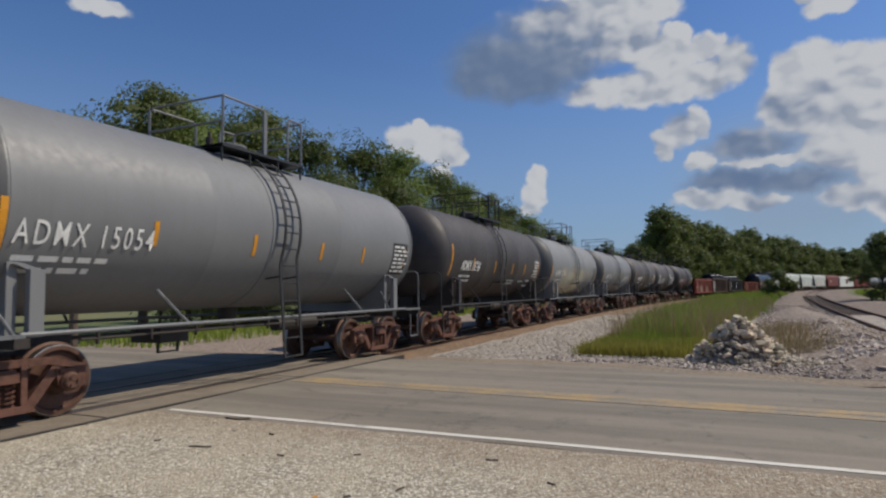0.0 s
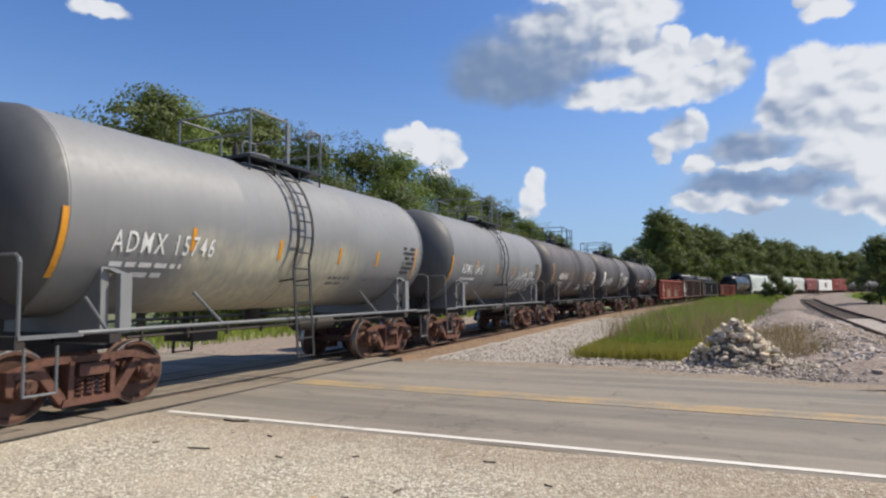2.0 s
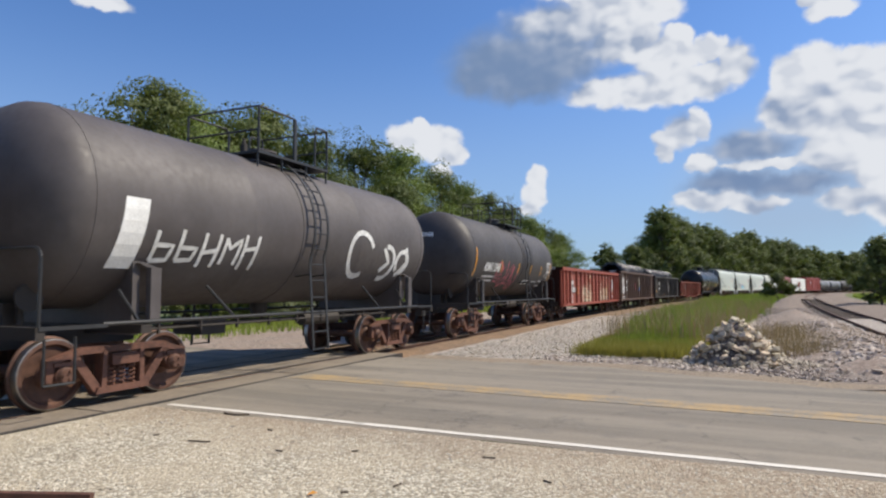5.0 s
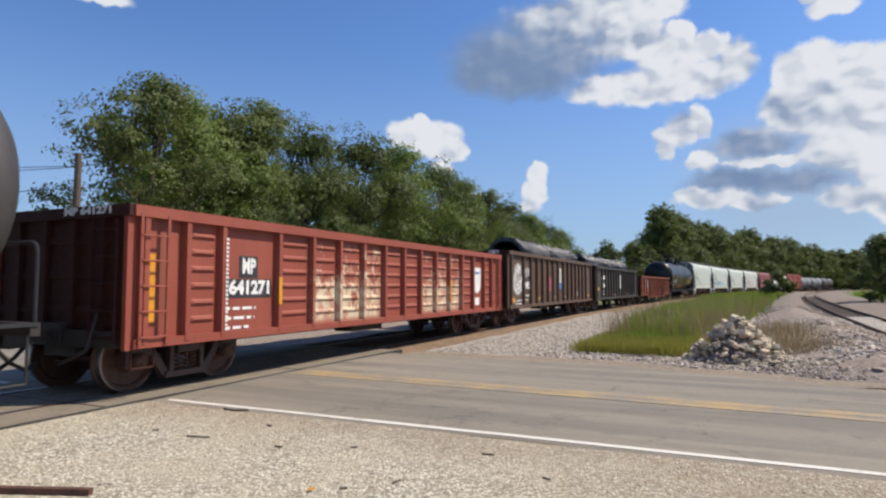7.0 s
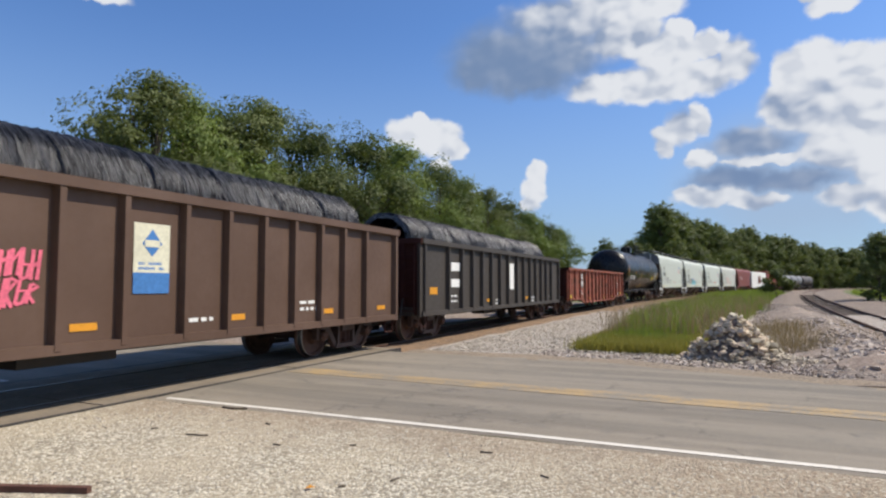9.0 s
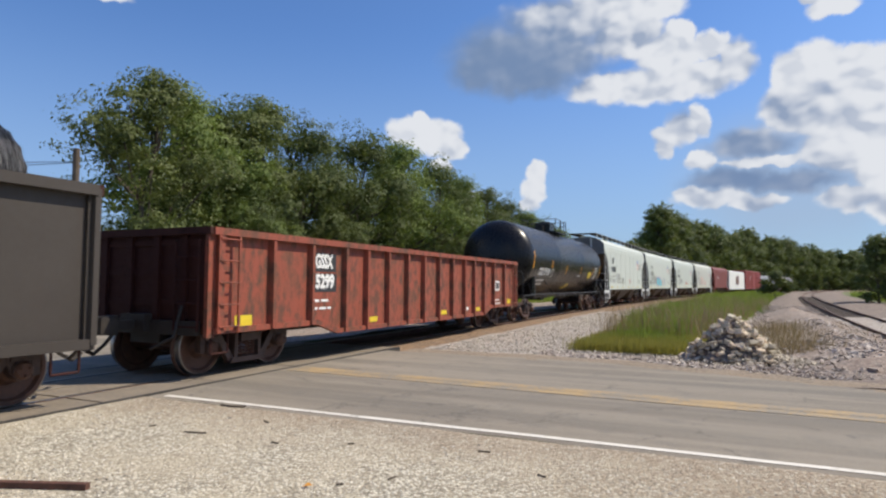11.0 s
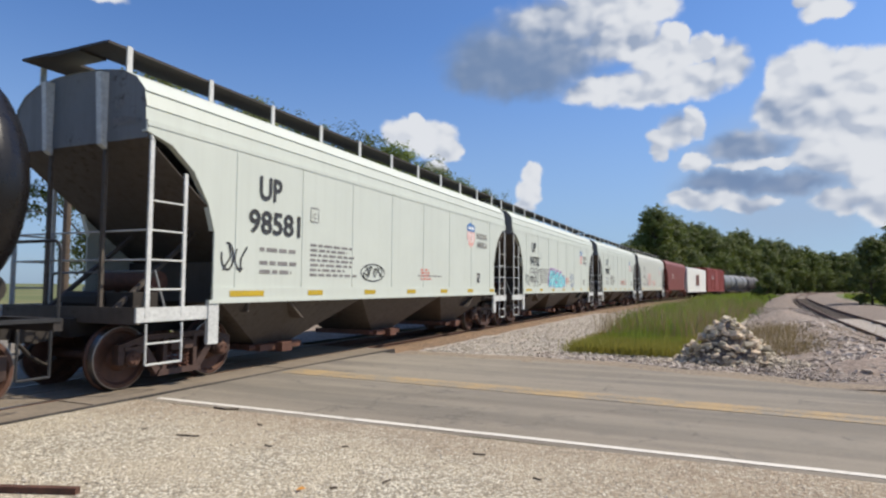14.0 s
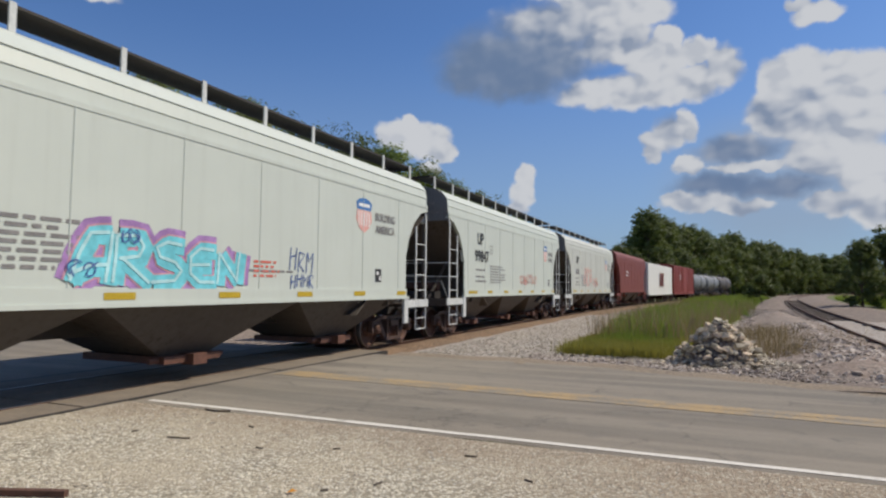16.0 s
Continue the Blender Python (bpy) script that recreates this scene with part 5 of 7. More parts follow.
# ---------------------------------------------------------------- open gondolas
def gondola(label, half, body, z0, z1, mat, ribs, ridges, rib_w=0.10, belly=None, dark_truck=True, flange=0.16, rib_d=0.11, side_ladder=True, truck_in=2.2):
    car = new("gondola_car")
    tagged(car, label, "gondola", "train")
    xs = 1.46
    for e in (-1, 1):
        tagname = "side_wall"
        if belly:
            out = [(-body, z0), (-belly - 0.7, z0), (-belly, z0 - 0.22), (belly, z0 - 0.22), (belly + 0.7, z0), (body, z0), (body, z1), (-body, z1)]
        else:
            out = [(-body, z0), (body, z0), (body, z1), (-body, z1)]
        side = part(tagname, Shape().prism(out, e * (xs - 0.02), e * xs), mat, car, angle=0)
        for y in ribs:
            zb = z0 - 0.2 if belly and abs(y) < belly else z0 + 0.02
            rib = Shape()
            rib.add([(e * xs, y - rib_w, zb), (e * (xs + rib_d), y - rib_w * 0.6, zb), (e * (xs + rib_d), y + rib_w * 0.6, zb), (e * xs, y + rib_w, zb),
                     (e * xs, y - rib_w, z1 - 0.05), (e * (xs + rib_d), y - rib_w * 0.6, z1 - 0.05), (e * (xs + rib_d), y + rib_w * 0.6, z1 - 0.05), (e * xs, y + rib_w, z1 - 0.05)],
                    [(0, 1, 5, 4), (1, 2, 6, 5), (2, 3, 7, 6), (0, 3, 2, 1), (4, 5, 6, 7)])
            part("post", rib, mat, side, angle=0)
        part("top_rail", Shape().box(e * (xs - 0.05), e * (xs + rib_d + 0.015), -body - 0.05, body + 0.05, z1 - flange, z1), mat, side, angle=0)
        if not belly:
            part("sill", Shape().box(e * (xs - 0.04), e * (xs + rib_d - 0.01), -body, body, z0 - 0.03, z0 + 0.10), mat, side, angle=0)
        else:
            s = Shape()
            for (ya, za), (yb, zb) in zip(out[:5], out[1:6]):
                s.beam((e * (xs + 0.03), ya, za + 0.05), (e * (xs + 0.03), yb, zb + 0.05), 0.08, 0.1)
            part("sill", s, mat, side, angle=0)
        if ridges:
            rs = Shape()
            span = sorted(ribs)
            for a, b in zip(span, span[1:]):
                if (a, b) in ridges["skip"]:
                    continue
                n = ridges["n"]
                for k in range(n):
                    z = z0 + 0.2 + (z1 - z0 - 0.42) * (k + 0.5) / n
                    h, d = 0.05, 0.042
                    ya, yb = a + rib_w + 0.03, b - rib_w - 0.03
                    if yb - ya < 0.2:
                        continue
                    rs.add([(e * xs, ya, z - h), (e * xs, yb, z - h), (e * xs, yb, z + h), (e * xs, ya, z + h), (e * (xs + d), ya + 0.1, z - 0.012), (e * (xs + d), yb - 0.1, z - 0.012), (e * (xs + d * 0.8), yb - 0.1, z + 0.02), (e * (xs + d * 0.8), ya + 0.1, z + 0.02)],
                           [(0, 1, 5, 4), (1, 2, 6, 5), (2, 3, 7, 6), (3, 0, 4, 7), (4, 5, 6, 7)])
            part("pressed_ridges", rs, mat, side, "pressed horizontal ridges", 0)
    for e in (-1, 1):
        # end parts get the darker paint that holds the shade of this face
        end = part("end_wall", Shape().box(-xs, xs, e * body - 0.03, e * body + 0.03, z0, z1 - 0.005), END_SHADE, car, "end wall with its shade put in as dark paint", angle=0)
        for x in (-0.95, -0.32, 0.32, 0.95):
            part("end_post", Shape().box(x - 0.06, x + 0.06, e * body, e * (body + 0.1), z0, z1 - flange), END_SHADE, end, angle=0)
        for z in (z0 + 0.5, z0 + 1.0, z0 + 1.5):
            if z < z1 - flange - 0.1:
                part("end_rib", Shape().box(-xs, xs, e * body, e * (body + 0.06), z - 0.05, z + 0.05), END_SHADE, end, angle=0)
        part("end_cap", Shape().box(-xs - 0.1, xs + 0.1, e * body - 0.05, e * (body + 0.13), z1 - flange, z1 + 0.004), END_SHADE, end, angle=0)
        for x in (-xs - 0.05, xs - 0.03):
            part("corner_post", Shape().box(x, x + 0.08, e * (body - 0.05), e * (body + 0.11), z0 - 0.05, z1 - flange), mat, end, angle=0)
        for x in ((xs + 0.12, -xs - 0.12) if side_ladder else ()):
            lad = Shape()
            for ya in (e * (body - 0.06), e * (body - 0.52)):
                lad.beam((x, ya, z0 + 0.02), (x, ya, z1 - 0.12), 0.03, 0.05, (0, 1, 0))
            for k in range(6):
                z = z0 + 0.12 + k * 0.36
                if z < z1 - 0.15:
                    lad.bar((x + 0.02, e * (body - 0.06), z), (x + 0.02, e * (body - 0.52), z), 0.015, 5)
            part("ladder", lad, mat, car)
        lad = Shape()
        for x in (0.85, 1.35):
            lad.beam((x, e * (body + 0.16), z0 + 0.05), (x, e * (body + 0.16), z1 - 0.2), 0.03, 0.04, (0, 1, 0))
        for k in range(5):
            lad.bar((0.85, e * (body + 0.16), z0 + 0.12 + 0.38 * k), (1.35, e * (body + 0.16), z0 + 0.12 + 0.38 * k), 0.015, 5)
        part("end_ladder", lad, END_SHADE, car)
        part("step", Shape().pipe([(xs - 0.02, e * (body - 0.05), z0), (xs - 0.02, e * (body - 0.05), 0.42), (xs - 0.02, e * (body - 0.42), 0.42), (xs - 0.02, e * (body - 0.42), z0)], 0.018, 5), END_SHADE, car)
        part("draft_sill", Shape().box(-0.28, 0.28, e * (half - 0.6), e * (half - 2.8), 0.76, 1.05).box(-1.3, 1.3, e * body - 0.15, e * body + 0.15, 0.72, 0.95), UNDER, car)
        part("brake_rigging", Shape().pipe([(1.0, e * (body + 0.15), 1.2), (1.0, e * (body + 0.3), 0.7), (0.6, e * (body + 0.4), 0.5)], 0.025, 6), UNDER, car)
        add_truck(car, e * (half - truck_in), dark_truck, True)
    part("floor", Shape().box(-xs + 0.04, xs - 0.04, -body + 0.04, body - 0.04, 0.86, 0.98).box(-0.35, 0.35, -body, body, 0.55, 0.86).box(0.4, 0.9, -1.2, 0.2, 0.5, 0.8), UNDER, car, "dark steel floor and centre sill", 0)
    add_couplers(car, half)
    return car, (lambda z: xs + 0.002)


def wire_coil(length, r, seed):
    """A bundle of wire rings lying on its side, hollow, bound by bands."""
    rng = random.Random(seed)
    n = 40
    wob = [rng.uniform(-0.03, 0.03) for _ in range(n)]
    prof = [(-length / 2, r * 0.84)]
    k = int(length / 0.035)
    for i in range(k + 1):
        prof.append((-length / 2 + length * i / k, r * (0.97 + 0.035 * (i % 2) + rng.uniform(-0.015, 0.012)) - (0.05 if i in (0, k) else 0)))
    prof.append((length / 2, r * 0.84))
    prof.append((-length / 2, r * 0.84))
    s = Shape().lathe(prof, "y", n, False)
    s.v = [(x * (1 + wob[i % n]), y + wob[(i * 3) % n] * 0.8, z * (1 + wob[i % n])) for i, (x, y, z) in enumerate(s.v)]
    return s.mesh("wire_coil", WIRE, 60)


# ---------------------------------------------------------------- covered hoppers
def hopper(label, half, mat, dark_truck=True, top=4.85, spins=True, walkway=True):
    car = new("covered_hopper")
    tagged(car, label, "hopper car", "train")
    L, cut = half - 0.76, half - 2.12
    xs = 1.53
    seam = 3.93
    # side sheets with the cut-away ends
    out = [(-cut, 1.30), (cut, 1.30), (cut, 2.45), (cut + 0.14, 2.88), (cut + 0.46, 3.36), (cut + 0.90, 3.68), (L, 3.80), (L, seam), (-L, seam), (-L, 3.80), (-cut - 0.90, 3.68), (-cut - 0.46, 3.36), (-cut - 0.14, 2.88), (-cut, 2.45)]
    for e in (-1, 1):
        side = part("side_sheet", Shape().prism(out, e * (xs - 0.03), e * xs), mat, car, angle=0)
        trim = out[1:8]
        for sgn in (-1, 1):
            edge = Shape()
            for (ya, za), (yb, zb) in zip(trim, trim[1:]):
                edge.beam((e * (xs - 0.05), sgn * ya, za), (e * (xs - 0.05), sgn * yb, zb), 0.11, 0.03)
            part("end_trim", edge, mat, side, angle=30)
        part("side_sill", Shape().box(e * (xs - 0.02), e * (xs + 0.05), -cut - 0.12, cut + 0.12, 1.27, 1.33).box(e * (xs - 0.02), e * (xs + 0.025), -cut - 0.02, cut + 0.02, 1.33, 1.53), mat, side, angle=0)
        n = 9
        for k in range(1, n):
            y = -L + 2 * L * k / n
            part("panel_seam", Shape().bar((e * (xs - 0.004), y, 1.54), (e * (xs - 0.004), y, seam - 0.05), 0.016, 6), mat, side)
        for sgn in (-1, 1):
            part("jacking_pad", Shape().box(e * (xs - 0.04), e * (xs + 0.03), sgn * cut - 0.11, sgn * cut + 0.11, 0.62, 1.29), PIPE_WHITE if mat in (HOPPER, HOPPER_WORN) else mat, side, angle=0)
    # roof in stepped bends
    roof = Shape()
    prof = [(xs + 0.01, seam - 0.06), (xs + 0.01, seam + 0.02), (xs - 0.03, seam + 0.03), (xs - 0.04, seam + 0.22), (xs - 0.025, seam + 0.23), (xs - 0.07, seam + 0.45), (xs - 0.05, seam + 0.46), (xs - 0.25, 4.62), (0.98, 4.76), (0.5, top - 0.02), (0, top)]
    prof = prof + [(-x, z) for x, z in reversed(prof[:-1])]
    m = len(prof)
    roof.add([(x, y, z) for y in (-L, L) for x, z in prof], [(i, i + 1, m + i + 1, m + i) for i in range(m - 1)])
    part("roof", roof, mat, car, angle=20)
    # ends: upright upper sheet, sloping sheet below, centre post; their shade is in the colours
    for e in (-1, 1):
        up = Shape().add([(x, e * (L - 0.02), z) for x, z in prof] + [(-xs, e * (L - 0.02), 3.70), (xs, e * (L - 0.02), 3.70)], [tuple(range(m + 2))])
        part("end_sheet", up, SHADE_GREY if mat in (HOPPER, HOPPER_WORN) else mat, car, "upright end sheet with its shade put in as grey", 0)
        sl = Shape().add([(-xs + 0.03, e * (L - 0.02), 3.71), (xs - 0.03, e * (L - 0.02), 3.71), (xs - 0.03, e * (cut - 2.4), 0.95), (-xs + 0.03, e * (cut - 2.4), 0.95),
                          (-xs + 0.03, e * (L - 0.12), 3.65), (xs - 0.03, e * (L - 0.12), 3.65), (xs - 0.03, e * (cut - 2.5), 0.92), (-xs + 0.03, e * (cut - 2.5), 0.92)],
                         [(0, 1, 2, 3), (4, 7, 6, 5), (0, 3, 7, 4), (1, 5, 6, 2)])
        part("slope_sheet", sl, CHUTE if mat in (HOPPER, HOPPER_WORN) else mat, car, "dusty slope sheet with its shade put in as brown", 0)
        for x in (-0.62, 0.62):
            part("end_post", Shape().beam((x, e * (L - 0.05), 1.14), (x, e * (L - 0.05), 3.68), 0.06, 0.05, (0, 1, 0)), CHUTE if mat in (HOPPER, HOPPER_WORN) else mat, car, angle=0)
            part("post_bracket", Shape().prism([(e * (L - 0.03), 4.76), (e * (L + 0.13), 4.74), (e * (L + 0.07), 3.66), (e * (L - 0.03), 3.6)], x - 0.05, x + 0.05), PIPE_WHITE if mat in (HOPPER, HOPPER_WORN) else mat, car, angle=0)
        part("bulkhead", Shape().box(-xs + 0.05, xs - 0.05, e * (cut - 0.92), e * (cut - 0.88), 1.1, 1.98), CHUTE if mat in (HOPPER, HOPPER_WORN) else mat, car, "dusty bulkhead under the slope sheet, its shade put in as brown", 0)
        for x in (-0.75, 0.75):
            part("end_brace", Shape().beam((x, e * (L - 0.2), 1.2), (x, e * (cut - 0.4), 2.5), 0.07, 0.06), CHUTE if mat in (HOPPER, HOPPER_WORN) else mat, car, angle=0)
        part("air_reservoir", Shape().bar((-0.45, e * (half - 1.75), 1.62), (0.75, e * (half - 1.75), 1.62), 0.17, 12).beam((-0.2, e * (half - 1.75), 1.14), (-0.2, e * (half - 1.75), 1.5), 0.06, 0.06, (0, 1, 0)).beam((0.5, e * (half - 1.75), 1.14), (0.5, e * (half - 1.75), 1.5), 0.06, 0.06, (0, 1, 0)), TRUCK, car, "rusty brown air reservoir")
        part("brake_pipe", Shape().pipe([(-1.2, e * (half - 1.3), 1.14), (-1.2, e * (half - 1.3), 1.75), (1.0, e * (half - 1.45), 1.78), (1.25, e * (half - 1.45), 1.14)], 0.02, 5), SHADE_GREY, car)
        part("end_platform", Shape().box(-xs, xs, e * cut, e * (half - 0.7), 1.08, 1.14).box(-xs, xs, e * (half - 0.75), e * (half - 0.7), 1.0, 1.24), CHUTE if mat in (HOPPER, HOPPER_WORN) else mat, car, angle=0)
        for x in (-xs - 0.01, xs - 0.03):
            part("platform_edge", Shape().box(x, x + 0.04, e * (cut + 0.1), e * (half - 0.68), 1.03, 1.24), PIPE_WHITE if mat in (HOPPER, HOPPER_WORN) else mat, car, angle=0)
        for x in (-xs, xs):
            lad = Shape()
            y1, y2 = e * (half - 0.86), e * (cut + 0.62)
            lad.beam((x, y1, 1.1), (x, y1, 3.66), 0.03, 0.07, (0, 1, 0)).beam((x, y2, 1.1), (x, y2, 3.28), 0.03, 0.06, (0, 1, 0))
            for z in (1.5, 1.93, 2.36, 2.79):
                lad.bar((x, y1, z), (x, y2, z), 0.016, 5)
            lad.pipe([(x, y1, 1.0), (x, y1, 0.42), (x, y2, 0.42), (x, y2, 1.0)], 0.018, 5).bar((x, y1, 0.72), (x, y2, 0.72), 0.015, 5)
            lad.pipe([(x, y1, 3.66), (x * 0.96, y1, 3.8)], 0.03, 5)
            part("ladder", lad, PIPE_WHITE if mat in (HOPPER, HOPPER_WORN) else mat, car)
        for z in (1.93, 2.36):
            part("end_rail", Shape().bar((-xs, e * (half - 0.86), z), (xs, e * (half - 0.86), z), 0.015, 5), PIPE_WHITE if mat in (HOPPER, HOPPER_WORN) else mat, car)
        part("brake_gear", Shape().box(0.3, 0.9, e * (half - 1.15), e * (half - 1.6), 1.14, 1.45).bar((-0.6, e * (half - 1.2), 1.3), (0.2, e * (half - 1.2), 1.3), 0.16, 10).box(-0.28, 0.28, e * (half - 0.6), e * (half - 3.0), 0.78, 1.06), UNDER, car)
        add_truck(car, e * (half - 1.93), dark_truck, spins)
    # three discharge bays
    bays = 3
    w = (2 * cut - 0.5) / bays
    for k in range(bays):
        yc = -cut + 0.25 + w * (k + 0.5)
        b = Shape().add([(-xs + 0.06, yc - w / 2, 1.28), (xs - 0.06, yc - w / 2, 1.28), (xs - 0.06, yc + w / 2, 1.28), (-xs + 0.06, yc + w / 2, 1.28),
                         (-0.75, yc - 0.55, 0.42), (0.75, yc - 0.55, 0.42), (0.75, yc + 0.55, 0.42), (-0.75, yc + 0.55, 0.42)],
                        [(0, 1, 5, 4), (1, 2, 6, 5), (2, 3, 7, 6), (3, 0, 4, 7), (4, 5, 6, 7)])
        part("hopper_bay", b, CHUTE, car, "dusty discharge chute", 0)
        g = Shape().box(-0.95, 0.95, yc - 0.62, yc + 0.62, 0.30, 0.42).bar((0.8, yc - 0.8, 0.36), (0.8, yc + 0.8, 0.36), 0.05, 8).box(0.75, 1.1, yc - 0.15, yc + 0.15, 0.26, 0.44)
        part("outlet_gate", g, TRUCK, car, "rusty outlet gate")
    part("centre_sill", Shape().box(-0.22, 0.22, -cut - 0.5, cut + 0.5, 0.78, 1.06), UNDER, car, angle=0)
    if walkway:
        for x0, x1 in ((-0.98, -0.34), (0.34, 0.98)):
            part("running_board", Shape().box(x0, x1, -L - 0.25, L + 0.25, 5.08, 5.12), UNDER, car, "grating walkway along the roof", 0)
        for e in (-1, 1):
            part("cross_walk", Shape().box(-0.36, 0.36, e * (L - 0.2), e * (L + 0.25), 5.05, 5.115), UNDER, car, "grating walkway at the roof end", 0)
        n = 11
        br = once("bracket", lambda: Shape().box(-0.015, 0.015, -0.045, 0.045, 4.68, 5.14).mesh("walkway_bracket", PIPE_WHITE, 0))
        for k in range(n):
            for x in (-0.99, 0.99):
                part("walkway_bracket", br, None, car).location = (x, -L + 0.1 + (2 * L - 0.2) * k / (n - 1), 0)
        hatch = Shape().box(-0.32, 0.32, -L + 0.8, L - 0.8, 4.80, 4.98)
        part("hatch", hatch, mat, car, angle=0)
    add_couplers(car, half)
    return car, (lambda z: xs)


def shield(car, y, z, surf):
    """Railway shield drawn as plain shapes."""
    top = [(0, 0.56), (0.1, 0.62), (0.3, 0.66), (0.5, 0.62), (0.6, 0.56), (0.57, 0.42), (0.03, 0.42)]
    low = [(0.03, 0.40), (0.57, 0.40), (0.6, 0.22), (0.5, 0.07), (0.3, -0.04), (0.1, 0.07), (0.0, 0.22)]
    for pts, mat in ((top, BLUE), (low, SALMON)):
        part("emblem", raw("emblem", [(surf(z) + 0.007, y + a * 1.2, z + b * 1.2) for a, b in pts], [tuple(range(len(pts)))], mat), None, car)
    for k in range(5):
        decal(car, y + 0.09 + k * 0.12, y + 0.138 + k * 0.12, z + 0.12, z + 0.46, LETTER_WHITE, surf, "emblem", lift=0.010, rows=1)
    decal(car, y + 0.11, y + 0.61, z + 0.57, z + 0.65, LETTER_WHITE, surf, "emblem", lift=0.010, rows=1)


def mark_hopper(car, surf, number, half, seed):
    cut = half - 2.12
    nudge = 0.3 if seed == 120 else 0.1
    letters(car, "UP", -cut + 1.42 - nudge - 0.06, 3.10, 0.42, LETTER_BLACK, surf, 0.62, 0.012)
    if number:
        letters(car, number, -cut + 1.1 - nudge, 2.49, 0.40, LETTER_BLACK, surf, 1.45, 0.012)
    else:
        small_print(car, -cut + 1.1, -cut + 2.4, 2.45, 1, LETTER_GREY, surf, seed, 0.32, 0.5, "number_bar")
    small_print(car, -cut + 1.1, -cut + 2.4, 2.18, 1, LETTER_GREY, surf, seed, 0.07, 0.16)
    small_print(car, -cut + 1.1, -cut + 2.2, 1.94, 2, LETTER_GREY, surf, seed + 1, 0.07, 0.16)
    small_print(car, -cut + 2.6, -cut + 4.5, 2.36, 7, LETTER_GREY, surf, seed + 2, 0.05, 0.10)
    small_print(car, 0.6, 2.2, 1.84, 1, LETTER_GREY, surf, seed + 3, 0.04, 0.1)
    small_print(car, 0.75, 1.5, 2.0, 4, LETTER_RED, surf, seed + 4, 0.045, 0.085)
    shield(car, 4.22, 2.90, surf)
    letters(car, "BUILDING", 5.12, 3.20, 0.19, LETTER_GREY, surf, 1.0, 0.006)
    letters(car, "AMERICA", 5.12, 2.90, 0.19, LETTER_GREY, surf, 1.0, 0.006)
    decal(car, 5.15, 5.45, 1.70, 2.02, LETTER_BLACK, surf, "marking", rows=1)
    decal(car, 5.21, 5.31, 1.88, 1.96, LETTER_WHITE, surf, "marking", lift=0.011, rows=1)
    decal(car, 5.34, 5.41, 1.74, 1.85, LETTER_WHITE, surf, "marking", lift=0.011, rows=1)
    sill = lambda z: surf(z) + 0.025
    for k in range(7):
        y = -cut + 0.35 + k * (2 * cut - 0.9) / 6
        decal(car, y, y + (0.85 if k == 0 else 0.5), 1.375, 1.475, OLIVE_TAG, sill, "reflector", "amber reflective strip", rows=1)
    box = [[(-cut + 2.6, 2.86), (-cut + 2.86, 2.86), (-cut + 2.86, 3.14), (-cut + 2.6, 3.14), (-cut + 2.6, 2.86)]]
    spray(car, box, 0.02, LETTER_GREY, surf, "stencil_frame")
    letters(car, "C", -cut + 2.68, 2.92, 0.12, LETTER_GREY, surf, 0.1)


# ---------------------------------------------------------------- closed cars far back
def box_car(name, label, half, mat, top, ribbed=True):
    car = new(name)
    tagged(car, label, "freight car", "train")
    L, xs = half - 0.8, 1.53
    prof = [(-xs, 1.1), (-xs, top - 0.25), (-xs * 0.55, top - 0.06), (0, top), (xs * 0.55, top - 0.06), (xs, top - 0.25), (xs, 1.1)]
    m = len(prof)
    s = Shape().add([(x, y, z) for y in (-L, L) for x, z in prof], [(i, (i + 1) % m, m + (i + 1) % m, m + i) for i in range(m)] + [tuple(range(m))[::-1], tuple(range(m, 2 * m))])
    part("body", s, mat, car, angle=0)
    for e in (-1, 1):
        post = Shape().box(0, 0.05, -0.04, 0.04, 1.12, top - 0.3).mesh("side_post", mat, 0)
        for k in range(15 if ribbed else 0):
            part("side_post", post, None, car).location = (xs if e > 0 else -xs - 0.05, -L + 2 * L * k / 14, 0)
        if ribbed:
            part("door", Shape().box(e * xs, e * (xs + 0.08), -1.5, 1.5, 1.15, top - 0.35), mat, car, angle=0)
        part("sill", Shape().box(e * (xs - 0.1), e * (xs + 0.03), -L, L, 0.92, 1.1), mat, car, angle=0)
        lad = Shape()
        for k in range(7):
            lad.bar((xs + 0.06, e * (L - 0.05), 1.0 + 0.4 * k), (xs + 0.06, e * (L - 0.5), 1.0 + 0.4 * k), 0.02, 5)
        part("ladder", lad, mat, car)
        add_truck(car, e * (half - 2.4), True, False)
    part("underframe", Shape().box(-0.3, 0.3, -half + 0.6, half - 0.6, 0.7, 1.05), UNDER, car)
    add_couplers(car, half)
    return car, (lambda z: xs + 0.085)


# ---------------------------------------------------------------- the train
TRAIN = []        # thing, centre along the track at the start, half spacing of the trucks, own shift along the car, height
REAR = [15.04, 27.57, 40.02, 52.77, 64.65, 76.83, 90.70, 107.74, 124.16, 140.94, 158.76, 176.62, 194.75, 212.63, 229.50, 246.42, 263.29, 282.09, 301.42]


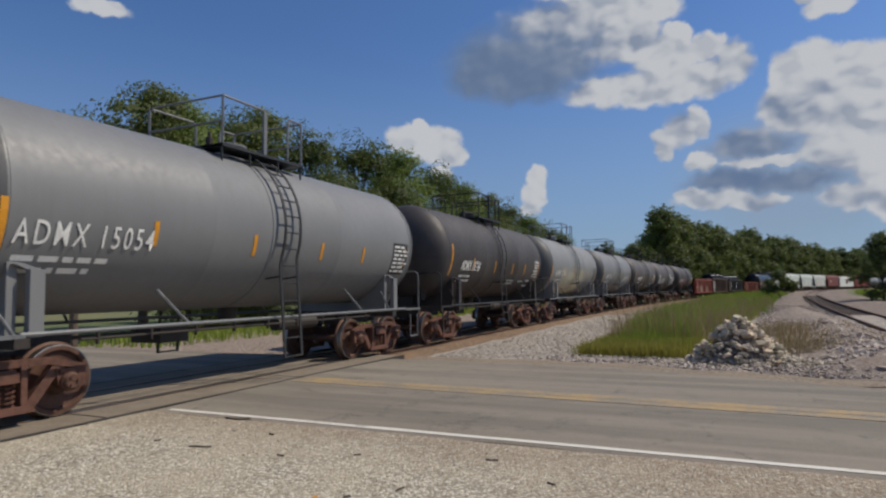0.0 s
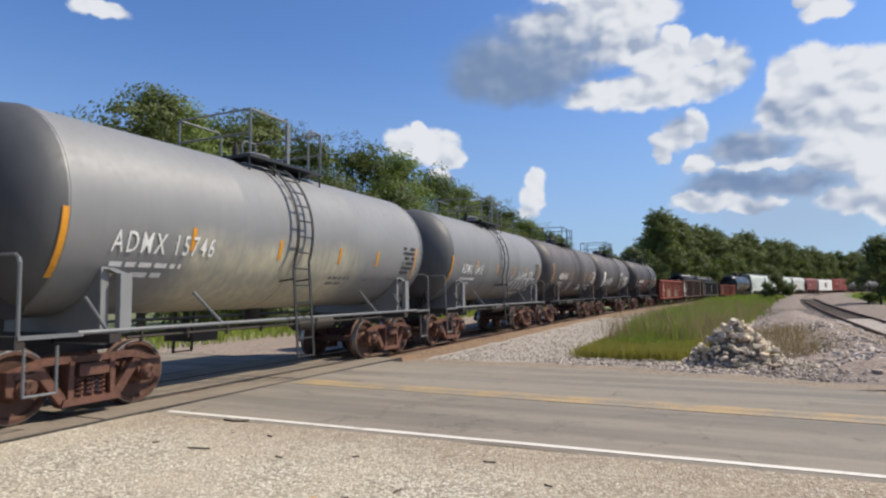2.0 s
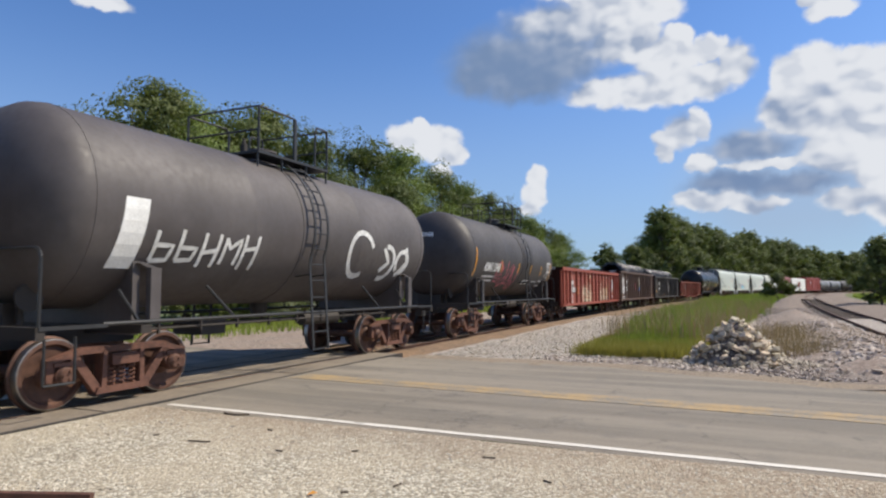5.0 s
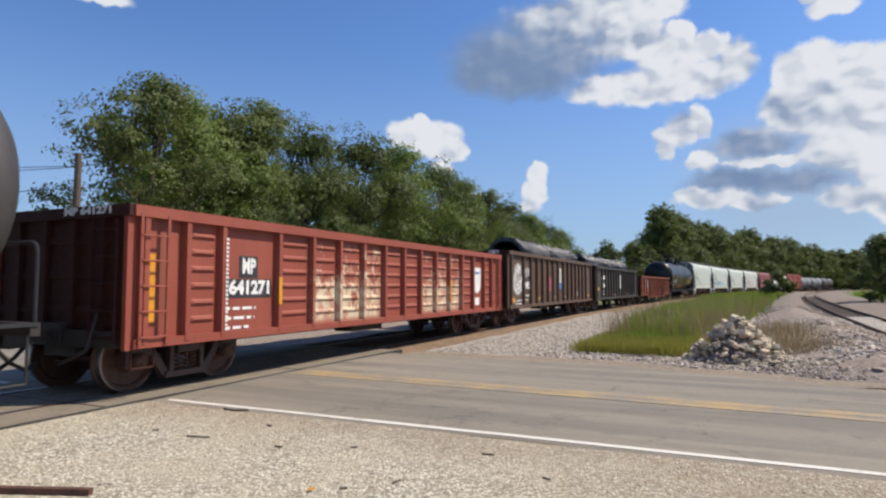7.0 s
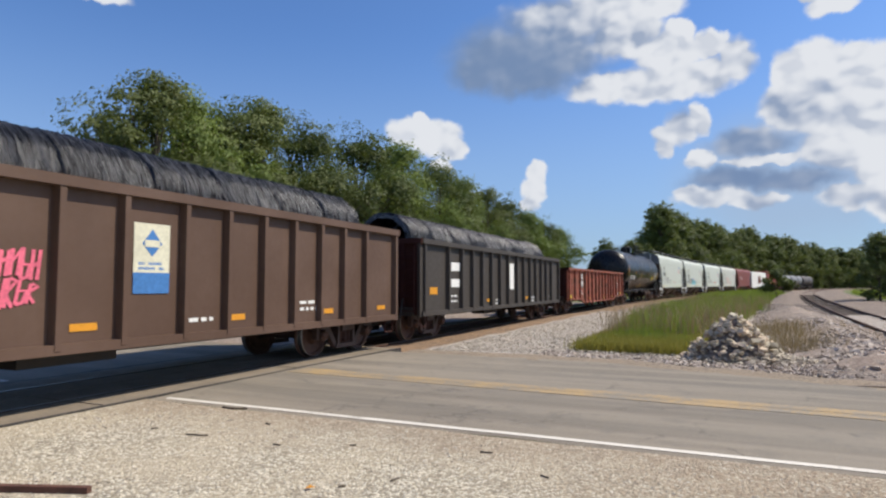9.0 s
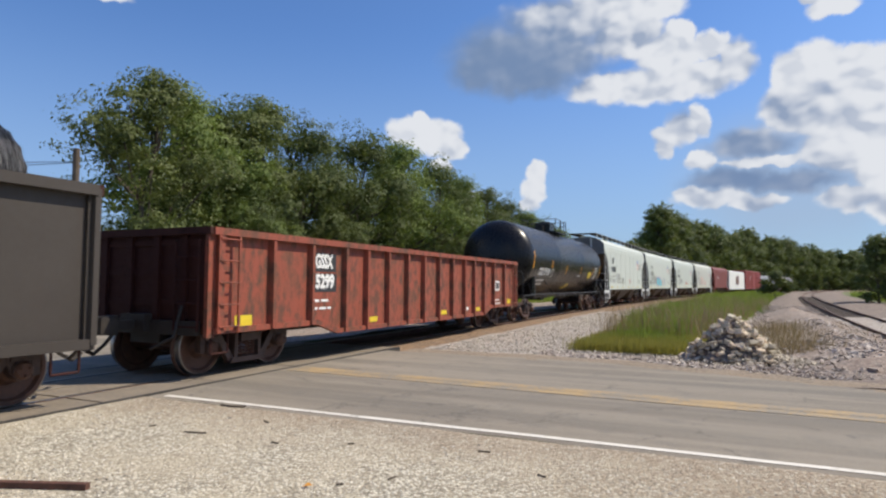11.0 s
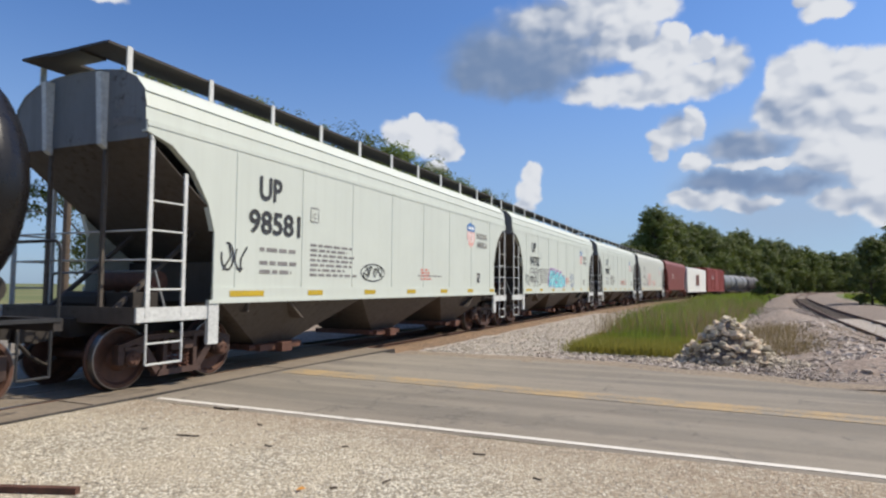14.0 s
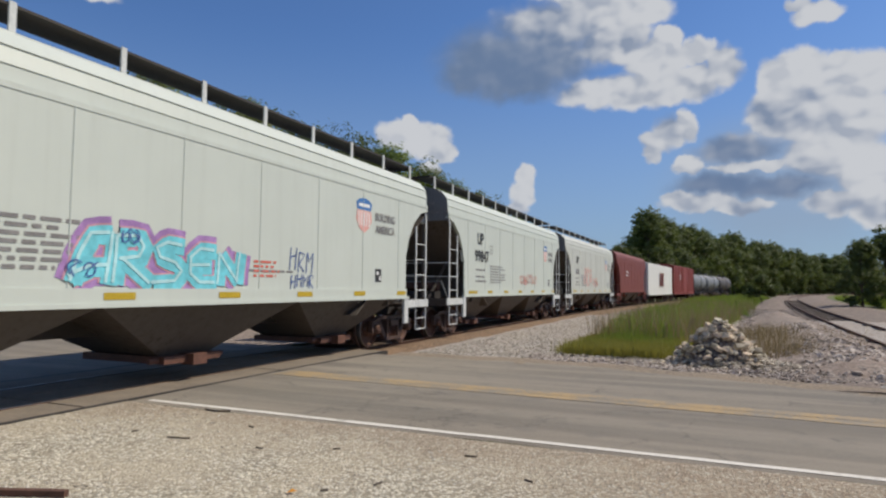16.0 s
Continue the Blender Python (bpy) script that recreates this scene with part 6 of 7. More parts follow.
def build_train():
    centre = [(a + b) / 2 for a, b in zip([REAR[0] - 12.5] + REAR, REAR)]
    length = [b - a for a, b in zip([REAR[0] - 12.5] + REAR, REAR)]

    def join(i, car, shift=0.0, half=5.0):
        TRAIN.append((car, centre[i] + shift, half, 0.0, 0.0))

    # seven syrup tank cars
    a, s = syrup_tank("ADMX 15054", GREY, "smooth grey syrup tank car with white lettering", False, True, False, 1, -4.92, 1.95, lead=0.75)
    join(0, a, 0.9, 3.9)
    b, s = syrup_tank("ADMX 15741", BROWN_BLACK, "faded black syrup tank car with amber strips", True, False, True, 2, lad_y=-0.3)
    join(1, b, 1.0, 3.9)
    c, s = syrup_tank("ADMX 15746", GREY_LIGHT, "light grey syrup tank car with dark ends", False, True, False, 3, -4.35, 1.85, lad_y=-0.3)
    join(2, c, 0.75, 3.9)
    d, s = syrup_tank("ADMX 16415", GREY, "grey syrup tank car with white graffiti and dark ends", False, True, False, 4, -4.2, 1.8, lad_y=-0.3)
    spray(d, [[(0.35, 2.25), (0.5, 1.9), (0.75, 1.75)], [(0.95, 2.3), (1.05, 1.95), (1.2, 1.85), (1.6, 2.2)], [(1.7, 1.7), (1.75, 2.2)]] + angular(1.75, 4.2, 1.72, 2.45, 5, 3) + [curl(2.4, 1.75, 0.8, 0.2, 200, 350)], 0.06, SPRAY_WHITE, s, label="white sprayed scrawl")
    join(3, d, 0.5, 3.9)
    e, s = syrup_tank("ADMX 16453", GREY_BLACK, "dusty black syrup tank car with small graffiti", True, False, True, 5, -3.75, lad_y=0.35, lead=0.18, strips=(-4.95, -2.85, -1.1, 2.0, 3.4))
    spray(e, scrawl(-1.35, -0.75, 1.55, 2.15, 3, 8), 0.04, SPRAY_WHITE, s, label="white sprayed tag")
    spray(e, scrawl(0.9, 1.8, 1.7, 2.05, 3, 9), 0.05, SPRAY_WHITE, s, label="white sprayed tag")
    spray(e, scrawl(-4.2, -2.4, 1.75, 2.1, 4, 10), 0.03, MAROON, s, label="dull red sprayed tag")
    join(4, e, 0.45, 3.9)
    f, s = tank_car("tank_car", 6.25, 4.86, 1.48, 2.80, GREY_BLACK, "dark tank car with broad white markings", "train", PIPE_DARK)
    decal(f, -4.5, -4.1, 1.9, 2.9, LETTER_WHITE, s, "marking", skew=0.1)
    spray(f, angular(-3.9, -1.6, 2.0, 2.5, 5, 13), 0.07, SPRAY_WHITE, s, label="white sprayed tag")
    spray(f, [curl(1.8, 2.4, 0.5, 0.5, 20, 300)] + scrawl(2.6, 4.2, 1.9, 2.7, 2, 14), 0.12, SPRAY_WHITE, s, label="white sprayed letters")
    join(5, f, 0.5, 3.9)
    g, s = syrup_tank("ADMX 15948", BROWN_BLACK, "black syrup tank car with pink outline graffiti", True, False, True, 7, mid=0.75, lad_y=0.1, strips=(-4.85, -2.2, -0.1, 1.6, 3.2))
    spray(g, scrawl(-2.6, -0.2, 1.6, 2.7, 4, 15), 0.035, PINK, s, label="thin pink sprayed outline")
    join(6, g, 1.35, 3.9)

    # red ribbed gondola
    half = length[7] / 2
    ribs = [-7.55, -6.80, -6.06, -4.65, -3.62, -2.66, -1.70, -0.73, 0.25, 1.21, 2.18, 3.14, 4.10, 5.05, 6.06, 6.82, 7.55]
    car, s = gondola("faded red ribbed gondola with flaking graffiti", half, 7.72, 0.74, 2.72, MP_RED, ribs, {"n": 6, "skip": [(-6.06, -4.65), (-7.55, -6.80), (6.82, 7.55), (5.05, 6.06)]}, 0.07)
    decal(car, -5.62, -5.16, 1.72, 2.10, LETTER_BLACK, s, "patch", "black painted patch", lift=0.004)
    decal(car, -5.92, -4.80, 1.38, 1.70, LETTER_BLACK, s, "patch", "black painted patch", lift=0.004)
    letters(car, "MP", -5.55, 1.79, 0.25, LETTER_WHITE, s, 0.33, 0.015)
    letters(car, "641271", -5.86, 1.43, 0.22, LETTER_WHITE, s, 1.0, 0.015)
    small_print(car, -5.92, -5.2, 1.18, 3, LETTER_WHITE, s, 31, 0.05, 0.16)
    for k in range(22):
        decal(car, -6.06 + 0.02, -6.06 + 0.075, 0.86 + k * 0.07, 0.90 + k * 0.07, LETTER_WHITE, lambda z: 1.575, "stencil", rows=1)
    band(car, -7.42, 1.05, 2.05, lambda z: 1.47, 0.17)
    band(car, -4.66, 1.25, 1.75, lambda z: 1.572, 0.09)
    band(car, 3.14, 1.15, 1.75, lambda z: 1.572, 0.09)
    decal(car, 5.22, 5.88, 1.6, 2.2, LETTER_WHITE, s, "emblem", rows=1)
    decal(car, 5.36, 5.74, 1.98, 2.06, BLUE, s, "emblem", lift=0.011, rows=1)
    part("emblem", raw("emblem", [(1.47, 5.22, 1.6), (1.47, 5.88, 1.6), (1.47, 5.80, 1.44), (1.47, 5.55, 1.32), (1.47, 5.30, 1.44)], [(0, 1, 2, 3, 4)], LETTER_WHITE), None, car)
    decal(car, 5.3, 5.75, 0.95, 1.2, LETTER_WHITE, s, "marking", rows=1)
    end_letters(car, "MP 641271", 0.2, 2.60, 0.10, LETTER_WHITE, lambda x, z: -7.85, 1.0)
    join(7, car, 0.45, half - 2.6)

    # brown gondola loaded with wire, and a black one
    half = length[8] / 2
    ribs = [-7.30, -5.70, -4.68, -3.80, -2.92, -2.02, -1.12, -0.20, 0.86, 1.76, 2.64, 3.50, 4.36, 5.2, 6.1, 7.50]
    car, s = gondola("brown smooth-sided gondola loaded with wire coils", half, 7.55, 0.74, 2.95, DJ_BROWN, ribs, None, 0.07, flange=0.14, side_ladder=False)
    letters(car, "DJJX", -5.56, 1.95, 0.28, LETTER_WHITE, s, 0.78, 0.010, 1.2)
    letters(car, "19083", -5.60, 1.46, 0.28, LETTER_WHITE, s, 0.80, 0.012, 1.1)
    small_print(car, -5.46, -4.75, 1.16, 1, LETTER_WHITE, s, 41, 0.06, 0.16)
    small_print(car, -5.46, -4.75, 0.98, 1, LETTER_WHITE, s, 42, 0.06, 0.16)
    fog = [(s(0) + 0.006, y, z) for y, z in curl(-6.33, 1.82, 0.60, 0.66, 0, 345, 23)]
    part("graffiti", raw("graffiti", fog, [tuple(range(len(fog)))], FOG), None, car, "grey overspray behind the tag")
    spray(car, angular(-6.68, -5.98, 2.02, 2.45, 3, 51) + angular(-6.85, -5.82, 1.45, 1.95, 4, 52, 0.2) + [curl(-6.32, 1.55, 0.42, 0.25, 200, 340)], 0.075, SPRAY_WHITE, s, label="white sprayed tag")
    decal(car, -5.62, -4.74, 1.90, 2.27, LETTER_BLACK, s, "patch", "black painted patch", lift=0.004, rows=1)
    decal(car, -5.64, -4.76, 1.41, 1.78, LETTER_BLACK, s, "patch", "black painted patch", lift=0.004, rows=1)
    decal(car, -7.1, -6.7, 0.92, 1.12, ORANGE, s, "reflector", "amber reflective panel", rows=1)
    for y in (-3.6, -0.92, 1.85, 4.5, 6.7):
        decal(car, y, y + 0.38, 0.98, 1.08, ORANGE, s, "reflector", "amber reflective panel", rows=1)
    spray(car, angular(-1.92, -1.32, 1.66, 1.98, 5, 53) + angular(-1.86, -1.36, 1.32, 1.62, 4, 54, 0.3), 0.045, PINK, s, label="pink sprayed tag")
    decal(car, -0.02, 0.60, 1.45, 2.46, CREAM, s, "sign", "white and blue emblem plate", rows=1)
    decal(car, -0.02, 0.60, 1.45, 1.75, BLUE, s, "sign", "blue lower field", lift=0.011, rows=1)
    dia = [(s(0) + 0.011, 0.29, 1.98), (s(0) + 0.011, 0.46, 2.17), (s(0) + 0.011, 0.29, 2.38), (s(0) + 0.011, 0.12, 2.17)]
    part("emblem", raw("emblem", dia, [(0, 1, 2, 3)], BLUE), None, car, "blue diamond emblem")
    decal(car, 0.16, 0.42, 2.12, 2.22, CREAM, s, "emblem", lift=0.015, rows=1)
    small_print(car, 0.06, 0.56, 1.86, 2, BLUE, s, 48, 0.04, 0.07)
    small_print(car, 0.95, 1.5, 1.0, 1, LETTER_WHITE, s, 43, 0.06)
    small_print(car, 3.75, 4.3, 1.2, 2, LETTER_WHITE, s, 44, 0.06)
    small_print(car, -6.6, -5.7, 0.98, 2, LETTER_WHITE, s, 45, 0.05)
    end_letters(car, "DJJX", 0.75, 2.83, 0.10, LETTER_WHITE, lambda x, z: -7.69, 0.45)
    end_letters(car, "19083", 0.72, 2.42, 0.12, LETTER_WHITE, lambda x, z: -7.73, 0.5)
    join(8, car, 0.15, half - 2.6)
    coil_things(8, centre[8] + 0.15, half - 2.6, (-2.95, -1.45, 0.05, 1.55, 3.05, 4.55, 6.1), 2.86)

    half = length[9] / 2
    car, s = gondola("black smooth-sided gondola loaded with wire coils", half, 7.6, 0.74, 2.85, GON_BLACK, [r * 1.02 for r in ribs], None, 0.07, flange=0.14, side_ladder=False)
    decal(car, -5.5, -4.75, 2.0, 2.26, LETTER_WHITE, s, "number_bar", rows=1)
    decal(car, -5.5, -4.75, 1.5, 1.75, LETTER_WHITE, s, "number_bar", rows=1)
    decal(car, -7.0, -6.5, 1.3, 1.5, ORANGE, s, "reflector", "amber reflective panel", rows=1)
    decal(car, 0.1, 0.65, 1.4, 2.4, LETTER_WHITE, s, "sign", "white plate", rows=1)
    small_print(car, -5.5, -4.8, 1.2, 2, LETTER_WHITE, s, 46, 0.06, 0.16)
    for y in (-2.4, 2.2, 5.2):
        decal(car, y, y + 0.3, 0.98, 1.08, ORANGE, s, "reflector", rows=1)
        small_print(car, y + 0.9, y + 1.4, 1.0, 2, LETTER_WHITE, s, 47, 0.06)
    join(9, car, 0.2, half - 2.6)
    coil_things(9, centre[9] + 0.2, half - 2.6, (-6.4, -4.8, -3.2, -1.6, 0.0, 1.6, 3.2, 4.8, 6.4), 2.75)

    # low rusty gondola with a dropped belly
    half = length[10] / 2
    ribs = [-7.9, -6.6, -5.42, -4.2, -3.3, -2.3, -1.28, -0.3, 0.7, 1.68, 2.65, 3.5, 4.42, 5.42, 6.6, 7.9]
    car, s = gondola("low rusting red gondola with a dropped belly", half, 8.05, 0.74, 2.48, GS_RUST, ribs, None, 0.065, belly=4.5, flange=0.12)
    decal(car, -5.3, -4.5, 1.82, 2.2, LETTER_BLACK, s, "patch", "black painted patch", lift=0.004, rows=1)
    decal(car, -5.32, -4.48, 1.40, 1.78, LETTER_BLACK, s, "patch", "black painted patch", lift=0.004, rows=1)
    letters(car, "GSSX", -5.25, 1.88, 0.27, LETTER_WHITE, s, 0.62, 0.018)
    letters(car, "5299", -5.24, 1.46, 0.27, LETTER_WHITE, s, 0.66, 0.018)
    small_print(car, -5.3, -4.6, 1.2, 2, LETTER_WHITE, s, 61, 0.05, 0.16)
    for y in (-7.5, -3.15, 0.95, 3.75, 7.1):
        decal(car, y, y + 0.42, 0.84 if abs(y) > 4.6 else 0.68, 1.02 if abs(y) > 4.6 else 0.80, YELLOW_TAG, s, "reflector", "yellow reflective panel", rows=1)
    decal(car, 5.75, 6.2, 1.35, 1.7, LETTER_WHITE, s, "stencil_frame", rows=1)
    decal(car, 5.81, 6.14, 1.41, 1.64, LETTER_BLACK, s, "stencil_frame", lift=0.011, rows=1)
    small_print(car, 5.75, 6.3, 0.98, 2, LETTER_WHITE, s, 62, 0.05, 0.12)
    small_print(car, 2.65, 3.3, 0.75, 1, LETTER_WHITE, s, 63, 0.08, 0.12)
    join(10, car, 0.7, half - 2.6)

    # long glossy black tank car
    half = length[11] / 2
    car, s = tank_car("tank_car", half, 7.36, 1.64, 2.78, GLOSS_BLACK, "long glossy black tank car with white lettering", "train", PIPE_DARK, True, False, True, True, True, ladders=(-1,))
    letters(car, "CTCX 731169", -6.25, 2.00, 0.31, LETTER_WHITE, s, 1.74, 0.014)
    small_print(car, -6.3, -4.6, 1.74, 2, LETTER_WHITE, s, 71, 0.09, 0.17)
    spray(car, [[(-4.15, 1.98), (-3.9, 1.98), (-3.9, 2.30), (-4.15, 2.30), (-4.15, 1.98)]], 0.03, LETTER_WHITE, s, "stencil_frame")
    letters(car, "C", -4.08, 2.03, 0.13, LETTER_WHITE, s, 0.11, 0.004)
    for y, z0, z1 in ((-7.22, 2.4, 3.2), (-4.2, 2.48, 2.85), (-1.35, 2.25, 2.7), (1.9, 2.3, 2.7), (5.2, 2.2, 2.7), (7.2, 2.2, 2.9)):
        band(car, y, z0 - 0.12, z1 - 0.12, s, 0.10)
    decal(car, 4.0, 4.75, 1.98, 2.33, YELLOW_TAG, s, "placard", "yellow placard")
    decal(car, -0.1, 0.45, 1.36, 1.64, YELLOW_TAG, s, "placard", "yellow placard", skew=0.9)
    small_print(car, -2.4, -1.7, 1.75, 2, LETTER_GREY, s, 72, 0.05)
    small_print(car, 1.4, 2.2, 2.05, 1, LETTER_WHITE, s, 73, 0.05)
    test_panel(car, 5.6, 1.93, s, LETTER_WHITE, 74)
    part("valve_housing", Shape().box(-0.42, 0.42, -0.42, 0.42, 4.35, 4.96).lathe([(4.96, 0.38), (5.04, 0.30)], "z", 16), GLOSS_BLACK, car)
    dome = lambda x, z: -7.30 - 0.78 * math.sqrt(max(0, 1 - (x * x + (z - 2.78) ** 2) / 1.64 ** 2))
    end_letters(car, "CTCX 731169", -0.75, 3.30, 0.16, LETTER_WHITE, dome, 1.15)
    join(11, car, 0.47, half - 2.35)

    # four pale covered hoppers, two of them with graffiti
    for i, num, mat in ((12, "98581", HOPPER), (13, "94702", HOPPER), (14, "99847", HOPPER), (15, "", HOPPER_WORN)):
        half = length[i] / 2
        cut = half - 2.12
        note = {12: "pale grey covered hopper with black lettering", 13: "pale grey covered hopper with cyan graffiti", 14: "pale grey covered hopper with faint scrawls", 15: "worn pale covered hopper with reddish graffiti"}[i]
        car, s = hopper(note, half, mat)
        mark_hopper(car, s, num, half, i * 10)
        if i == 12:
            spray(car, scrawl(-cut + 0.15, -cut + 0.75, 1.75, 2.35, 2, 81), 0.035, LETTER_BLACK, s, label="black sprayed tag")
            spray(car, [curl(-1.85, 1.88, 0.55, 0.2, 0, 360, 20)] + scrawl(-2.3, -1.4, 1.75, 2.03, 4, 82), 0.025, LETTER_BLACK, s, label="black outline tag")
        if i == 13:
            glyphs = [[[(0.05, 0.02), (0.16, 0.5), (0.30, 0.86), (0.56, 0.90)], [(0.60, 0.92), (0.57, 0.5), (0.52, 0.0)], [(0.02, 0.12), (0.30, 0.30), (0.54, 0.32)]],
                      [[(0.02, 0.0), (0.05, 0.45), (0.06, 0.9)], [(0.06, 0.9), (0.38, 0.92), (0.47, 0.72), (0.40, 0.52), (0.10, 0.46)], [(0.16, 0.46), (0.36, 0.24), (0.58, 0.0)]],
                      [[(0.52, 0.84), (0.26, 0.88), (0.08, 0.76), (0.14, 0.56), (0.40, 0.46), (0.52, 0.28), (0.40, 0.06), (0.0, 0.02)]],
                      [[(0.54, 0.82), (0.26, 0.84), (0.08, 0.62), (0.08, 0.24), (0.26, 0.04), (0.56, 0.04)], [(0.10, 0.44), (0.46, 0.46)]],
                      [[(0.02, 0.0), (0.04, 0.45), (0.05, 0.82)], [(0.05, 0.8), (0.24, 0.45), (0.44, 0.10)], [(0.44, 0.04), (0.46, 0.45), (0.50, 0.88)]]]
            strokes = [[(-2.72 + 0.65 * k + a * 1.08, 1.58 + b * (0.76 - 0.03 * k)) for a, b in st] for k, gl in enumerate(glyphs) for st in gl]
            spray(car, strokes, 0.50, PURPLE, s, label="purple sprayed outline", lift=0.007)
            spray(car, strokes, 0.32, PINK_PALE, s, label="rose sprayed inner line", lift=0.013)
            spray(car, strokes, 0.265, CYAN, s, label="broad cyan sprayed letters", lift=0.019)
            spray(car, [[(a - 0.05, b + 0.03) for a, b in st] for st in strokes], 0.05, SPRAY_PALE, s, label="pale highlights", lift=0.026)
            spray(car, scrawl(-2.75, -2.35, 1.68, 1.9, 2, 78) + scrawl(-2.0, -1.7, 2.15, 2.4, 2, 79), 0.02, SPRAY_BLUE, s, label="small blue tags on the letters", lift=0.033)
            spray(car, angular(1.75, 2.55, 1.9, 2.3, 3, 93) + angular(1.8, 2.6, 1.55, 1.8, 4, 94), 0.025, SPRAY_BLUE, s, label="blue sprayed tag")
            c = -cut
            bubbles = [curl(c + 0.42, 1.95, 0.11, 0.17, 0, 360, 16), curl(c + 0.68, 1.88, 0.12, 0.2, 20, 380, 16), curl(c + 1.3, 2.14, 0.36, 0.26, -20, 300, 20), curl(c + 1.25, 1.78, 0.40, 0.25, -60, 230, 20),
                       curl(c + 1.95, 2.2, 0.22, 0.2, 0, 190, 12), [(c + 1.73, 2.2), (c + 1.84, 1.95), (c + 1.74, 1.58)], [(c + 2.17, 2.2), (c + 2.02, 1.95), (c + 2.2, 1.72), (c + 2.1, 1.56)],
                       curl(c + 2.45, 1.98, 0.34, 0.36, -80, 110, 18), [(c + 2.36, 2.3), (c + 2.28, 1.9), (c + 2.38, 1.6)], [(c + 1.2, 1.98), (c + 1.55, 2.0), (c + 1.3, 1.72)]]
            spray(car, bubbles, 0.035, LETTER_BLACK, s, label="black outline graffiti")
        if i == 14:
            spray(car, scrawl(0.2, 2.8, 1.7, 2.2, 5, 96), 0.03, LETTER_RED, s, label="faint reddish scrawl")
        if i == 15:
            spray(car, scrawl(-3.0, -0.6, 1.7, 3.0, 3, 97), 0.09, SALMON, s, label="pale red graffiti")
            spray(car, scrawl(-0.4, 1.2, 1.7, 2.3, 3, 98), 0.05, SALMON, s, label="pale red graffiti")
        if num:
            face = lambda x, z: -(half - 0.78)
            end_letters(car, "UP", 0.85, 4.18, 0.11, LETTER_GREY, face, 0.2)
            end_letters(car, num, 0.78, 3.92, 0.11, LETTER_GREY, face, 0.5)
        join(i, car, {12: 0.1, 13: -0.4}.get(i, -0.3), half - 1.93)

    half = length[16] / 2
    car, s = hopper("dull red covered hopper", half, HOPPER_RED, True, 4.85, False, False)
    small_print(car, -3.5, -2.0, 3.0, 2, LETTER_WHITE, s, 99, 0.12, 0.3)
    join(16, car, -0.2, half - 1.93)
    half = length[17] / 2
    car, s = box_car("boxcar", "white freight car with brown emblem bars", half, BOX_WHITE, 4.6, False)
    for k in range(2):
        decal(car, -1.5 + k * 1.7, -0.5 + k * 1.7, 1.9, 3.5, HOPPER_RED, s, "emblem", "brown slanting bar", skew=0.12, rows=1)
    join(17, car, -0.2, half - 2.4)
    half = length[18] / 2
    car, s = box_car("boxcar", "red boxcar near the end of view", half, BOX_RED, 5.0)
    small_print(car, -4.8, -3.0, 3.4, 2, LETTER_WHITE, s, 101, 0.16, 0.4)
    join(18, car, -0.2, half - 2.4)
    # tank cars that follow
    back = REAR[-1]
    for k in range(3):
        mat, lab = ((GREY, "grey tank car far back in the train"), (GREY_BLACK, "black tank car far back in the train"), (BROWN_BLACK, "dark tank car far back in the train"))[0 if k < 2 else 1 + k % 2]
        car, s = tank_car("tank_car", 7.0, 5.6, 1.45, 2.8, mat, lab, "train", PIPE_DARK, True, False, False)
        back += 14.0
        TRAIN.append((car, back - 7.0, 4.65, 0.0, 0.0))


def coil_things(i, centre, half, spots, z):
    """Wire coils lying in a gondola; each one rides along with it."""
    shapes = [once("coil%d" % k, lambda k=k: wire_coil(1.50, 0.93, 600 + k)) for k in range(3)]
    for k, y in enumerate(spots):
        ob = new("wire_coil", shapes[k % 3])
        tagged(ob, "dark oiled steel wire coil lying in a gondola", "wire coil", "wire coils")
        TRAIN.append((ob, centre, half, y, z))


# ---------------------------------------------------------------- trees, pole
def crown_mesh(seed, height, spread, leaves, mat, leaf=0.16, low=0.22, lobes=26):
    """Leaves on many uneven clumps round an irregular crown."""
    rng = random.Random(seed)
    clumps = []
    for _ in range(lobes):
        t = rng.random() ** 0.8
        z = height * (low + (0.95 - low) * t)
        wide = spread * math.sin(math.pi * min(0.95, max(0.12, (t * 0.80 + 0.16)))) * rng.uniform(0.3, 1.0)
        a = rng.uniform(0, 6.283)
        clumps.append((math.cos(a) * wide, math.sin(a) * wide, z, rng.uniform(0.24, 0.40) * spread))
    vs, fs = [], []
    per = leaves // lobes
    for cx, cy, cz, cr in clumps:
        twigs = [Vector((rng.gauss(0, 1), rng.gauss(0, 1), rng.gauss(0.25, 0.8))).normalized() * cr * rng.uniform(0.45, 1.02) for _ in range(max(6, per // 14))]
        for i in range(per):
            tw = twigs[i % len(twigs)]
            p = Vector((cx, cy, cz)) + tw + Vector((rng.gauss(0, 1), rng.gauss(0, 1), rng.gauss(0, 0.7))) * cr * 0.13
            nrm = (tw.normalized() * 1.1 + Vector((rng.gauss(0, 0.42), rng.gauss(0, 0.42), 0.25 + rng.gauss(0, 0.4)))).normalized()
            u = nrm.orthogonal().normalized()
            u = (Matrix.Rotation(rng.uniform(0, 6.28), 3, nrm) @ u)
            w = nrm.cross(u)
            s = leaf * rng.uniform(0.6, 1.3)
            k = len(vs)
            vs += [p - u * s, p + w * s * 0.5 + nrm * s * 0.15, p + u * s, p - w * s * 0.5 + nrm * s * 0.15]
            fs.append((k, k + 1, k + 2, k + 3))
    return raw("crown", [tuple(p) for p in vs], fs, mat), clumps


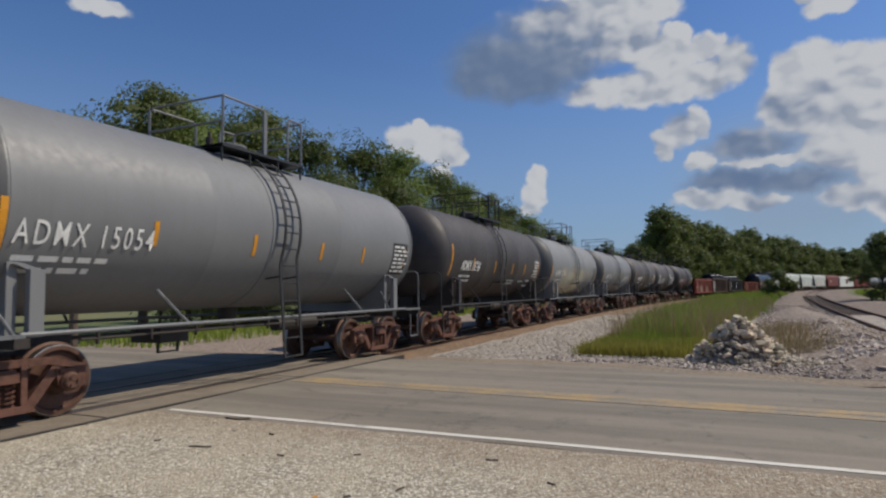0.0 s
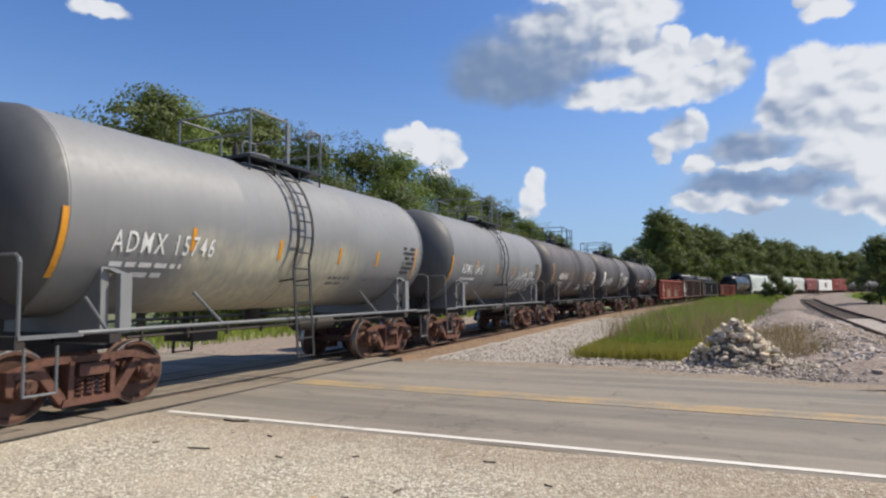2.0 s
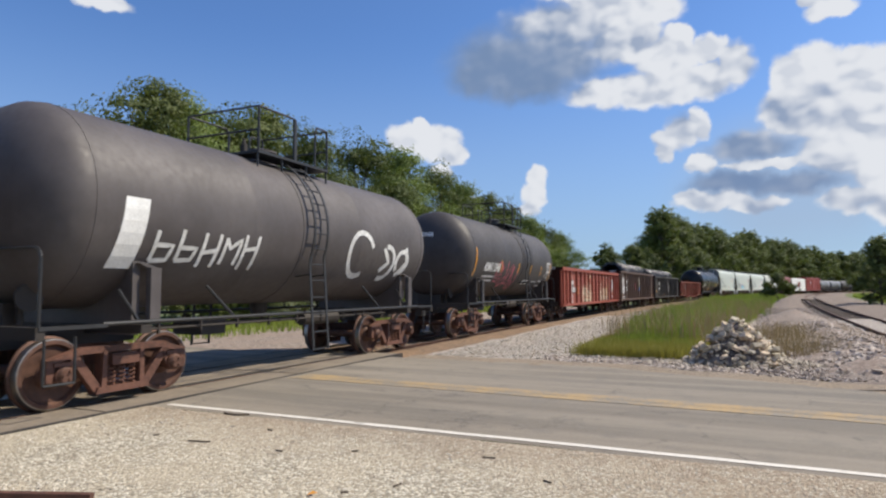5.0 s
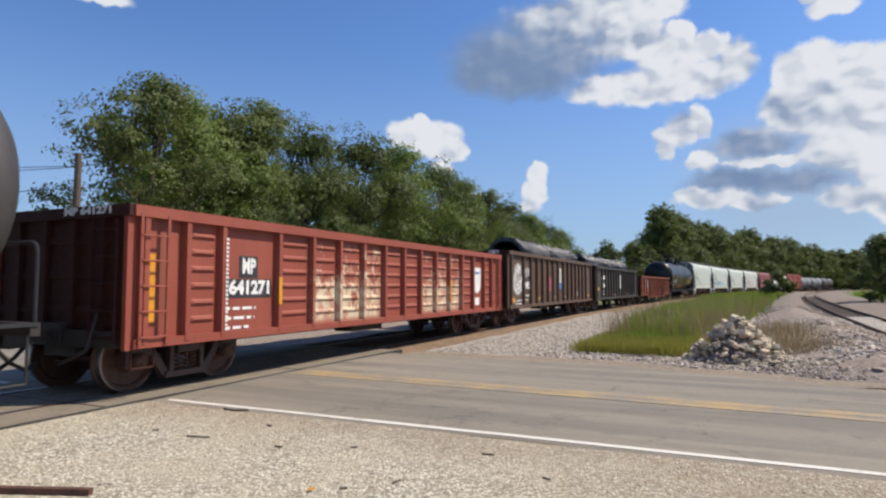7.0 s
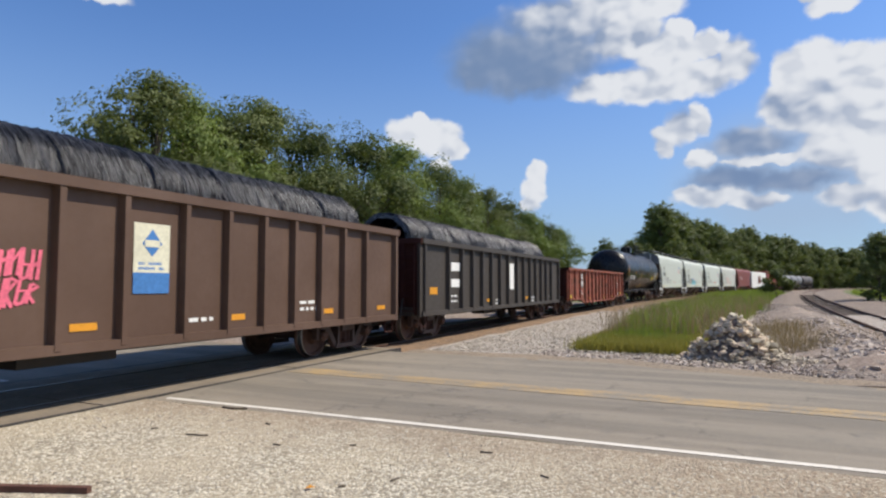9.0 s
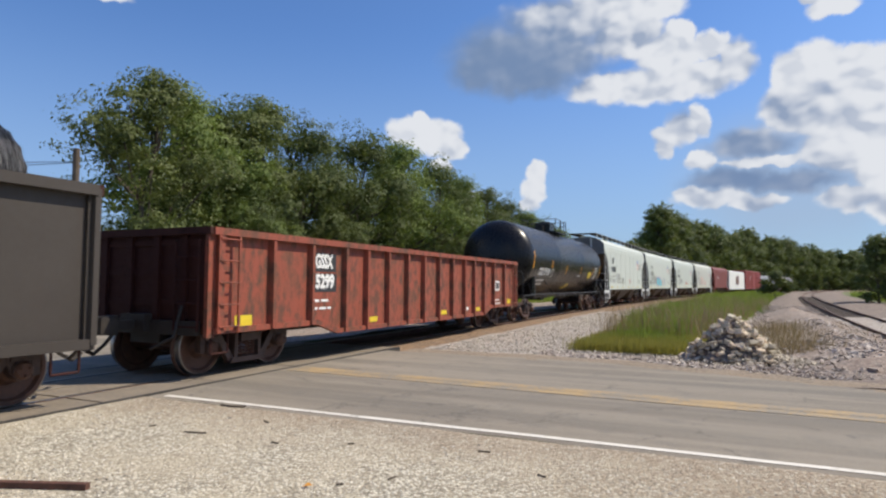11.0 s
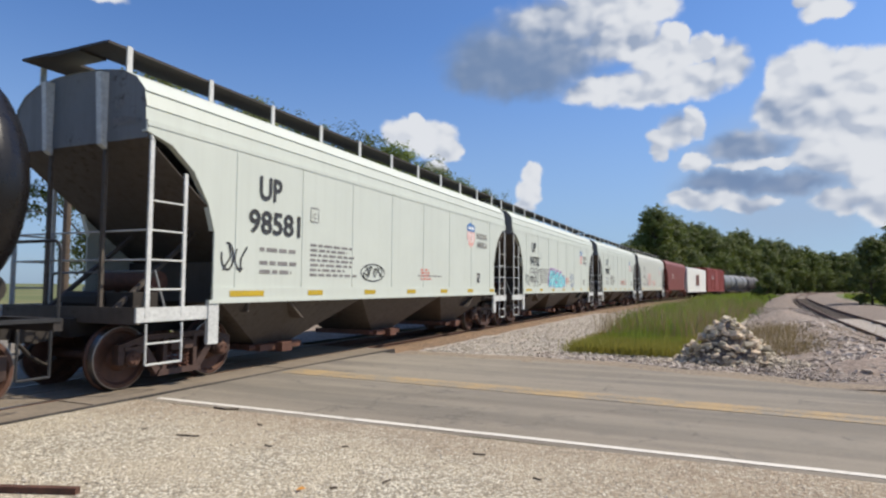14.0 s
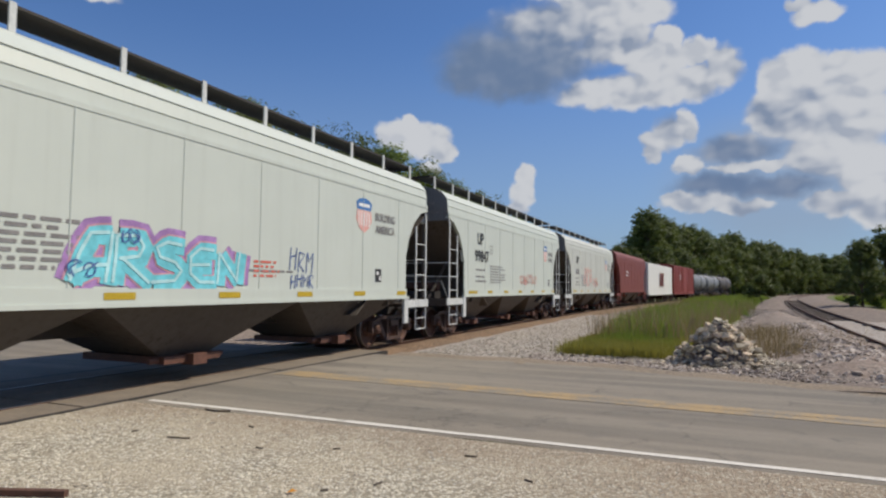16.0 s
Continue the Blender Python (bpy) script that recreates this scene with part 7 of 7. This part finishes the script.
def trunk_mesh(seed, height, clumps, r=0.22):
    rng = random.Random(seed)
    sh = Shape()
    pts = [Vector((0, 0, -0.3))]
    for k in range(1, 6):
        pts.append(Vector((rng.uniform(-.12, .12) * k, rng.uniform(-.12, .12) * k, height * 0.16 * k)))
    for k in range(5):
        a, b = pts[k], pts[k + 1]
        ra, rb = r * (1 - k * 0.17), r * (1 - (k + 1) * 0.17)
        d = (b - a).normalized()
        u = d.orthogonal().normalized()
        w = d.cross(u)
        n = 8
        vs = [e + (u * math.cos(6.283 * i / n) + w * math.sin(6.283 * i / n)) * rr for e, rr in ((a, ra), (b, rb)) for i in range(n)]
        sh.add(vs, [(i, (i + 1) % n, n + (i + 1) % n, n + i) for i in range(n)])
    for cx, cy, cz, cr in clumps:
        k = min(5, max(1, int(cz / (height * 0.16)) - 1))
        mid = (pts[k] + Vector((cx, cy, cz))) / 2 + Vector((0, 0, -0.3))
        sh.bar(pts[k], mid, r * 0.28, 5).bar(mid, (cx, cy, cz), r * 0.16, 5)
    return sh.mesh("trunk", BARK, 60)


def make_tree(kind, seed, height, spread, leaves, mat, leaf, low, lobes, label):
    tree = new(kind)
    crown, clumps = crown_mesh(seed, height, spread, leaves, mat, leaf, low, lobes)
    part("trunk", trunk_mesh(seed, height, clumps, 0.02 * height), None, tree)
    part("crown", crown, None, tree)
    return tagged(tree, label, "tree")


def build_trees():
    near = [make_tree("tree", 31, 12, 4.3, 27000, LEAF, 0.105, 0.14, 34, "leafy green roadside tree with an open crown"),
            make_tree("tree", 32, 12, 4.6, 28000, LEAF_LIGHT, 0.11, 0.10, 38, "bright green broadleaf tree behind the track"),
            make_tree("tree", 33, 12, 4.4, 28000, LEAF_DARK, 0.11, 0.08, 40, "dense dark green tree behind the track")]
    far = [make_tree("tree", 41, 14, 5.2, 13000, LEAF_DARK, 0.23, 0.06, 28, "dark green tree in the far woodland"),
           make_tree("tree", 42, 14, 5.6, 13000, LEAF, 0.23, 0.06, 30, "green tree in the far woodland")]
    used = set()

    def plant(proto, x, y, s, turn, squash=1.0):
        m = Matrix.LocRotScale((x, y, -0.15), Euler((0, 0, turn)), (s * squash, s * squash, s))
        if proto in used:
            ob = copy_thing(proto, m @ Matrix.Diagonal((*[1 / q for q in proto.scale], 1)))
        else:
            used.add(proto)
            proto.matrix_basis = m
            ob = proto
        return ob

    rng = random.Random(77)
    # row west of the track: x, y, size, kind
    row = [(-13.0, 18.2, 0.86, 0), (-14.6, 22.0, 0.90, 1), (-15.0, 24.6, 0.90, 2), (-14.5, 26.4, 0.97, 0), (-13.0, 23.5, 0.60, 1), (-14.0, 30.5, 0.94, 2), (-13.5, 36.0, 0.99, 2),
           (-13.8, 42.0, 1.02, 1), (-13.5, 48.0, 1.0, 2), (-13.8, 54.5, 0.97, 1), (-13.6, 61.0, 0.95, 0), (-13.8, 68.0, 0.95, 2), (-13.6, 75.5, 0.90, 1),
           (-13.5, 83.0, 0.86, 2), (-13.0, 91.0, 0.83, 1)]
    for x, y, s, k in row:
        plant(near[k], x, y, s, rng.uniform(0, 6.28))
    for i in range(13):
        plant(near[(i + 1) % 3], -19.5 + rng.uniform(-1.5, 1.5), 27 + i * 6.0, rng.uniform(0.74, 0.9), rng.uniform(0, 6.28))
    for i in range(12):
        plant(near[(i + 2) % 3], -11.6 + rng.uniform(-.6, .6), 24 + i * 6.0, rng.uniform(0.36, 0.5), rng.uniform(0, 6.28), 1.25)
    # woodland outside the curve
    for i in range(34):
        s = 98 + i * 8.2
        x, y, _ = on_track(s, -(9.5 + rng.uniform(0, 3)))
        big = 0.62 if s < 116 else (1.16 if s < 150 else rng.uniform(1.08, 1.3))
        plant(far[i % 2], x, y, big, rng.uniform(0, 6.28))
    for i in range(26):
        x, y, _ = on_track(152 + i * 9.5, -(18 + rng.uniform(0, 5)))
        plant(far[(i + 1) % 2], x, y, rng.uniform(1.1, 1.35), rng.uniform(0, 6.28))
    # east of the second track
    for x, y, s in ((23.4, 74, 0.47), (26.5, 79, 0.60), (30.0, 82, 0.66), (34.5, 76, 0.72), (37, 92, 0.75), (45, 105, 0.85), (28.5, 66, 0.32), (62, 190, 0.8), (78, 235, 0.9), (70, 260, 0.9)):
        plant(far[int(x) % 2], x, y, s, rng.uniform(0, 6.28))
    # shrub between the tracks, low bushes west
    bush = make_tree("shrub", 51, 2.6, 1.5, 5000, LEAF_DARK, 0.12, 0.12, 14, "dark green shrub standing between the tracks")
    bush.matrix_basis = Matrix.LocRotScale((15.6, 92, -0.2), Euler((0, 0, 1)), (1.5, 1.5, 1.35))
    bush["category"] = "shrub"
    for x, y, s in ((-42, 14.5, 1.5), (-47, 16.5, 1.9), (-36, 13.8, 0.9), (-50, 13.0, 1.7)):
        b = copy_thing(bush, Matrix.LocRotScale((x, y, -0.1), Euler((0, 0, x)), (s / 1.5, s / 1.5, s / 1.35)))
        b["label"] = "low green shrub beyond the railway"


def build_pole():
    pole = new("utility_pole")
    pole.location = (-11.4, 14.1, 0)
    tagged(pole, "dark wooden utility pole beside the trees", "utility pole")
    part("shaft", Shape().lathe([(-0.3, 0.15), (6.2, 0.11)], "z", 10), TIMBER, pole)
    for k, (z, end) in enumerate(((5.75, (-22, -12, 1.9)), (5.0, (-22, -14, 0.2)), (5.72, (-22, -9, 1.6)))):
        pts = []
        for i in range(9):
            u = i / 8
            pts.append((end[0] * u, end[1] * u, z + end[2] * u - 0.9 * math.sin(math.pi * u)))
        part("cable", Shape().pipe(pts, 0.014, 4), PIPE_DARK, pole)


build_ground()
build_road()
build_tracks()
build_loose_ground()
build_train()
build_pole()
build_trees()
build_rubble_pile()
build_grass()
build_litter()


def car_pose(s, half, along, z):
    """A car stands on the track by its two trucks."""
    x0, y0, _ = on_track(s - half)
    x1, y1, _ = on_track(s + half)
    a = math.atan2(x1 - x0, y1 - y0)
    return pose((x0 + x1) / 2 + along * math.sin(a), (y0 + y1) / 2 + along * math.cos(a), z, 0, 0, -math.degrees(a))


# small ups and downs of the train's speed: seconds, metres behind an even run
LAG = [(0.0, -0.30), (0.5, -0.52), (1.0, -0.37), (1.5, -0.04), (2.0, 0.04), (2.5, 0.28), (3.0, 0.13), (3.5, 0.31), (4.0, 0.23), (5.25, 0.0), (6.5, -0.22), (7.0, -0.30),
       (7.5, -0.02), (8.0, -0.08), (8.5, 0.12), (9.0, 0.08), (10.3, -0.22), (11.5, -0.57), (12.0, -0.64), (12.5, -0.29), (13.0, -0.36), (13.5, 0.06), (14.0, 0.07),
       (14.5, 0.33), (15.0, 0.15), (15.5, 0.54), (16.0, 0.48)]


def motions():
    for thing, start, half, along, z in TRAIN:
        walk(thing, [(t, car_pose(start - SPEED * t + lag, half, along, z)) for t, lag in LAG])
    turn = SPEED / WHEEL_R / FPS
    for wheel, y in SPIN:
        walk(wheel, [(k / FPS, pose(0, y, WHEEL_R, math.degrees(turn) * k)) for k in range(16 * FPS + 1)])


motions()
